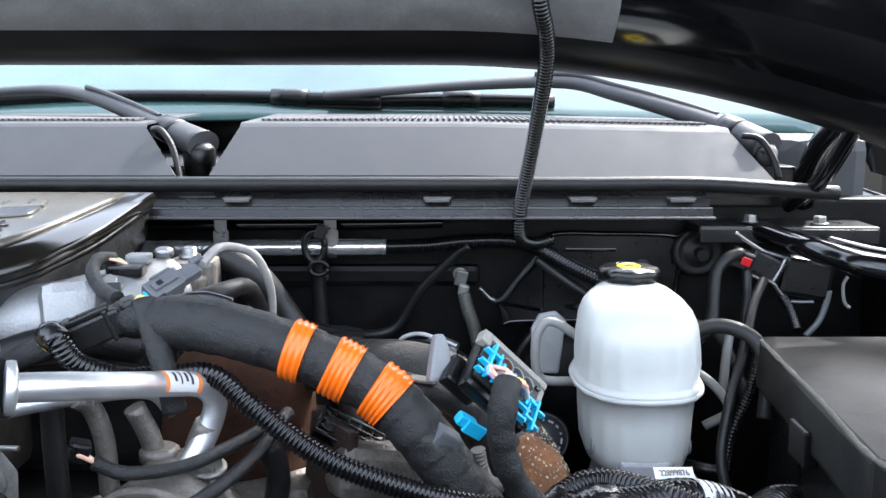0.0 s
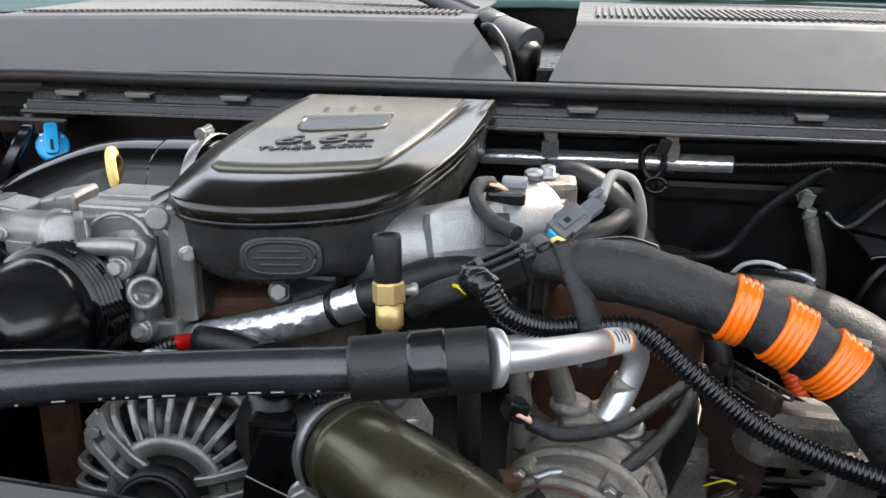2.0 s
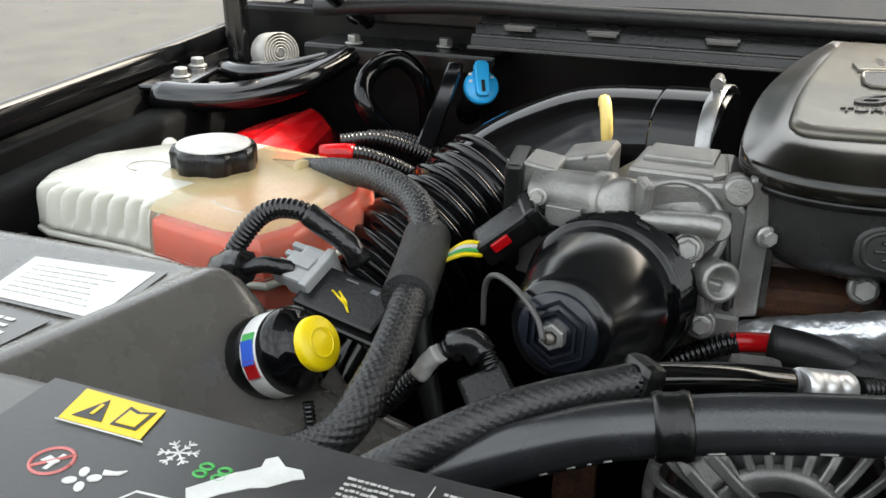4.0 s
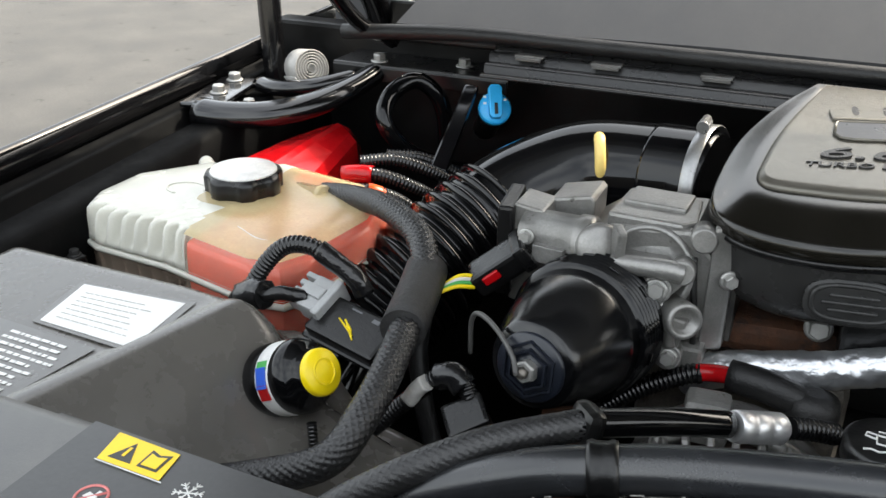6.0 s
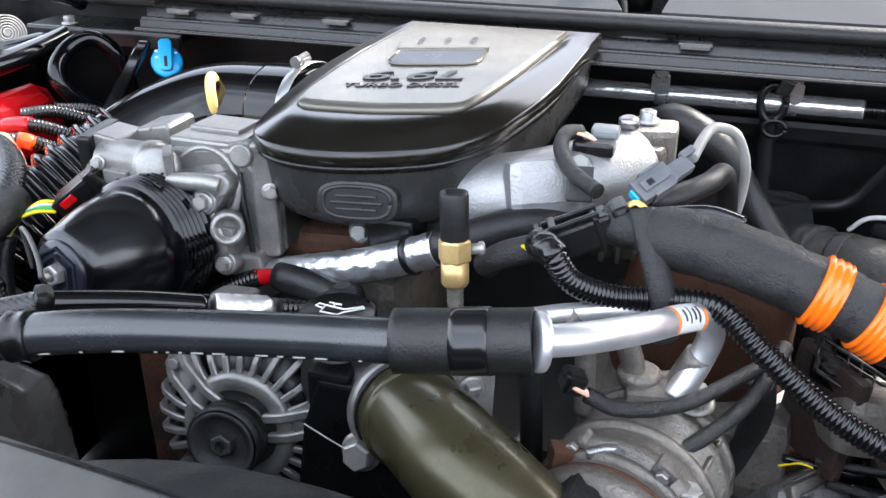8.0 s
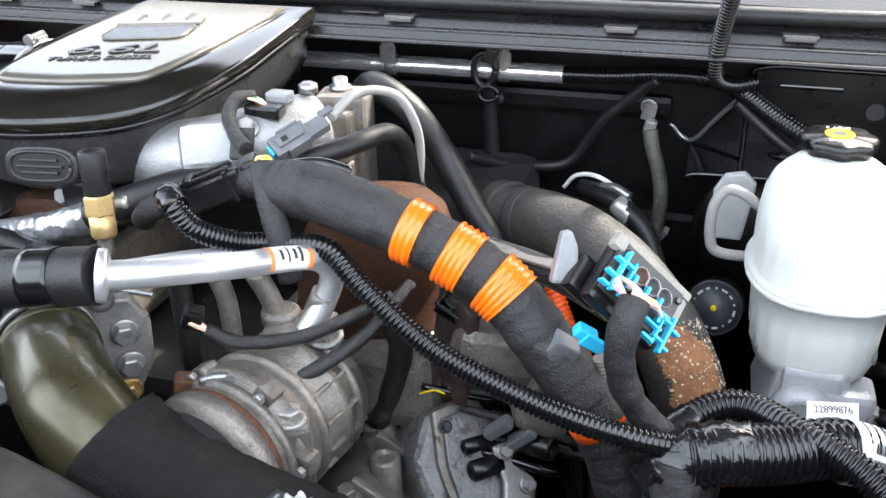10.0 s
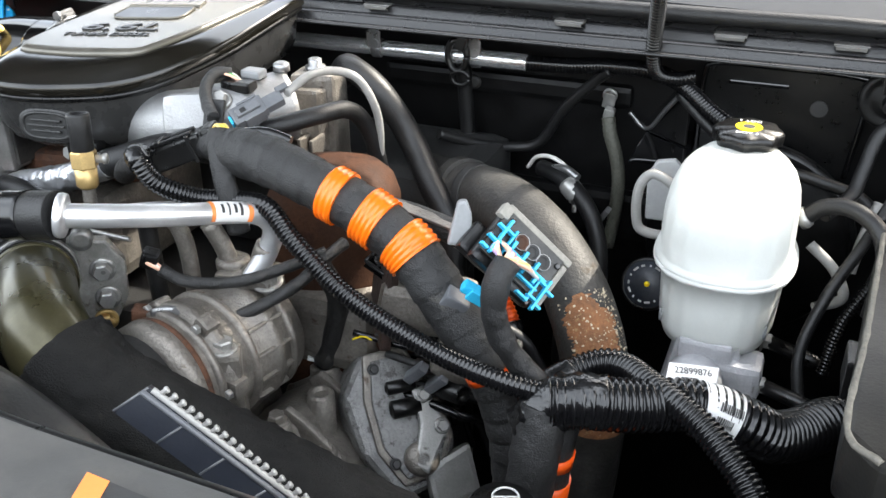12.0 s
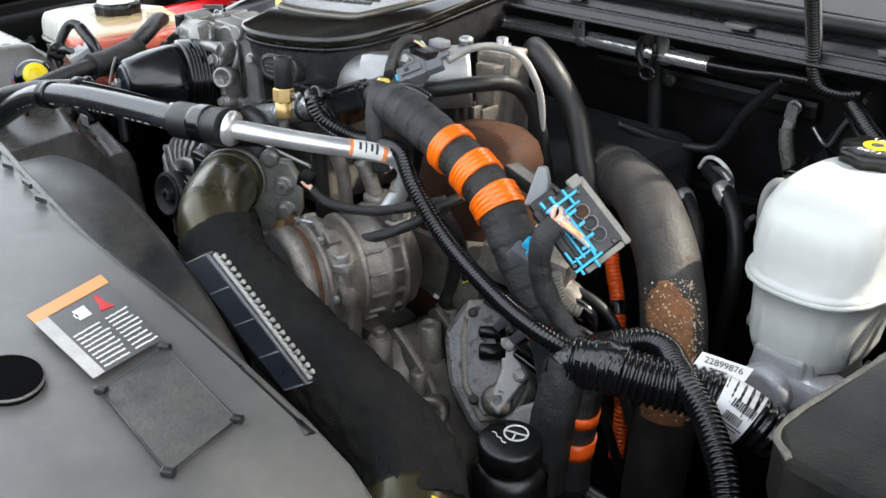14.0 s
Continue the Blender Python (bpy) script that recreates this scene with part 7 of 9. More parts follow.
    nut = lathe([(0.0085, 0.062), (0.0085, 0.071), (0.007, 0.072), (0.0045, 0.072), (0.0045, 0.066)], m, 6)
    for f in nut.faces:
        f.smooth = False
    part("pulley_nut", nut, DARK_STEEL, t)
    part("belt", lathe([(0.0250, 0.053), (0.0270, 0.0535), (0.0270, 0.0680), (0.0250, 0.0685)], m, 40, caps=False), RUBBER, t)
    part("ear", rbox(m @ pose(0.075, 0.02, 0.006), 0.03, 0.03, 0.03, 0.006), CAST_ALU, t)
    return t


alternator()


def front_bracket():
    t = thing("accessory_bracket", (-0.44, 0.62, 1.12), "black steel accessory bracket with a large zinc bolt", "bracket")
    part("plate", prism([(-0.515, 1.05), (-0.40, 1.05), (-0.405, 1.215), (-0.43, 1.235), (-0.445, 1.262), (-0.475, 1.262), (-0.49, 1.22)], 0, 0.012, Matrix(((1, 0, 0, 0.01), (0, 0, -1, 0.635), (0, 1, 0, 0), (0, 0, 0, 1))), 0.003), BLACK_PLASTIC, t)
    part("post", box_at(-0.475, -0.44, 0.625, 0.66, 1.14, 1.268, 0.004), BLACK_PLASTIC, t)
    part("bolt", hexbolt(along((-0.4265, 0.612, 1.217), (-0.4255, 0.55, 1.232)), 0.0115), STEEL, t)
    part("idler", lathe([(0.015, -0.02), (0.026, -0.018), (0.026, 0.010), (0.022, 0.013), (0.010, 0.014)], along((-0.398, 0.635, 1.185), (-0.398, 0.59, 1.19)), 28), BLACK_PLASTIC, t)
    part("spring_wire", hose([(-0.472, 0.61, 1.232), (-0.455, 0.608, 1.226), (-0.437, 0.606, 1.220)], 0.0007, 6), STEEL, t)
    return t


front_bracket()

single("engine_strap", box_at(-0.725, -0.690, 0.745, 0.757, 0.98, 1.24, 0.003), RUST, "rusty steel strap beside the alternator", "strap")
single("wire_tag", box_at(-0.712, -0.692, 0.585, 0.588, 1.255, 1.27, 0.001), PALE_GREY, "small pale paper tag under the hose", "tag")


def oil_filler():
    t = thing("oil_filler", (-0.455, 0.66, 1.26), "black oil filler cap with white oil can symbol", "filler cap")
    m = pose(-0.464, 0.661, 1.283)
    part("cap", lathe([(0.026, 0), (0.030, 0.003), (0.030, 0.016), (0.027, 0.019), (0.0, 0.020)], m, 34), BLACK_PLASTIC, t)
    part("neck", lathe([(0.022, -0.12), (0.022, 0.0)], m, 24), BLACK_PLASTIC, t)
    z = 1.3034
    can = merge(sweep([V(x - 0.004, y + 0.007, z) for x, y in ((-0.470, 0.656), (-0.454, 0.654), (-0.442, 0.662), (-0.440, 0.660), (-0.453, 0.650), (-0.456, 0.645), (-0.470, 0.646), (-0.470, 0.656), (-0.476, 0.657), (-0.477, 0.653), (-0.470, 0.651))], 0.0008, 6),
                sweep([V(-0.468, 0.663, z), V(-0.468, 0.667, z), V(-0.473, 0.667, z), V(-0.463, 0.667, z)], 0.0008, 6),
                sweep([V(-0.482 + 0.0045 * k, 0.644 + 0.0018 * (k % 2), z) for k in range(9)], 0.0008, 6))
    part("oil_can_sign", can, PAINT_WHITE, t)
    return t


oil_filler()


def brass_sensor():
    t = thing("pressure_sensor", (-0.388, 0.712, 1.29), "brass pressure sensor with tall black rubber cap", "sensor")
    m = along((-0.3863, 0.7088, 1.292), (-0.391, 0.7195, 1.38))
    part("threaded_stem", lathe([(0.0062, 0), (0.0062, 0.004), (0.0068, 0.006), (0.0060, 0.008), (0.0068, 0.010), (0.0060, 0.012), (0.0068, 0.014), (0.0060, 0.018), (0.0068, 0.024)], m, 18), DIRTY_ALU, t, "dull threaded stem")
    part("lower_body", lathe([(0.0088, 0.018), (0.0108, 0.021), (0.0108, 0.040)], m, 24), BRASS, t)
    h = lathe([(0.0118, 0.038), (0.0130, 0.0395), (0.0130, 0.0540), (0.0118, 0.0555)], m, 6)
    for f in h.faces:
        f.smooth = False
    part("hexagon", h, BRASS, t, "brass hexagon collar")
    part("side_nipple", lathe([(0.0042, 0.008), (0.0042, 0.018), (0.0055, 0.019), (0.0055, 0.022), (0.004, 0.023)], m @ pose(0, 0, 0.047, 0, 90, 25), 14), STEEL, t)
    part("rubber_cap", lathe([(0.0100, 0.0545), (0.0112, 0.057), (0.0108, 0.072), (0.0112, 0.074), (0.0112, 0.090), (0.0105, 0.0925), (0.0085, 0.0925), (0.0075, 0.089), (0.0, 0.089)], m, 26), RUBBER, t, "tall black rubber cap")
    return t


brass_sensor()


def foil_sleeve():
    t = thing("foil_sleeve", (-0.5, 0.78, 1.26), "crinkled silver foil heat sleeve over a hose", "heat sleeve")
    part("sleeve", crumpled([(-0.615, 0.80, 1.228), (-0.585, 0.796, 1.246), (-0.545, 0.792, 1.259), (-0.505, 0.79, 1.270), (-0.465, 0.79, 1.284), (-0.425, 0.785, 1.302)], 0.0155, 0.075, 120, 44, 0.0018), FOIL, t)
    part("cable_tie", lathe([(0.0175, -0.003), (0.0185, -0.002), (0.0185, 0.002), (0.0175, 0.003)], along((-0.452, 0.789, 1.290), (-0.425, 0.785, 1.302)), 22), BLACK_PLASTIC, t)
    part("hose_end", hose([(-0.432, 0.786, 1.299), (-0.405, 0.795, 1.308), (-0.375, 0.812, 1.316), (-0.345, 0.83, 1.316), (-0.30, 0.86, 1.30)], 0.0165, 18), RUBBER, t)
    return t


foil_sleeve()


def starter_lead():
    t = thing("alternator_lead", (-0.55, 0.77, 1.24), "red cable in black corrugated loom with rubber boot", "cable")
    part("loom", loom([(-0.68, 0.76, 1.20), (-0.645, 0.768, 1.228), (-0.61, 0.776, 1.246), (-0.598, 0.778, 1.249)], 0.009, 0.004, 12), LOOM_BLACK, t)
    part("red_insulation", hose([(-0.603, 0.778, 1.249), (-0.588, 0.778, 1.252), (-0.572, 0.772, 1.257)], 0.0075, 14), RED, t, "bright red insulation")
    part("boot", hose([(-0.576, 0.772, 1.257), (-0.55, 0.768, 1.257), (-0.525, 0.766, 1.252), (-0.515, 0.765, 1.249)], 0.0135, 16), RUBBER, t)
    part("boot_end", lathe([(0.012, -0.02), (0.019, -0.014), (0.021, 0.0), (0.019, 0.012), (0.008, 0.018)], pose(-0.510, 0.765, 1.245), 24), RUBBER, t)
    part("white_stripe_lead", hose([(-0.50, 0.72, 1.262), (-0.44, 0.72, 1.255), (-0.36, 0.725, 1.25)], 0.0028, 8), STEEL, t)
    return t


starter_lead()


# Crossover casting with its tower
def crossover():
    t = thing("intake_crossover", (-0.31, 0.91, 1.25), "sand-cast silver aluminium intake crossover with bolt tower", "crossover casting")
    part("runner", sweep(smooth_path([(-0.47, 0.89, 1.312), (-0.43, 0.868, 1.318), (-0.38, 0.862, 1.325), (-0.325, 0.885, 1.335), (-0.288, 0.93, 1.338)], 0.01), 0.040, 26), ROUGH_ALU, t)
    part("flange", rbox(pose(-0.350, 0.845, 1.345, -20, 0, 28), 0.07, 0.03, 0.05, 0.012), ROUGH_ALU, t)
    part("tower", prism([(-0.300, 0.955), (-0.250, 0.968), (-0.252, 1.01), (-0.305, 1.0)], 1.23, 1.366, None, 0.007), DIRTY_ALU, t)
    part("tower_wall", prism([(-0.292, 0.945), (-0.262, 0.950), (-0.255, 0.975), (-0.295, 0.965)], 1.235, 1.352, None, 0.005), DIRTY_ALU, t)
    part("tower_bolt", lathe([(0.012, 0), (0.012, 0.004), (0.008, 0.005), (0.008, 0.012), (0.006, 0.013)], pose(-0.281, 0.985, 1.366), 20), DULL_STEEL, t)
    part("small_bolt", lathe([(0.006, -0.02), (0.006, 0.012), (0.0095, 0.012), (0.0095, 0.02), (0.006, 0.022)], pose(-0.292, 0.93, 1.366), 16), DULL_STEEL, t)
    part("flange_bolt", hexbolt(along((-0.322, 0.856, 1.362), (-0.318, 0.82, 1.40)), 0.0085), STEEL, t)
    part("clip_strap", rbox(pose(-0.317, 0.833, 1.356, -30, 0, 10), 0.022, 0.006, 0.03, 0.002), DARK_STEEL, t)
    for k in range(4):
        part("lower_rib", box_at(-0.31 + k * 0.016, -0.305 + k * 0.016, 0.925, 0.955, 1.24, 1.30, 0.002), DIRTY_ALU, t)
    return t


crossover()


def map_sensor():
    t = thing("map_sensor", (-0.31, 0.91, 1.36), "small white and black sensor plug with coloured wires", "sensor")
    part("plug", box_at(-0.320, -0.296, 0.890, 0.908, 1.377, 1.387, 0.003), PALE_GREY, t)
    part("socket", box_at(-0.332, -0.296, 0.868, 0.888, 1.368, 1.380, 0.003), BLACK_PLASTIC, t)
    part("base", lathe([(0.008, -0.03), (0.008, 0.0)], pose(-0.305, 0.905, 1.378), 12), BLACK_PLASTIC, t)
    part("lead", hose([(-0.328, 0.885, 1.384), (-0.338, 0.872, 1.386), (-0.338, 0.852, 1.377), (-0.322, 0.830, 1.366), (-0.298, 0.806, 1.362)], 0.0068, 10, None, 0.1), TAPE, t)
    for k, mat in enumerate((PEACH_WIRE, GREEN_WIRE, WHITE_WIRE)):
        part("wire", hose([(-0.335, 0.876 + k * 0.003, 1.386), (-0.322, 0.876 + k * 0.003, 1.384), (-0.312, 0.88, 1.378)], 0.0016, 6), mat, t)
    return t


map_sensor()


def grey_plug():
    t = thing("grey_connector", (-0.25, 0.81, 1.37), "large dark grey two-part electrical connector", "connector")
    m = along((-0.267, 0.795, 1.366), (-0.226, 0.842, 1.389), (0.3, -0.5, 0.8)) @ Matrix.Diagonal((0.84, 0.84, 0.84, 1))
    part("housing", rbox(m @ pose(0, 0, 0.022), 0.016, 0.024, 0.042, 0.002), GREY_CONN, t)
    part("latch", rbox(m @ pose(0.0095, 0.0, 0.022), 0.005, 0.011, 0.030, 0.001), GREY_CONN, t)
    # Black chip on the latch paints the shade of its window
    part("latch_window_shade", rbox(m @ pose(0.0122, 0.0, 0.016), 0.001, 0.006, 0.007, 0.0004), LABEL_BLACK, t)
    for k in (-1, 1):
        part("guide_rib", rbox(m @ pose(0.0, 0.0125 * k, 0.026), 0.018, 0.003, 0.026, 0.0008), GREY_CONN, t)
    part("neck", rbox(m @ pose(0, 0.002, 0.053), 0.013, 0.017, 0.026, 0.002), GREY_CONN, t)
    part("finger", rbox(m @ pose(0.004, -0.006, 0.070), 0.008, 0.008, 0.016, 0.002), GREY_CONN, t)
    part("rear_seal", rbox(m @ pose(0.0, 0, -0.001), 0.009, 0.012, 0.003, 0.001), CYAN, t, "pale blue seal")
    part("cable", hose([(-0.229, 0.838, 1.387), (-0.222, 0.872, 1.396), (-0.215, 0.908, 1.392), (-0.198, 0.930, 1.380), (-0.187, 0.945, 1.350), (-0.186, 0.957, 1.315), (-0.193, 0.967, 1.26), (-0.20, 0.975, 1.22)], 0.0046, 12), GREY_WIRE, t, "pale grey cable")
    part("cable_end", lathe([(0.0075, 0), (0.0075, 0.03), (0.005, 0.033)], pose(-0.20, 0.976, 1.195), 12), DIRTY_ALU, t)
    return t


grey_plug()


def multi_plug():
    t = thing("multi_pin_plug", (-0.29, 0.76, 1.34), "long black multi-pin plug with yellow wires", "connector")
    m = along((-0.335, 0.745, 1.332), (-0.262, 0.772, 1.362), (0, 0, 1))
    part("housing", rbox(m @ pose(0, 0, 0.035), 0.0245, 0.0245, 0.056, 0.003), BLACK_PLASTIC, t)
    for k in range(2):
        part("latch_arm", rbox(m @ pose(0.0145, -0.007 + 0.014 * k, 0.034), 0.004, 0.004, 0.044, 0.0012), BLACK_PLASTIC, t)
    part("latch_bridge", rbox(m @ pose(0.0155, 0, 0.020), 0.004, 0.020, 0.006, 0.0012), BLACK_PLASTIC, t)
    for h in (0.008, 0.052):
        part("collar_rib", rbox(m @ pose(0.0, 0, h), 0.0285, 0.0285, 0.004, 0.001), BLACK_PLASTIC, t)
    part("cap", rbox(m @ pose(0.002, 0, 0.072), 0.024, 0.026, 0.014, 0.004), BLACK_PLASTIC, t)
    for k in range(5):
        part("wire", hose([(-0.270, 0.765 + 0.003 * k, 1.366), (-0.262, 0.763 + 0.003 * k, 1.374 - 0.001 * k), (-0.252, 0.760 + 0.002 * k, 1.366)], 0.0018, 6), YELLOW if k % 2 else CREAM_YELLOW, t, "yellow wire")
    part("wire", hose([(-0.342, 0.738, 1.338), (-0.336, 0.730, 1.340), (-0.330, 0.727, 1.336)], 0.0016, 6), YELLOW, t, "yellow wire")
    part("taped_branch", hose([(-0.33, 0.748, 1.335), (-0.36, 0.742, 1.325), (-0.375, 0.75, 1.31)], 0.011, 12, None, 0.1), TAPE, t)
    return t


multi_plug()
single("black_coolant_pipe", hose([(-0.285, 1.05, 1.335), (-0.270, 1.035, 1.355), (-0.248, 1.018, 1.360), (-0.21, 1.010, 1.338), (-0.175, 1.015, 1.285), (-0.135, 0.985, 1.240), (-0.10, 0.96, 1.20), (-0.09, 0.94, 1.12)], 0.0155, 18), RUBBER, "black rubber coolant pipe curving behind the engine", "pipe")
single("heater_pipe", hose([(-0.262, 0.828, 1.348), (-0.243, 0.838, 1.350), (-0.215, 0.872, 1.354), (-0.205, 0.915, 1.348), (-0.20, 0.945, 1.325), (-0.195, 0.965, 1.28), (-0.19, 0.98, 1.2)], 0.0098, 16), RUBBER, "dark grey rubber heater pipe", "pipe")


# Turbo heat shield and exhaust manifold
def manifold():
    t = thing("exhaust_manifold", (-0.16, 0.83, 1.15), "rusty brown exhaust manifold and heat shield", "exhaust manifold")
    rings = []
    for z, f in ((1.07, 0.97), (1.09, 1.0), (1.18, 1.0), (1.182, 1.025), (1.192, 1.025), (1.194, 1.0), (1.235, 0.99), (1.265, 0.95), (1.285, 0.84), (1.298, 0.64), (1.304, 0.36), (1.305, 0.1)):
        rings.append([p + V(0.05 * (z - 1.2), 0.12 * (z - 1.2), 0) for p in squircle(-0.205, 0.862, z, 0.076 * f, 0.066 * f, 2.5, 44, 0.2)])
    part("heat_shield", loft(rings), SHIELD_BROWN, t, "smooth brown domed heat shield")
    part("side_plate", rbox(pose(-0.105, 0.79, 1.205, 0, 8, 35), 0.012, 0.075, 0.09, 0.004), DARK_RUST, t)
    part("manifold_tube", hose([(-0.24, 0.86, 1.16), (-0.18, 0.82, 1.15), (-0.12, 0.83, 1.14), (-0.08, 0.88, 1.12)], 0.03, 18), RUST, t)
    part("rusty_bracket", rbox(pose(-0.53, 0.86, 1.262, 0, 0, 8), 0.16, 0.05, 0.03, 0.01), RUST, t)
    return t


manifold()
single("heat_tape_hose", hose([(-0.20, 0.89, 1.255), (-0.12, 0.848, 1.272), (-0.05, 0.818, 1.277), (0.0, 0.80, 1.270), (0.03, 0.805, 1.25)], 0.013, 16, None, 0.06), TAPE, "dark cloth-wrapped hose above the manifold", "hose")

single("steel_strip", rbox(along((-0.125, 0.834, 1.290), (-0.005, 0.796, 1.286), (0, 0, 1)) @ pose(0, 0, 0.065), 0.003, 0.015, 0.12, 0.0012), DIRTY_ALU, "pale steel strip above the cloth-wrapped hose", "bracket")


def perforated_plate():
    t = thing("perforated_plate", (-0.085, 0.80, 1.23), "black perforated plastic plate under the harness", "plate")
    q = quad_map((-0.116, 0.776, 1.248), (-0.040, 0.776, 1.206), (-0.034, 0.818, 1.212), (-0.110, 0.818, 1.254))
    for k in range(8):
        part("rib", sweep([q(k / 7, 0), q(k / 7, 1)], 0.0022 if k in (0, 7) else 0.0014, 6), BLACK_PLASTIC, t)
    for k in range(5):
        part("cross_rib", sweep([q(0, k / 4), q(1, k / 4)], 0.0022 if k in (0, 4) else 0.0014, 6), BLACK_PLASTIC, t)
    # Black sheet below the ribs paints the shade in the perforations
    part("backing_shade", patch(q, 0, 1, 0, 1, -0.008), HOLE_SHADE, t)
    part("bolt", hexbolt(pose(-0.104, 0.786, 1.245, 0, 25, 0), 0.0055), DARK_STEEL, t)
    return t


perforated_plate()


def compressor():
    t = thing("compressor", (-0.21, 0.69, 1.10), "dirty cast aluminium air-conditioning compressor", "compressor")
    m = along((-0.247, 0.632, 1.173), (-0.213, 0.790, 1.168))
    part("body", lathe([(0.03, -0.03), (0.062, -0.028), (0.063, -0.012), (0.060, -0.010), (0.060, 0.012), (0.066, 0.014), (0.066, 0.024), (0.061, 0.026), (0.061, 0.070), (0.065, 0.072), (0.065, 0.082), (0.060, 0.084), (0.058, 0.115), (0.045, 0.125), (0.02, 0.128)], m, 44), DIRTY_ALU, t)
    part("gasket", lathe([(0.0615, -0.0115), (0.0625, -0.010), (0.0625, -0.007), (0.0615, -0.0055)], m, 44, caps=False), RUST, t)
    part("clutch", lathe([(0.03, -0.075), (0.058, -0.073), (0.058, -0.034), (0.05, -0.03)], m, 36), DARK_STEEL, t)
    for h, r in ((0.004, 0.064), (0.046, 0.0655), (0.098, 0.064)):
        part("flange_ring", lathe([(r - 0.006, -0.004), (r, -0.003), (r, 0.003), (r - 0.006, 0.004)], m @ pose(0, 0, h), 48, caps=False), DIRTY_ALU, t)
    for k in range(6):
        a = 0.5 + k * math.pi / 3
        d = V(math.cos(a), math.sin(a), 0)
        part("ear", rbox(m @ Matrix.Translation(d * 0.064 + V(0, 0, 0.019)) @ Matrix.Rotation(a, 4, "Z"), 0.014, 0.018, 0.018, 0.004), DIRTY_ALU, t)
        part("ear_bolt", hexbolt(m @ Matrix.Translation(d * 0.066 + V(0, 0, 0.009)) @ Matrix.Rotation(math.pi, 4, "X"), 0.0048, False), STEEL, t)
    for k in range(5):
        a = 0.9 + 0.42 * k
        d = V(math.cos(a), math.sin(a), 0)
        part("web", rbox(m @ Matrix.Translation(d * 0.061 + V(0, 0, 0.072)) @ Matrix.Rotation(a, 4, "Z"), 0.008, 0.004, 0.044, 0.0015), DIRTY_ALU, t)
    part("mount_leg", rbox(pose(-0.194, 0.645, 1.150, 0, 0, 30), 0.026, 0.028, 0.114, 0.005), DIRTY_ALU, t)
    part("bolt", hexbolt(pose(-0.196, 0.644, 1.206), 0.0095), DULL_ALU, t)
    part("bolt", hexbolt(along((-0.201, 0.731, 1.229), (-0.199, 0.72, 1.28)), 0.0115), DULL_ALU, t)
    part("port_block", rbox(pose(-0.225, 0.735, 1.225, 0, 0, 10), 0.06, 0.04, 0.03, 0.006), DIRTY_ALU, t)
    part("pipe", hose([(-0.202, 0.738, 1.268), (-0.212, 0.738, 1.245), (-0.215, 0.738, 1.22)], 0.0112, 16), DIRTY_ALU, t)
    part("pipe", hose([(-0.262, 0.730, 1.285), (-0.252, 0.735, 1.258), (-0.245, 0.738, 1.225)], 0.0092, 16), DIRTY_ALU, t)
    part("pipe_seat", lathe([(0.017, 0), (0.017, 0.008), (0.013, 0.011)], pose(-0.245, 0.738, 1.236), 20), DIRTY_ALU, t)
    part("pipe_seat", lathe([(0.018, 0), (0.018, 0.008), (0.014, 0.011)], pose(-0.214, 0.738, 1.232), 20), DIRTY_ALU, t)
    return t


compressor()


def accessory_plate():
    t = thing("pipe_bracket", (-0.34, 0.67, 1.21), "silver steel bracket holding pipes, with two bolts", "bracket")
    m = pose(-0.380, 0.688, 1.219, 0, 0, 38)
    part("plate", prism([(-0.030, -0.050), (0.010, -0.055), (0.030, -0.020), (0.032, 0.020), (0.018, 0.045), (-0.018, 0.050), (-0.032, 0.010)], -0.007, 0.007, m @ pose(0, 0, 0, 90, 0, 0), 0.003), DULL_ALU, t)
    part("upper_ear", lathe([(0.011, -0.006), (0.011, 0.006), (0.006, 0.0065)], m @ pose(-0.004, -0.006, 0.050, 90, 0, 0), 18), CAST_ALU, t)
    for z in (0.014, -0.018):
        part("bolt", hexbolt(m @ pose(0.010, -0.007, z, 90, 0, 0), 0.0095), STEEL, t)
    part("bolt", hexbolt(m @ pose(0.004, -0.007, -0.044, 90, 0, 0), 0.009), BRASS, t)
    part("small_pipe", hose([(-0.37, 0.665, 1.300), (-0.33, 0.69, 1.302), (-0.295, 0.712, 1.302), (-0.25, 0.735, 1.298), (-0.235, 0.75, 1.275)], 0.0075, 14), BRIGHT_ALU, t, "thin bright aluminium pipe")
    part("pipe_elbow", hose([(-0.300, 0.705, 1.302), (-0.292, 0.715, 1.29), (-0.285, 0.72, 1.26), (-0.283, 0.72, 1.21)], 0.0085, 14), DIRTY_ALU, t)
    part("pipe_loom", loom([(-0.43, 0.64, 1.287), (-0.405, 0.645, 1.296), (-0.37, 0.665, 1.300)], 0.0105, 0.0042, 14), LOOM_BLACK, t)
    part("dark_tube", hose([(-0.325, 0.715, 1.295), (-0.325, 0.715, 1.24), (-0.322, 0.715, 1.14)], 0.0095, 14), RUBBER, t)
    return t


accessory_plate()


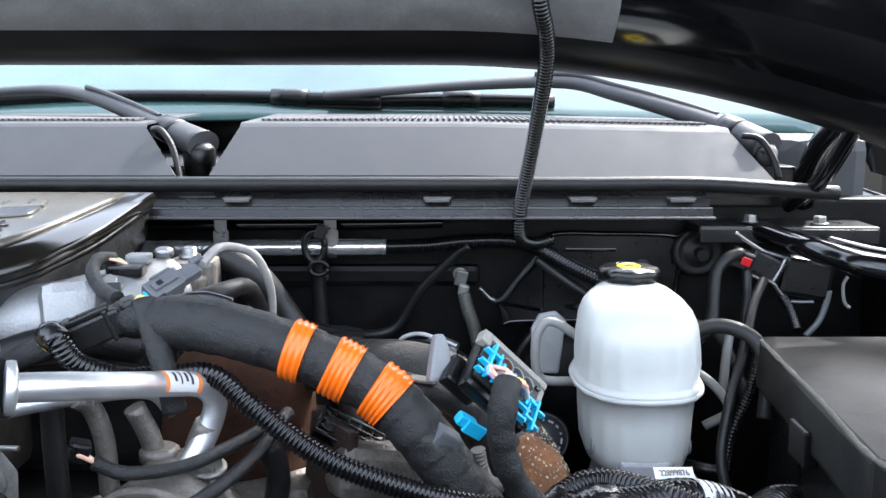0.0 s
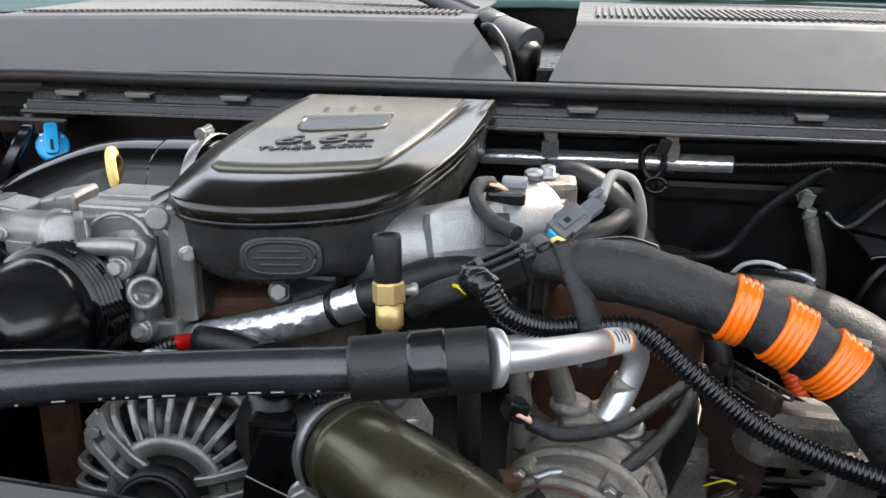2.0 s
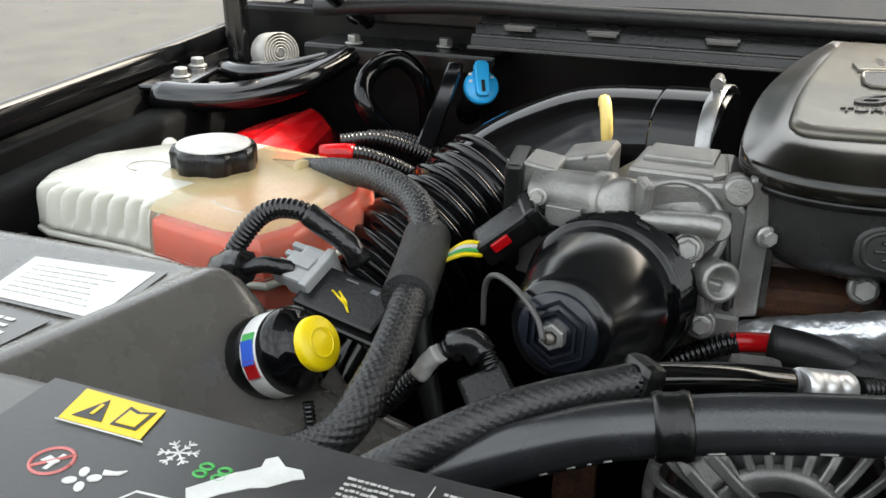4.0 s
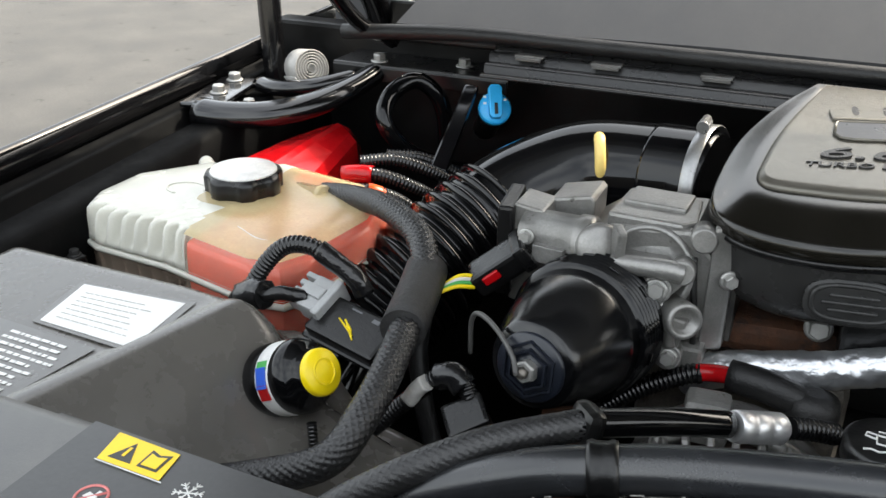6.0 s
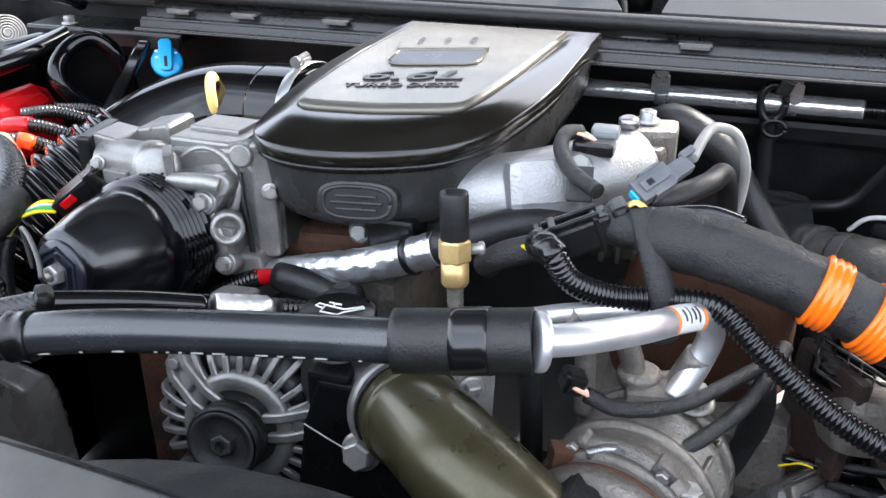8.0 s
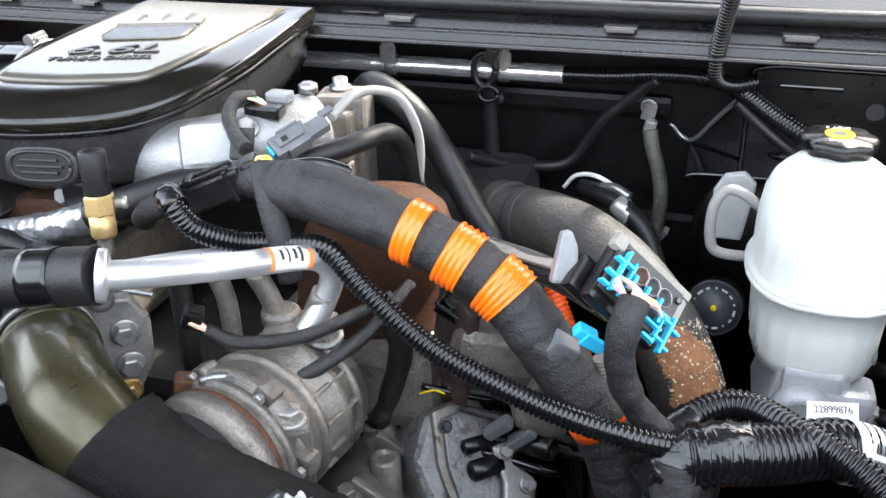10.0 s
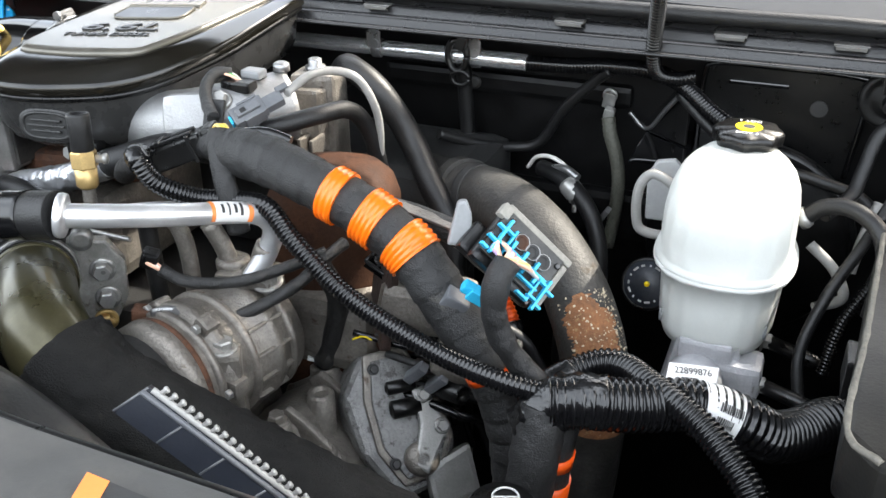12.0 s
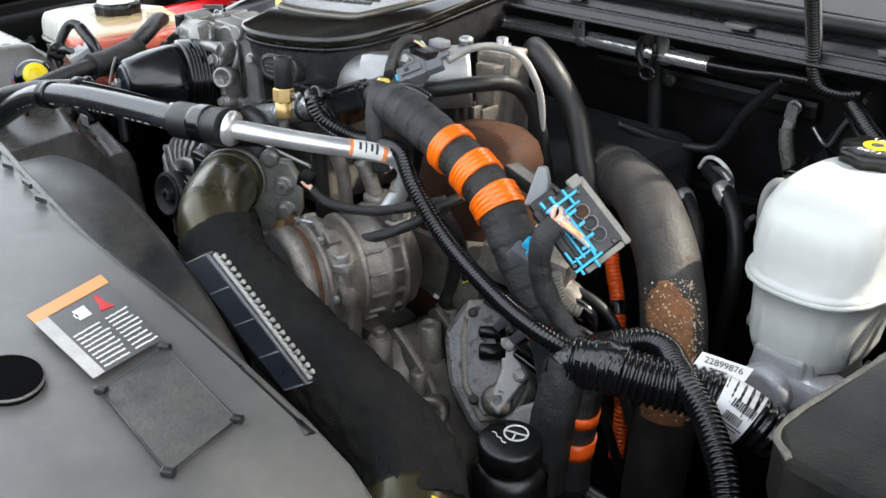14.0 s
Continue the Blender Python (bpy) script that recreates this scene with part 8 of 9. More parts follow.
def compressor_lead():
    t = thing("compressor_lead", (-0.22, 0.70, 1.22), "black taped leads with a maroon plug over the compressor", "wiring")
    part("upper_lead", hose([(-0.275, 0.668, 1.262), (-0.25, 0.675, 1.250), (-0.21, 0.70, 1.246), (-0.175, 0.735, 1.252), (-0.15, 0.76, 1.26)], 0.0058, 10, None, 0.12), TAPE, t)
    part("lower_lead", hose([(-0.262, 0.652, 1.226), (-0.235, 0.660, 1.216), (-0.20, 0.688, 1.220), (-0.165, 0.725, 1.238), (-0.148, 0.755, 1.256), (-0.14, 0.78, 1.262)], 0.0062, 10, None, 0.12), TAPE, t)
    part("down_lead", hose([(-0.155, 0.755, 1.245), (-0.150, 0.775, 1.20), (-0.165, 0.785, 1.14), (-0.18, 0.786, 1.105)], 0.011, 12, None, 0.12), TAPE, t)
    part("plug", rbox(pose(-0.280, 0.648, 1.222, 0, 8, 25), 0.030, 0.016, 0.016, 0.002), RUST, t, "maroon plug")
    part("clamp", merge(hose([(-0.268, 0.640, 1.232), (-0.256, 0.644, 1.236), (-0.246, 0.650, 1.234)], 0.004, 8), rbox(pose(-0.248, 0.650, 1.226, 0, 20, 25), 0.014, 0.014, 0.022, 0.003)), DULL_STEEL, t, "bright wire clip")
    part("plug_guard", rbox(pose(-0.262, 0.654, 1.224, 0, 15, 25), 0.010, 0.020, 0.016, 0.003), GREY_CONN, t)
    part("white_plug", rbox(pose(-0.285, 0.668, 1.272, 0, 20, 25), 0.016, 0.018, 0.016, 0.003), BLACK_PLASTIC, t)
    for k in range(3):
        part("wire", hose([(-0.288, 0.662 + 0.003 * k, 1.272), (-0.279, 0.660 + 0.003 * k, 1.270), (-0.270, 0.668, 1.260)], 0.0018, 6), (PEACH_WIRE, WHITE_WIRE, PEACH_WIRE)[k], t)
    return t


compressor_lead()


def lower_bracket():
    t = thing("mounting_casting", (-0.16, 0.74, 1.0), "dusty cast aluminium mounting bracket below the compressor", "casting")
    rows = []
    for k in range(37):
        f = k / 36
        y = 0.645 + 0.16 * f
        pocket = 0.010 * max(0.0, math.sin(f * 3 * math.pi)) ** 0.6
        edge = 0.012 * (1 if f > 0.86 or f < 0.1 else 0)
        prof = [(-0.225, 1.075), (-0.200, 1.092), (-0.182, 1.104), (-0.168, 1.104), (-0.158 - pocket * 0.4, 1.096), (-0.150 - pocket, 1.080), (-0.140 - pocket, 1.066), (-0.124, 1.060), (-0.112, 1.056), (-0.104 - pocket * 0.5, 1.046), (-0.098 - pocket, 1.024), (-0.090, 1.006), (-0.075, 0.995), (-0.066, 0.975), (-0.062, 0.90)]
        rows.append([V(x + 0.006 * noise.noise(V(x * 40, y * 40, z * 40)), y - 0.020 * (1.10 - z) / 0.1, z + edge * 0.5 - 0.016 * f) for x, z in prof])
    part("web", sheet(rows, 0.006), DIRTY_ALU, t)
    for x, y, z0, z1, r in ((-0.165, 0.668, 1.05, 1.116, 0.0135), (-0.155, 0.735, 1.04, 1.108, 0.0145), (-0.181, 0.790, 1.02, 1.100, 0.0165), (-0.125, 0.690, 1.03, 1.078, 0.011)):
        part("boss", lathe([(r * 1.15, 0), (r, 0.02), (r, z1 - z0 - 0.003), (r - 0.003, z1 - z0), (r * 0.55, z1 - z0), (r * 0.5, z1 - z0 - 0.004)], pose(x, y, z0), 22), DIRTY_ALU, t)
    part("bolt", hexbolt(pose(-0.165, 0.668, 1.115), 0.0085), DIRTY_ALU, t)
    for y0, y1 in ((0.648, 0.660), (0.700, 0.709), (0.765, 0.775)):
        part("rib", prism([(-0.185, 1.102), (-0.140, 1.03), (-0.085, 0.99), (-0.075, 1.012), (-0.110, 1.066), (-0.150, 1.100), (-0.170, 1.112)], -y1, -y0, Matrix(((1, 0, 0, 0), (0, 0, -1, -0.008), (0, 1, 0, 0), (0, 0, 0, 1))), 0.003), DIRTY_ALU, t)
    part("lug", lathe([(0.010, 0.0), (0.010, 0.004), (0.019, 0.006), (0.020, 0.002), (0.020, -0.03)], along((-0.088, 0.672, 1.046), (-0.03, 0.60, 1.09)), 26), DIRTY_ALU, t)
    part("white_clip", merge(rbox(pose(-0.184, 0.787, 1.106, 0, 20, 30), 0.03, 0.006, 0.004, 0.001), rbox(pose(-0.176, 0.787, 1.110, 0, -40, 30), 0.012, 0.005, 0.004, 0.001)), PAINT_WHITE, t, "torn white plastic clip")
    return t


lower_bracket()


def valve_housing():
    t = thing("egr_valve", (-0.07, 0.77, 1.0), "dark cast valve housing with sensor stubs", "valve housing")
    m = along((-0.065, 0.752, 1.092), (0.435, 0.202, 1.642), (-0.36, 0.40, 0.75)) @ Matrix.Rotation(-math.pi / 2, 4, "Z")
    o = [(-0.014, -0.068), (0.025, -0.062), (0.042, -0.028), (0.034, 0.011), (0.011, 0.068), (-0.031, 0.065), (-0.038, 0.02), (-0.034, -0.03)]
    part("drum", prism([(-0.060, 0.030), (-0.052, -0.030), (-0.020, -0.085), (0.035, -0.075), (0.050, -0.03), (0.040, 0.02), (0.012, 0.072), (-0.036, 0.068)], -0.09, -0.010, m, 0.012, 3), MOTTLED_ALU, t)
    part("cover", prism([(x * 1.06, y * 1.04) for x, y in o], -0.014, -0.003, m, 0.003), DIRTY_ALU, t)
    part("cover_panel", prism([(x * 0.88, y * 0.92) for x, y in o], -0.004, 0.003, m, 0.002), MOTTLED_ALU, t, "mottled grey cover")
    part("bracket", prism([(0.006, 0.024), (0.020, 0.026), (0.028, 0.0), (0.040, -0.018), (0.030, -0.030), (0.006, -0.062), (-0.006, -0.050), (0.008, -0.01)], 0.010, 0.017, m, 0.003), CAST_ALU, t)
    for x, y in ((0.016, 0.017), (0.029, -0.017)):
        part("bracket_bolt", hexbolt(m @ pose(x, y, 0.017), 0.0062), CAST_ALU, t)
    for x, y, r in ((0.000, 0.008, 0.0095), (-0.001, 0.030, 0.007)):
        part("stub", lathe([(r, 0.0), (r, 0.028), (r - 0.003, 0.030), (0.003, 0.026)], m @ pose(x + 0.012, y, 0.010) @ Matrix.Rotation(-math.pi / 2, 4, "Y"), 20), BLACK_PLASTIC, t)
    part("stub", lathe([(0.011, 0.0), (0.011, 0.04), (0.008, 0.042), (0.005, 0.036)], along((-0.045, 0.775, 1.12), (0.01, 0.755, 1.13)), 18), BLACK_PLASTIC, t)
    for x, y in ((-0.022, -0.045), (-0.026, 0.052)):
        part("cover_bolt", hexbolt(m @ pose(x, y, 0.002), 0.0045), DARK_STEEL, t)
    part("lower_lug", lathe([(0.017, 0.0), (0.018, 0.012), (0.014, 0.016), (0.006, 0.017)], m @ pose(0.004, -0.045, 0.0), 22), DIRTY_ALU, t)
    part("side_cover", prism([(0.028, -0.05), (0.060, -0.04), (0.062, -0.095), (0.01, -0.10), (0.008, -0.06)], -0.02, 0.0, m, 0.006), CAST_ALU, t)
    return t


valve_housing()


def deep_wiring():
    t = thing("engine_wiring", (-0.02, 0.78, 1.1), "tangle of black leads deep in the engine bay", "wiring")
    rnd = random.Random(11)
    for k in range(16):
        a = V(-0.14 + 0.12 * rnd.random(), 0.76 + 0.06 * rnd.random(), 1.09 + 0.10 * rnd.random())
        b = a + V(0.05 + 0.05 * rnd.random(), 0.02 * rnd.random(), 0.02 * rnd.random() - 0.02)
        c = b + V(0.04 * rnd.random(), 0.03 * rnd.random(), -0.06 * rnd.random())
        d = c + V(0.03 * rnd.random(), 0.03, -0.12)
        part("lead", hose([a, b, c, d], 0.003 + 0.004 * rnd.random(), 8, 0.008), (LOOM_BLACK, TAPE, LOOM_BLACK, RUBBER)[k % 4], t)
    part("grey_plug", rbox(pose(-0.055, 0.755, 1.145, 20, 40, 20), 0.010, 0.012, 0.03, 0.002), GREY_CONN, t)
    part("grey_plug", rbox(pose(-0.035, 0.76, 1.135, 20, 40, 20), 0.010, 0.012, 0.03, 0.002), GREY_CONN, t)
    part("yellow_lead", hose([(-0.13, 0.765, 1.16), (-0.115, 0.76, 1.17), (-0.105, 0.76, 1.168)], 0.001, 6), YELLOW, t)
    return t


deep_wiring()
ACT = thing("actuator_housing", (-0.05, 0.80, 1.15), "grey actuator housing under the harness", "actuator")
part("upper_case", rbox(pose(-0.06, 0.80, 1.20, -10, 12, 22), 0.10, 0.07, 0.05, 0.012), DIRTY_ALU, ACT)
part("lower_case", rbox(pose(-0.02, 0.79, 1.165, 0, 25, 20), 0.05, 0.06, 0.06, 0.012), DIRTY_ALU, ACT)


# Open fuse block with cyan terminal guides
def relay_block():
    t = thing("terminal_block", (0.05, 0.75, 1.28), "open terminal block with bright cyan guides and loose wires", "terminal block")
    c0, cu, cv = V(0.039, 0.752, 1.338), V(0.0470, 0.0106, -0.0470), V(-0.0195, -0.0417, -0.0213)
    up = cu.cross(cv).normalized()
    if up.z < 0:
        up = -up
    u = cu.normalized()
    v = (cv - u * cv.dot(u)).normalized()

    def at(a, b, h=0.0):
        p = c0 + cu * a + cv * b + up * h
        return Matrix(((u.x, v.x, up.x, p.x), (u.y, v.y, up.y, p.y), (u.z, v.z, up.z, p.z), (0, 0, 0, 1))) @ Matrix.Diagonal((0.88, 0.88, 0.88, 1))

    part("tray", rbox(at(0.5, 0.5, -0.009), 0.080, 0.060, 0.018, 0.006), BLACK_PLASTIC, t)
    part("face", rbox(at(0.5, 0.42, 0.0015), 0.076, 0.050, 0.004, 0.0012), DUSTY, t, "dark dusty face plate")
    part("upper_rim", rbox(at(0.5, -0.06, -0.004), 0.086, 0.008, 0.016, 0.002), RIM_DUST, t, "dusty pale rim")
    part("side_rim", rbox(at(1.06, 0.45, -0.004), 0.007, 0.050, 0.012, 0.002), RIM_DUST, t, "dusty pale rim")
    part("corner_tab", rbox(at(-0.05, 0.05, 0.0), 0.012, 0.014, 0.012, 0.002), RIM_DUST, t)
    rnd = random.Random(4)
    part("comb_bar", rbox(at(0.56, 0.56, 0.009), 0.056, 0.003, 0.006, 0.0008), CYAN, t, "bright cyan comb bar")
    part("comb_bar", rbox(at(0.62, 0.78, 0.008), 0.046, 0.0026, 0.006, 0.0008), CYAN, t)
    part("comb_bar", rbox(at(0.24, 0.52, 0.008), 0.0026, 0.034, 0.006, 0.0008), CYAN, t)
    part("comb_bar", rbox(at(0.88, 0.80, 0.008), 0.0026, 0.028, 0.006, 0.0008), CYAN, t)
    part("comb_bar", rbox(at(0.10, 0.50, 0.009), 0.003, 0.040, 0.007, 0.0008), CYAN, t)
    part("comb_bar", rbox(at(1.0, 0.78, 0.009), 0.003, 0.036, 0.007, 0.0008), CYAN, t)
    for a, b, w, d in ((0.03, 0.36, 0.011, 0.004), (0.17, 0.34, 0.011, 0.004), (0.03, 0.62, 0.012, 0.004), (0.18, 0.60, 0.012, 0.004), (0.02, 0.82, 0.010, 0.004), (0.92, 0.60, 0.012, 0.004), (1.07, 0.66, 0.010, 0.004), (0.92, 0.92, 0.012, 0.004), (0.80, 1.02, 0.014, 0.004), (1.06, 0.98, 0.009, 0.004)):
        part("comb_tooth", rbox(at(a, b, 0.009), w * 0.9, d * 0.7, 0.007, 0.0008), CYAN, t)
    for k in range(6):
        part("comb_tooth", rbox(at(0.30 + 0.10 * k, 0.56 + 0.10 * (k % 2 * 2 - 1), 0.009), 0.0035, 0.009, 0.007, 0.0008), CYAN, t)
    for k, matl in enumerate((RUST, DARK_STEEL, DARK_STEEL)):
        part("terminal_stud", lathe([(0.0075, 0), (0.0075, 0.005), (0.005, 0.005), (0.0045, 0.003)], at(0.36 + 0.19 * k, 0.30, 0.003), 22), matl, t)
        part("stud_ring", lathe([(0.0070, 0.0), (0.0082, 0.0), (0.0082, 0.0055), (0.0076, 0.006), (0.0074, 0.004)], at(0.36 + 0.19 * k, 0.30, 0.003), 22, caps=False), DULL_STEEL, t)
    for a, b in ((0.10, 0.12), (0.93, 0.14), (0.95, 1.0), (0.0, 0.55)):
        part("corner_hole", lathe([(0.0032, 0), (0.0032, 0.0022), (0.002, 0.0024)], at(a, b, 0.0035), 14), GLOSS_BLACK, t)
    root = at(0.34, 0.92, 0.024).translation
    for k in range(14):
        a = 0.16 + 0.052 * k
        p0 = at(a, 0.55 + 0.05 * rnd.random(), 0.008).translation
        p1 = at(0.5 * a + 0.17, 0.70 + 0.04 * rnd.random(), 0.022 + 0.005 * rnd.random()).translation
        part("wire", hose([p0, p1, root + (u * 0.0016 * (k % 5 - 2)) - v * 0.004, root + v * 0.006], 0.0020, 6), (PEACH_WIRE, PURPLE_WIRE, WHITE_WIRE, CREAM_YELLOW, PURPLE_WIRE, PEACH_WIRE, WHITE_WIRE)[k % 7], t)
    for k in range(4):
        q = at(0.16 + 0.03 * k, 0.72 + 0.03 * k, 0.013).translation
        part("wire", hose([at(0.10, 0.60 + 0.06 * k, 0.010).translation, q, root + v * 0.004], 0.0020, 6), (PEACH_WIRE, PEACH_WIRE, WHITE_WIRE, PURPLE_WIRE)[k], t)
    tail = smooth_path([root - v * 0.002, root + v * 0.010 + V(0.0, -0.002, -0.004), root + V(-0.006, -0.012, -0.036), root + V(0.0, -0.008, -0.066), root + V(0.012, 0.0, -0.092), root + V(0.030, 0.004, -0.112)], 0.002)
    part("taped_tail", sweep(tail, lambda i: 0.0118 * (1 + 0.09 * noise.noise(V(i * 0.12, 5.0, 1.0)) + 0.03 * ((i % 7) / 7)), 18, 0.85), TAPE, t, "cloth-taped wire tail")
    part("side_plug", rbox(pose(0.002, 0.717, 1.262, 20, 35, 25), 0.024, 0.016, 0.016, 0.002), GREY_CONN, t, "dark blue-grey plug")
    part("side_clip", merge(rbox(pose(0.019, 0.713, 1.279, 20, 35, 25), 0.018, 0.010, 0.010, 0.002), rbox(pose(0.026, 0.711, 1.272, 20, 35, 25), 0.020, 0.004, 0.012, 0.001)), CYAN, t, "bright cyan clip")
    lever = [(-0.014, -0.020), (0.010, -0.018), (0.014, -0.008), (0.006, -0.004), (0.004, 0.010), (-0.002, 0.022), (-0.010, 0.020), (-0.012, 0.0)]
    part("grey_lever", prism(lever, -0.006, 0.006, Matrix.Translation((0.0, 0.748, 1.322)) @ pose(0, 0, 0, 75, 8, 20), 0.003), PALE_GREY, t, "pale grey lever")
    part("rear_body", rbox(at(0.12, 0.62, -0.026), 0.040, 0.034, 0.016, 0.004), BLACK_PLASTIC, t)
    part("beige_loom", loom([(0.030, 0.735, 1.245), (0.033, 0.737, 1.228), (0.040, 0.742, 1.212), (0.052, 0.75, 1.205)], 0.0068, 0.0038, 12), BEIGE, t, "dusty beige loom end")
    return t


relay_block()


def orange_lead():
    t = thing("orange_loom", (0.0, 0.88, 1.15), "deep orange corrugated loom dropping beside the exhaust pipe", "corrugated loom")
    part("loom", loom([(-0.045, 0.92, 1.215), (-0.02, 0.90, 1.17), (0.0, 0.885, 1.145), (0.03, 0.855, 1.10), (0.05, 0.84, 1.04), (0.055, 0.83, 0.98)], 0.0092, 0.005, 14), DEEP_ORANGE, t)
    part("black_wrap", hose([(0.002, 0.883, 1.142), (0.006, 0.879, 1.136), (0.010, 0.875, 1.130)], 0.0102, 14), LOOM_BLACK, t)
    part("orange_wrap", hose([(0.028, 0.7265, 1.197), (0.031, 0.7264, 1.192), (0.034, 0.7263, 1.187)], 0.0240, 20), DEEP_ORANGE, t)
    part("orange_wrap", hose([(0.105, 0.69, 1.150), (0.104, 0.69, 1.142), (0.103, 0.69, 1.134)], 0.0192, 20), DEEP_ORANGE, t)
    part("orange_wrap", hose([(0.103, 0.69, 1.118), (0.102, 0.69, 1.108), (0.101, 0.69, 1.098)], 0.0192, 20), DEEP_ORANGE, t)
    part("black_branch", hose([(0.11, 0.695, 1.195), (0.104, 0.69, 1.15), (0.101, 0.69, 1.10), (0.098, 0.69, 1.02)], 0.0185, 18), TAPE, t)
    return t


orange_lead()


def steering_cap():
    t = thing("power_steering_cap", (0.09, 0.62, 1.08), "black power steering filler cap with wheel symbol", "filler cap")
    m = pose(0.083, 0.618, 1.115)
    part("cap", lathe([(0.026, 0), (0.030, 0.004), (0.030, 0.022), (0.027, 0.026), (0.0, 0.027)], m, 36), BLACK_PLASTIC, t)
    part("tank", lathe([(0.036, -0.12), (0.036, -0.01), (0.026, 0.0)], m, 32), BLACK_PLASTIC, t)
    z = 1.1425
    part("wheel_sign", merge(sweep([V(0.083 + 0.011 * math.cos(a), 0.626 + 0.011 * math.sin(a), z) for a in [2 * math.pi * k / 24 for k in range(25)]], 0.001, 6), sweep([V(0.073, 0.622, z), V(0.083, 0.626, z), V(0.093, 0.630, z)], 0.001, 5), sweep([V(0.083, 0.626, z), V(0.087, 0.616, z)], 0.001, 5)), PAINT_WHITE, t)
    part("print", merge(sweep([V(0.066 + 0.004 * k, 0.612 - 0.001 * k + 0.002 * (k % 2), z) for k in range(6)], 0.0007, 5)), PAINT_WHITE, t)
    return t


steering_cap()
single("slotted_cover", merge(box_at(0.10, 0.235, 0.58, 0.70, 1.03, 1.06, 0.006), *[box_at(0.12 + 0.001 * k, 0.20 + 0.001 * k, 0.60 + 0.025 * k, 0.61 + 0.025 * k, 1.058, 1.066, 0.003) for k in range(4)]), BLACK_PLASTIC,
       "black slotted plastic cover below the loom", "cover")


# Pin strip hanging behind the radiator cover
def pin_strip():
    t = thing("pin_strip", (-0.08, 0.46, 1.21), "blue-black plastic strip with pale pins", "strip")
    c = [V(-0.098, 0.446, 1.327), V(-0.114, 0.428, 1.316), V(-0.010, 0.446, 1.232), V(0.006, 0.464, 1.240)]
    q = quad_map(c[1], c[2], c[3], c[0])
    rows = [[q(i / 8, 0), q(i / 8, 1)] for i in range(9)]
    bm = loft(rows, caps=False, closed=False, smooth=False)
    bmesh.ops.solidify(bm, geom=bm.faces[:], thickness=0.012)
    part("strip", bm, BLUE_BLACK, t)
    side = (q(0, 1) - q(0, 0)).normalized()
    for k in range(5):
        f = k / 4
        part("cross_rib", sweep([q(f, 0.02), q(f, 0.98)], 0.0009, 6), GREY_CONN, t)
    part("blue_edge", sweep([q(0, 0.80), q(0.5, 0.80), q(1, 0.80)], 0.0022, 6), GREY_CONN, t)
    part("pale_rail", sweep([q(0.02, 1.0), q(0.5, 1.0), q(0.98, 1.0)], 0.0022, 8), LABEL_GREY, t, "pale grey edge rail")
    for k in range(19):
        p = q(0.06 + 0.049 * k, 1.0)
        part("pin", lathe([(0.0017, 0), (0.0017, 0.0042), (0.0024, 0.0046), (0.0024, 0.0064), (0.0015, 0.007)], along(p, p + side), 8), LABEL_GREY, t)
    return t


pin_strip()


# Tags on the thick loom
def loom_tag():
    t = thing("part_tag", (0.19, 0.735, 1.215), "folded white part tag printed 22899876", "tag")
    q = quad_map((0.186, 0.738, 1.213), (0.226, 0.757, 1.205), (0.226, 0.772, 1.213), (0.186, 0.753, 1.221))
    part("tag", patch(q, 0, 1, 0, 1, 0.0), LABEL_WHITE, t)
    u = (q(1, 0) - q(0, 0)).normalized()
    v = (q(0, 1) - q(0, 0))
    v = (v - u * v.dot(u)).normalized()
    n = u.cross(v)
    p = q(0.5, 0.60) + n * 0.0006
    m = Matrix(((u.x, v.x, n.x, p.x), (u.y, v.y, n.y, p.y), (u.z, v.z, n.z, p.z), (0, 0, 0, 1)))
    lettering("22899876", 0.0085, m, INK, t, 0.0002)
    part("print", bars(q, 1, 0.3, 0.7, 0.15, 0.28, 0.0005, 5, 0.8), INK, t)
    return t


loom_tag()


def code_print():
    t = thing("bar_code", (0.245, 0.72, 1.185), "black bar code and print on the white loom label", "print")
    o, ax = V(0.234, 0.7425, 1.1852), V(0.88, 0.22, -0.40).normalized()
    n0 = V(0.35, -0.72, 0.60)
    n0 = (n0 - ax * n0.dot(ax)).normalized()
    w = ax.cross(n0)
    rnd = random.Random(2)

    def arc(a0, a1, s0, s1):
        rows = [[o + ax * s + (n0 * math.cos(a) + w * math.sin(a)) * 0.0252 for s in (s0, s1)] for a in [a0 + (a1 - a0) * k / 4 for k in range(5)]]
        return loft(rows, caps=False, closed=False)

    out = []
    for row, n in ((-0.35, 13), (0.15, 10)):
        s = -0.012
        for k in range(n):
            wd = 0.0005 + 0.0010 * rnd.random()
            out.append(arc(row, row + 0.32, s, s + wd))
            s += wd + 0.0006
    part("bars", merge(*out), INK, t)
    part("print", merge(*[arc(0.55 + 0.13 * k, 0.60 + 0.13 * k, -0.011, 0.008 - 0.003 * k) for k in range(2)]), INK, t)
    return t


code_print()


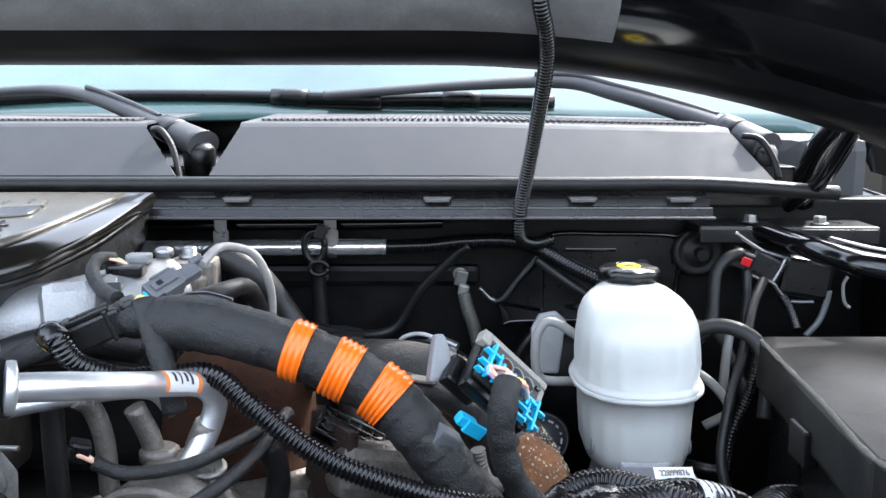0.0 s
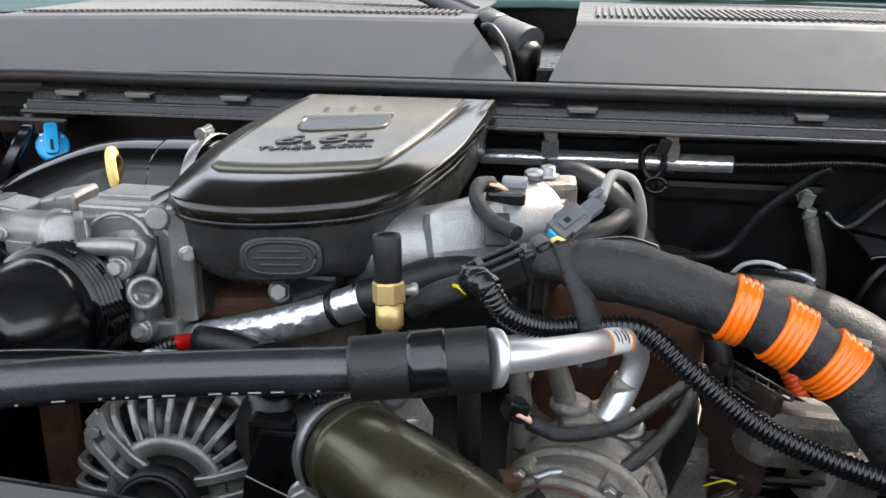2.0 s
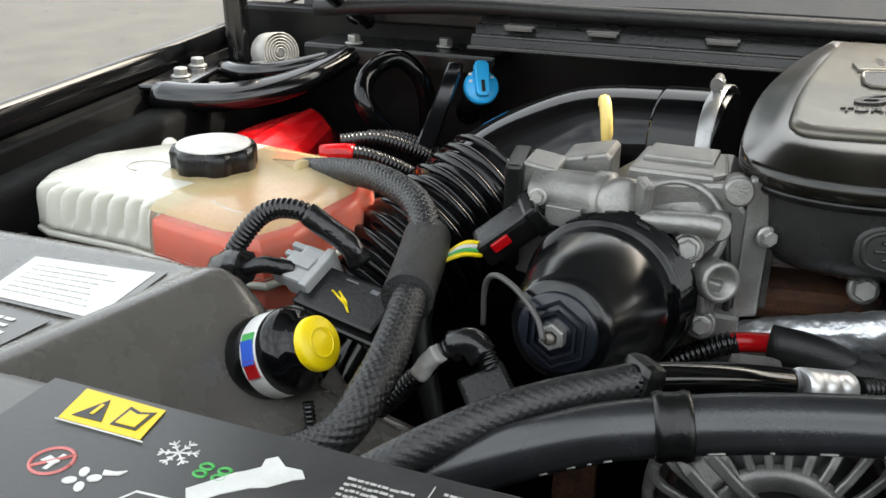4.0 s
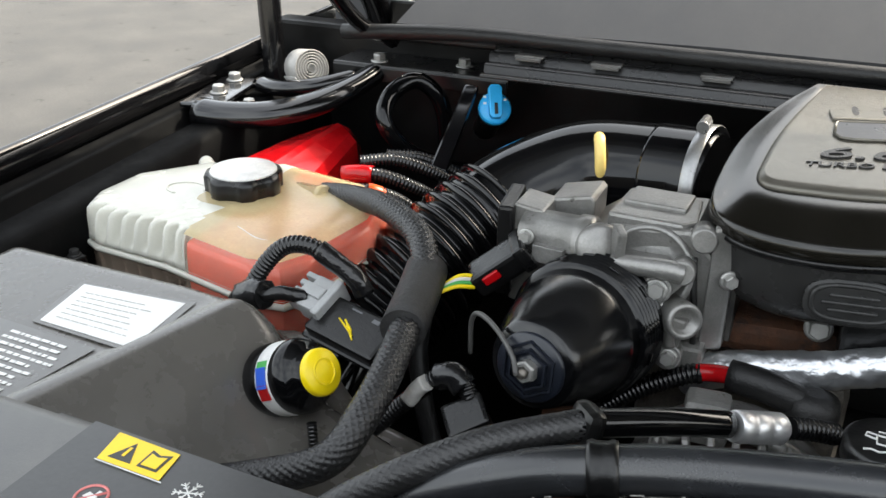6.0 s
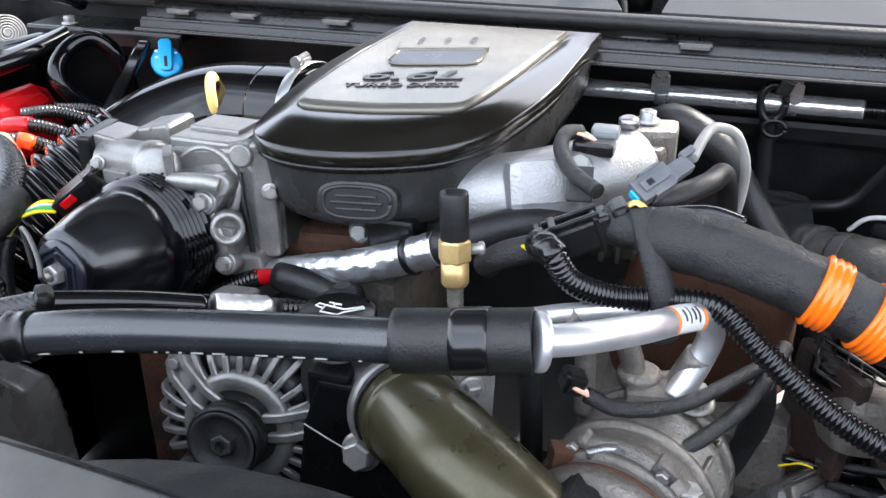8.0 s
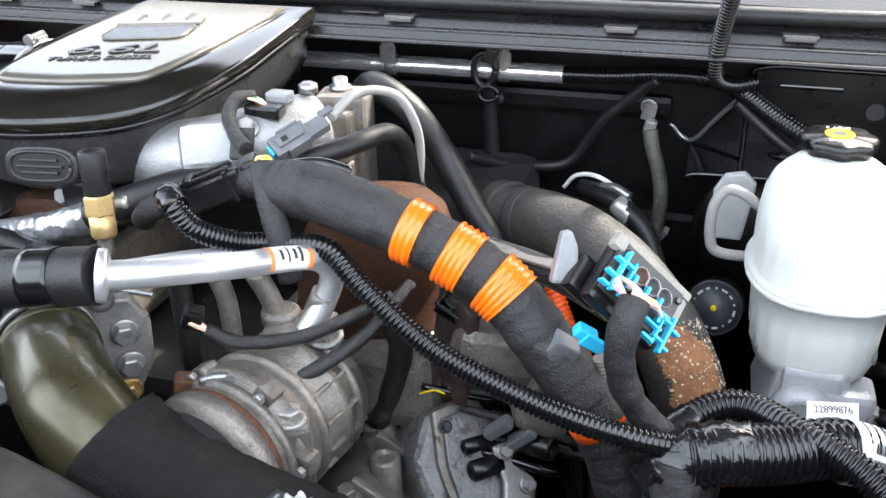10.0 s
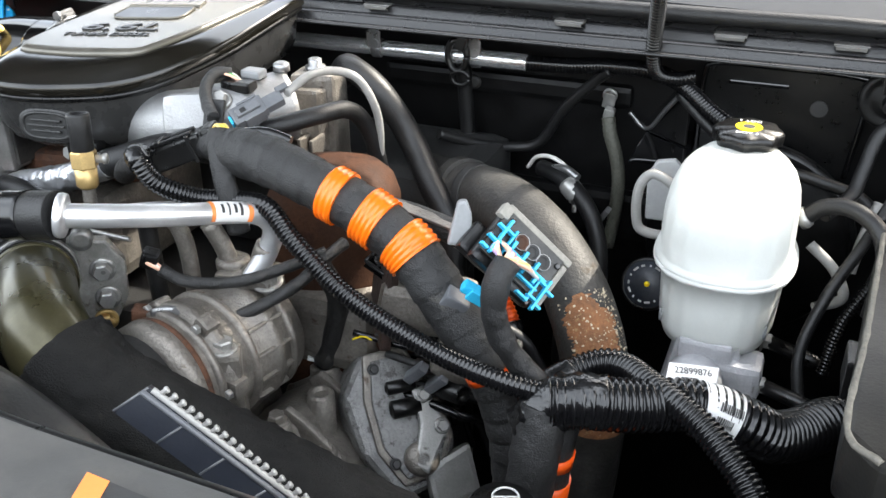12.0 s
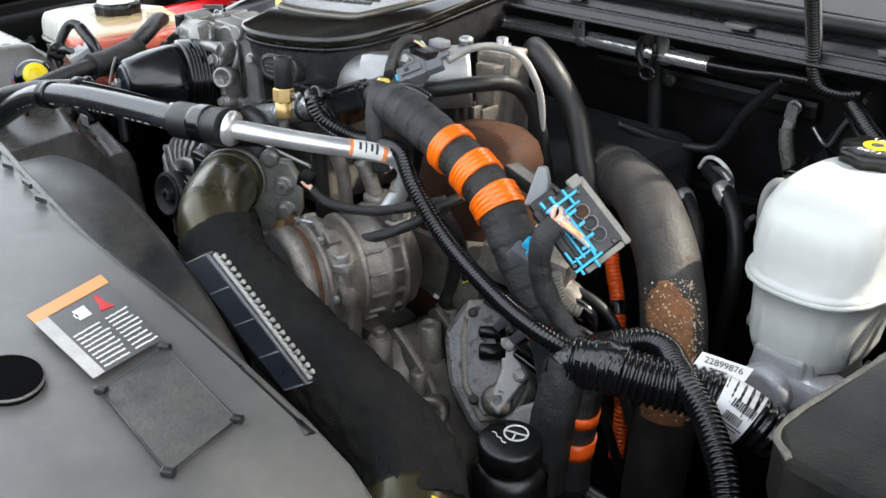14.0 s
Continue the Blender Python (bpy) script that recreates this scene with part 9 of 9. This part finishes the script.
# ---- firewall, driver side ----
def ground_strap():
    t = thing("ground_strap", (0.03, 1.18, 1.2), "flat olive-grey braided ground strap bolted to the firewall", "ground strap")
    part("strap", braid([(0.028, 1.176, 1.283), (0.033, 1.172, 1.262), (0.042, 1.172, 1.235), (0.048, 1.174, 1.20), (0.046, 1.178, 1.15), (0.040, 1.18, 1.10)], 0.0085, 28, 0.0016, 0.10, 7), STRAP_BRAID, t)
    part("crimp", rbox(pose(0.0275, 1.182, 1.286, 10, 12, 0), 0.014, 0.010, 0.016, 0.003), STEEL, t)
    part("lug", rbox(pose(0.0245, 1.190, 1.300, 10, 12, 0), 0.016, 0.004, 0.022, 0.002), STEEL, t)
    part("bolt", hexbolt(along((0.023, 1.20, 1.304), (0.021, 1.15, 1.306)), 0.0072), STEEL, t)
    return t


ground_strap()


def grommet():
    t = thing("cable_grommet", (0.345, 1.205, 1.334), "round black rubber grommet in the firewall", "grommet")
    part("ring", lathe([(0.034, 0), (0.034, 0.006), (0.028, 0.010), (0.024, 0.006), (0.018, 0.008), (0.014, 0.012), (0.005, 0.012)], along((0.345, 1.208, 1.334), (0.345, 1.1, 1.334)), 34), RUBBER, t)
    part("plunger", lathe([(0.008, 0), (0.008, 0.03)], along((0.345, 1.205, 1.334), (0.345, 1.1, 1.334)), 14), RUBBER, t)
    return t


grommet()
part("plate_hole", lathe([(0.010, 0), (0.010, 0.002)], along((0.272, 1.209, 1.313), (0.272, 1.1, 1.313)), 20), INK, firewall)
part("rivet", lathe([(0.010, 0), (0.010, 0.004), (0.006, 0.006)], along((-0.165, 1.206, 1.30), (-0.165, 1.1, 1.30)), 18), DARK_STEEL, firewall)
part("gusset", prism([(0.0, 0.0), (0.085, 0.0), (0.085, 0.09)], 0, 0.004, Matrix(((0.75, 0, 0.6, 0.065), (-0.6, 0, 0.75, 1.20), (0, 1, 0, 1.268), (0, 0, 0, 1))), 0.001), BLACK_PLASTIC, firewall)
part("gusset_lip", hose([(0.050, 1.20, 1.285), (0.066, 1.198, 1.270), (0.080, 1.188, 1.272), (0.100, 1.165, 1.305), (0.132, 1.135, 1.352)], 0.003, 8), DULL_STEEL, firewall)
part("folded_shelf", merge(box_at(0.075, 0.20, 1.09, 1.21, 1.262, 1.266, 0.001), hose([(0.075, 1.09, 1.262), (0.088, 1.088, 1.267), (0.14, 1.088, 1.268), (0.20, 1.088, 1.268)], 0.003, 8)), GLOSS_BLACK, firewall)
single("booster_cable", hose([(0.035, 1.14, 1.354), (0.016, 1.15, 1.338), (-0.028, 1.17, 1.29), (-0.063, 1.18, 1.235), (-0.101, 1.17, 1.227), (-0.134, 1.14, 1.238), (-0.175, 1.1, 1.26)], 0.0068, 12, None, 0.06), RUBBER, "black cable sagging along the firewall", "cable")
single("firewall_cable", hose([(0.12, 1.13, 1.338), (0.17, 1.10, 1.305), (0.22, 1.09, 1.28), (0.28, 1.09, 1.27), (0.34, 1.08, 1.25), (0.37, 1.05, 1.18)], 0.007, 12), RUBBER, "black cable running behind the reservoir", "cable")
single("white_vent_tube", hose([(-0.065, 1.14, 1.215), (-0.05, 1.13, 1.235), (-0.025, 1.115, 1.243), (0.0, 1.105, 1.232), (0.008, 1.10, 1.205), (0.01, 1.10, 1.18)], 0.0028, 8), WHITE_WIRE, "thin white plastic vent tube", "tube")
single("down_hose", hose([(-0.165, 1.165, 1.345), (-0.165, 1.17, 1.30), (-0.16, 1.175, 1.2), (-0.15, 1.17, 1.1)], 0.010, 12), RUBBER, "black hose dropping down the firewall", "hose")


def heater_unions():
    t = thing("heater_hoses", (0.02, 1.05, 1.15), "black heater hoses with silver union collars", "hose")
    part("hose", hose([(-0.04, 1.12, 1.225), (-0.01, 1.09, 1.230), (0.022, 1.065, 1.222), (0.048, 1.045, 1.195), (0.062, 1.03, 1.14), (0.060, 1.02, 1.03)], 0.0105, 14), RUBBER, t)
    part("hose", hose([(-0.075, 1.09, 1.215), (-0.045, 1.06, 1.218), (-0.012, 1.035, 1.210), (0.014, 1.015, 1.185), (0.028, 1.0, 1.13), (0.03, 0.99, 1.03)], 0.0105, 14), RUBBER, t)
    for a, b in (((0.005, 1.077, 1.228), (0.034, 1.056, 1.212)), ((-0.030, 1.048, 1.216), (0.0, 1.026, 1.200))):
        part("union", lathe([(0.0118, 0), (0.0128, 0.004), (0.0128, 0.016), (0.0118, 0.018), (0.0125, 0.022), (0.0112, 0.026)], along(a, b), 16), STEEL, t)
    part("clip", rbox(pose(0.055, 1.06, 1.20, 20, 30, 0), 0.006, 0.010, 0.030, 0.001), DULL_STEEL, t)
    part("link", hose([(-0.02, 1.10, 1.236), (0.0, 1.085, 1.243), (0.018, 1.075, 1.238)], 0.005, 10), DULL_STEEL, t)
    return t


heater_unions()


def side_cables():
    t = thing("fender_cables", (0.31, 0.95, 1.2), "black cables and hoses looping beside the reservoir", "cable bundle")
    part("fluid_hose", hose([(0.272, 0.985, 1.268), (0.292, 0.985, 1.285), (0.318, 0.975, 1.290), (0.342, 0.955, 1.280), (0.352, 0.94, 1.25), (0.348, 0.93, 1.20)], 0.0085, 14), RUBBER, t)
    part("loom", loom([(0.345, 0.97, 1.28), (0.358, 0.985, 1.255), (0.352, 0.99, 1.21), (0.33, 0.98, 1.16), (0.32, 0.97, 1.10)], 0.0075, 0.0042, 12), LOOM_BLACK, t)
    part("black_cable", hose([(0.385, 1.06, 1.325), (0.36, 1.02, 1.305), (0.332, 0.965, 1.26), (0.305, 0.92, 1.215), (0.292, 0.89, 1.16), (0.31, 0.86, 1.09)], 0.0058, 10), RUBBER, t)
    part("pale_tube", hose([(0.160, 0.99, 1.270), (0.145, 0.99, 1.280), (0.130, 0.99, 1.290), (0.116, 0.99, 1.291), (0.106, 0.99, 1.273), (0.106, 0.99, 1.240), (0.115, 0.99, 1.224), (0.149, 0.99, 1.222), (0.165, 0.99, 1.222)], 0.0055, 12), GREY_WIRE, t, "pale grey tube")
    part("pale_tube", hose([(0.285, 1.0, 1.235), (0.312, 0.99, 1.215), (0.325, 0.98, 1.19), (0.30, 0.985, 1.17)], 0.0055, 10), GREY_WIRE, t, "pale grey tube")
    part("pale_tube", hose([(0.345, 1.05, 1.27), (0.335, 1.03, 1.235), (0.33, 1.02, 1.2)], 0.0055, 10), GREY_WIRE, t, "pale grey tube")
    part("clamp", lathe([(0.0105, -0.005), (0.0115, 0.0), (0.0105, 0.005)], along((0.274, 0.985, 1.270), (0.292, 0.985, 1.285)), 16), STEEL, t)
    return t


side_cables()
def check_housing():
    t = thing("check_housing", (0.125, 1.07, 1.12), "round blue-grey vacuum check housing behind the reservoir", "housing")
    m = along((0.128, 1.10, 1.105), (0.118, 1.005, 1.148)) @ Matrix.Diagonal((1.12, 1.12, 1.0, 1))
    part("body", lathe([(0.012, -0.08), (0.012, 0.0), (0.026, 0.004), (0.0285, 0.008), (0.0285, 0.078), (0.0265, 0.082), (0.0245, 0.080)], m, 36), BLACK_PLASTIC, t)
    part("face", lathe([(0.0255, 0.078), (0.0250, 0.0805), (0.0, 0.081)], m, 36), PLUG_BLUE, t, "blue-grey printed face")
    part("centre_dot", lathe([(0.0030, 0.0805), (0.0030, 0.0818), (0.0, 0.0820)], m, 14), YELLOW, t, "small yellow dot")
    for k in range(15):
        part("print_bar", rbox(m @ Matrix.Rotation(2 * math.pi * k / 15, 4, "Z") @ pose(0.0195, 0, 0.0813), 0.0022, 0.0020 + 0.0020 * (k % 3), 0.0005, 0.0002), PALE_INK, t)
    return t


check_housing()
single("booster_plate", prism([(0.118, 1.235), (0.15, 1.235), (0.158, 1.30), (0.145, 1.312), (0.125, 1.308), (0.116, 1.29)], 0, 0.008, Matrix(((1, 0, 0, -0.011), (0, 0, -1, 1.05), (0, 1, 0, -0.021), (0, 0, 0, 1))), 0.003), PLUG_GREY, "small blue-grey plate beside the reservoir", "plate")
BOOST = thing("brake_booster", (0.215, 1.2, 1.15), "round black brake booster on the firewall", "brake booster")
BM = along((0.215, 1.21, 1.15), (0.212, 1.1, 1.148))
part("shell", lathe([(0.02, 0), (0.11, 0.004), (0.122, 0.02), (0.122, 0.058), (0.113, 0.075), (0.05, 0.085), (0.03, 0.095)], BM, 48), FIREWALL_BLACK, BOOST)
part("crimp_ring", lathe([(0.120, 0.030), (0.128, 0.032), (0.128, 0.044), (0.120, 0.046)], BM, 48, caps=False), BLACK_PLASTIC, BOOST)


def relay_module():
    t = thing("relay_module", (0.40, 1.08, 1.30), "black relay modules with red lock in a thin steel frame", "module")
    part("body", rbox(pose(0.404, 1.115, 1.333, 0, 28, -6), 0.046, 0.03, 0.030, 0.004), BLACK_PLASTIC, t)
    part("second_body", rbox(pose(0.456, 1.115, 1.318, 0, 8, -6), 0.062, 0.03, 0.050, 0.006), BLACK_PLASTIC, t)
    part("socket", rbox(pose(0.371, 1.101, 1.343, 0, 20, -10), 0.026, 0.026, 0.024, 0.003), LOOM_BLACK, t)
    part("red_lock", rbox(pose(0.371, 1.085, 1.343, 0, 20, -10), 0.012, 0.006, 0.010, 0.001), RED, t, "red lock tab")
    for line in ([(0.36, 1.1, 1.377), (0.382, 1.1, 1.362), (0.398, 1.1, 1.353), (0.427, 1.1, 1.345)], [(0.425, 1.1, 1.345), (0.419, 1.1, 1.33), (0.41, 1.1, 1.314)], [(0.38, 1.1, 1.325), (0.395, 1.1, 1.318), (0.41, 1.1, 1.314), (0.422, 1.1, 1.299), (0.434, 1.1, 1.29), (0.464, 1.1, 1.289)]):
        part("frame_bar", sweep(smooth_path(line, 0.004), 0.0032, 8, 0.7), DULL_STEEL, t, "thin grey steel frame")
    part("lead", hose([(0.374, 1.09, 1.332), (0.371, 1.075, 1.305), (0.362, 1.05, 1.276), (0.358, 1.02, 1.25)], 0.006, 10), RUBBER, t)
    part("lead", hose([(0.366, 1.09, 1.352), (0.348, 1.08, 1.349), (0.331, 1.07, 1.334), (0.323, 1.05, 1.304), (0.315, 1.03, 1.281), (0.292, 1.0, 1.269)], 0.0075, 12), RUBBER, t)
    part("small_lead", hose([(0.504, 1.1, 1.321), (0.499, 1.1, 1.31), (0.502, 1.1, 1.289), (0.509, 1.1, 1.281)], 0.0022, 8), GREY_WIRE, t)
    part("small_lead", hose([(0.482, 1.1, 1.303), (0.479, 1.1, 1.285), (0.471, 1.1, 1.263), (0.456, 1.1, 1.245)], 0.0040, 8), GREY_CONN, t)
    part("loom", loom([(0.42, 1.09, 1.298), (0.427, 1.08, 1.283), (0.429, 1.06, 1.263)], 0.006, 0.004, 10), LOOM_BLACK, t)
    return t


relay_module()


# ---- wipers ----
def wiper(points, blade, label):
    t = thing("wiper", points[0], label, "wiper", "windscreen wipers")
    p = smooth_path(points, 0.01)
    n = len(p)
    part("arm", sweep(p[6:], lambda i: 0.024 - 0.012 * min(1, (i + 6) / n * 1.3), 18, 0.62), COWL_PLASTIC, t)
    part("arm_ridge", sweep([q + V(0, -0.004, 0.012) for q in p[9:int(n * 0.55)]], 0.0042, 8), COWL_PLASTIC, t)
    part("knuckle", sweep(p[5:9], 0.0255, 20, 0.72), BLACK_PLASTIC, t)
    part("pivot_cap", sweep(p[:7], lambda i: 0.0262 - 0.0004 * i, 20, 0.74), COWL_PLASTIC, t)
    part("pivot", lathe([(0.020, -0.05), (0.022, -0.01), (0.016, 0.0)], Matrix.Translation(p[1]), 18), BLACK_PLASTIC, t)
    part("blade_carrier", hose(blade, 0.010, 10, 0.03), BLACK_PLASTIC, t)
    part("blade_joint", sweep(smooth_path(blade, 0.02)[6:10], 0.0135, 12), BLACK_PLASTIC, t)
    part("rubber_edge", hose([V(*q) - V(0, -0.004, 0.013) for q in blade], 0.0045, 6, 0.03), RUBBER, t)
    return t


wiper([(-0.318, 1.205, 1.478), (-0.36, 1.235, 1.492), (-0.44, 1.29, 1.520), (-0.52, 1.34, 1.542), (-0.60, 1.385, 1.550), (-0.72, 1.43, 1.545)],
      [(-0.10, 1.47, 1.535), (-0.35, 1.50, 1.540), (-0.60, 1.50, 1.540), (-0.80, 1.47, 1.532)], "grey-black wiper arm at rest in the cowl notch")
wiper([(0.435, 1.215, 1.475), (0.40, 1.27, 1.497), (0.34, 1.32, 1.520), (0.26, 1.38, 1.545), (0.19, 1.43, 1.562), (0.05, 1.45, 1.558), (-0.08, 1.46, 1.549), (-0.19, 1.465, 1.541)],
      [(0.18, 1.475, 1.532), (0.0, 1.485, 1.535), (-0.2, 1.49, 1.532)], "grey-black wiper arm lying over the driver side")
for pts in ([(-0.372, 1.165, 1.500), (-0.360, 1.158, 1.500), (-0.345, 1.150, 1.482), (-0.335, 1.14, 1.455), (-0.33, 1.13, 1.435)], [(0.385, 1.17, 1.492), (0.405, 1.16, 1.488), (0.42, 1.15, 1.465), (0.425, 1.14, 1.44)]):
    single("washer_tube", hose(pts, 0.0042, 8), RUBBER, "thin black washer tube beside the wiper", "tube")
single("green_dash_edge", hose([(-0.9, 1.52, 1.540), (-0.3, 1.545, 1.545), (0.3, 1.52, 1.540)], 0.006, 8, 0.05), GREEN_WIRE, "green tinted lower edge of the windscreen", "glass edge", kind="structure")


# ---- distance ----
def far_wheel(x, y, label):
    t = thing("trailer_wheel", (x, y, 0), label, "wheel", "far wheels")
    m = along((x - 0.12, y, 0.42), (x + 0.12, y, 0.42))
    part("tyre", lathe([(0.26, 0.0), (0.38, 0.0), (0.42, 0.03), (0.42, 0.21), (0.38, 0.24), (0.26, 0.24)], m, 36), TYRE, t)
    part("rim", lathe([(0.10, 0.10), (0.25, 0.12), (0.26, 0.2), (0.24, 0.22)], m, 28), STEEL, t)
    return t


far_wheel(-9.9, 11.9, "black tyre standing on the concrete yard")
far_wheel(-9.0, 12.8, "black tyre standing on the concrete yard")
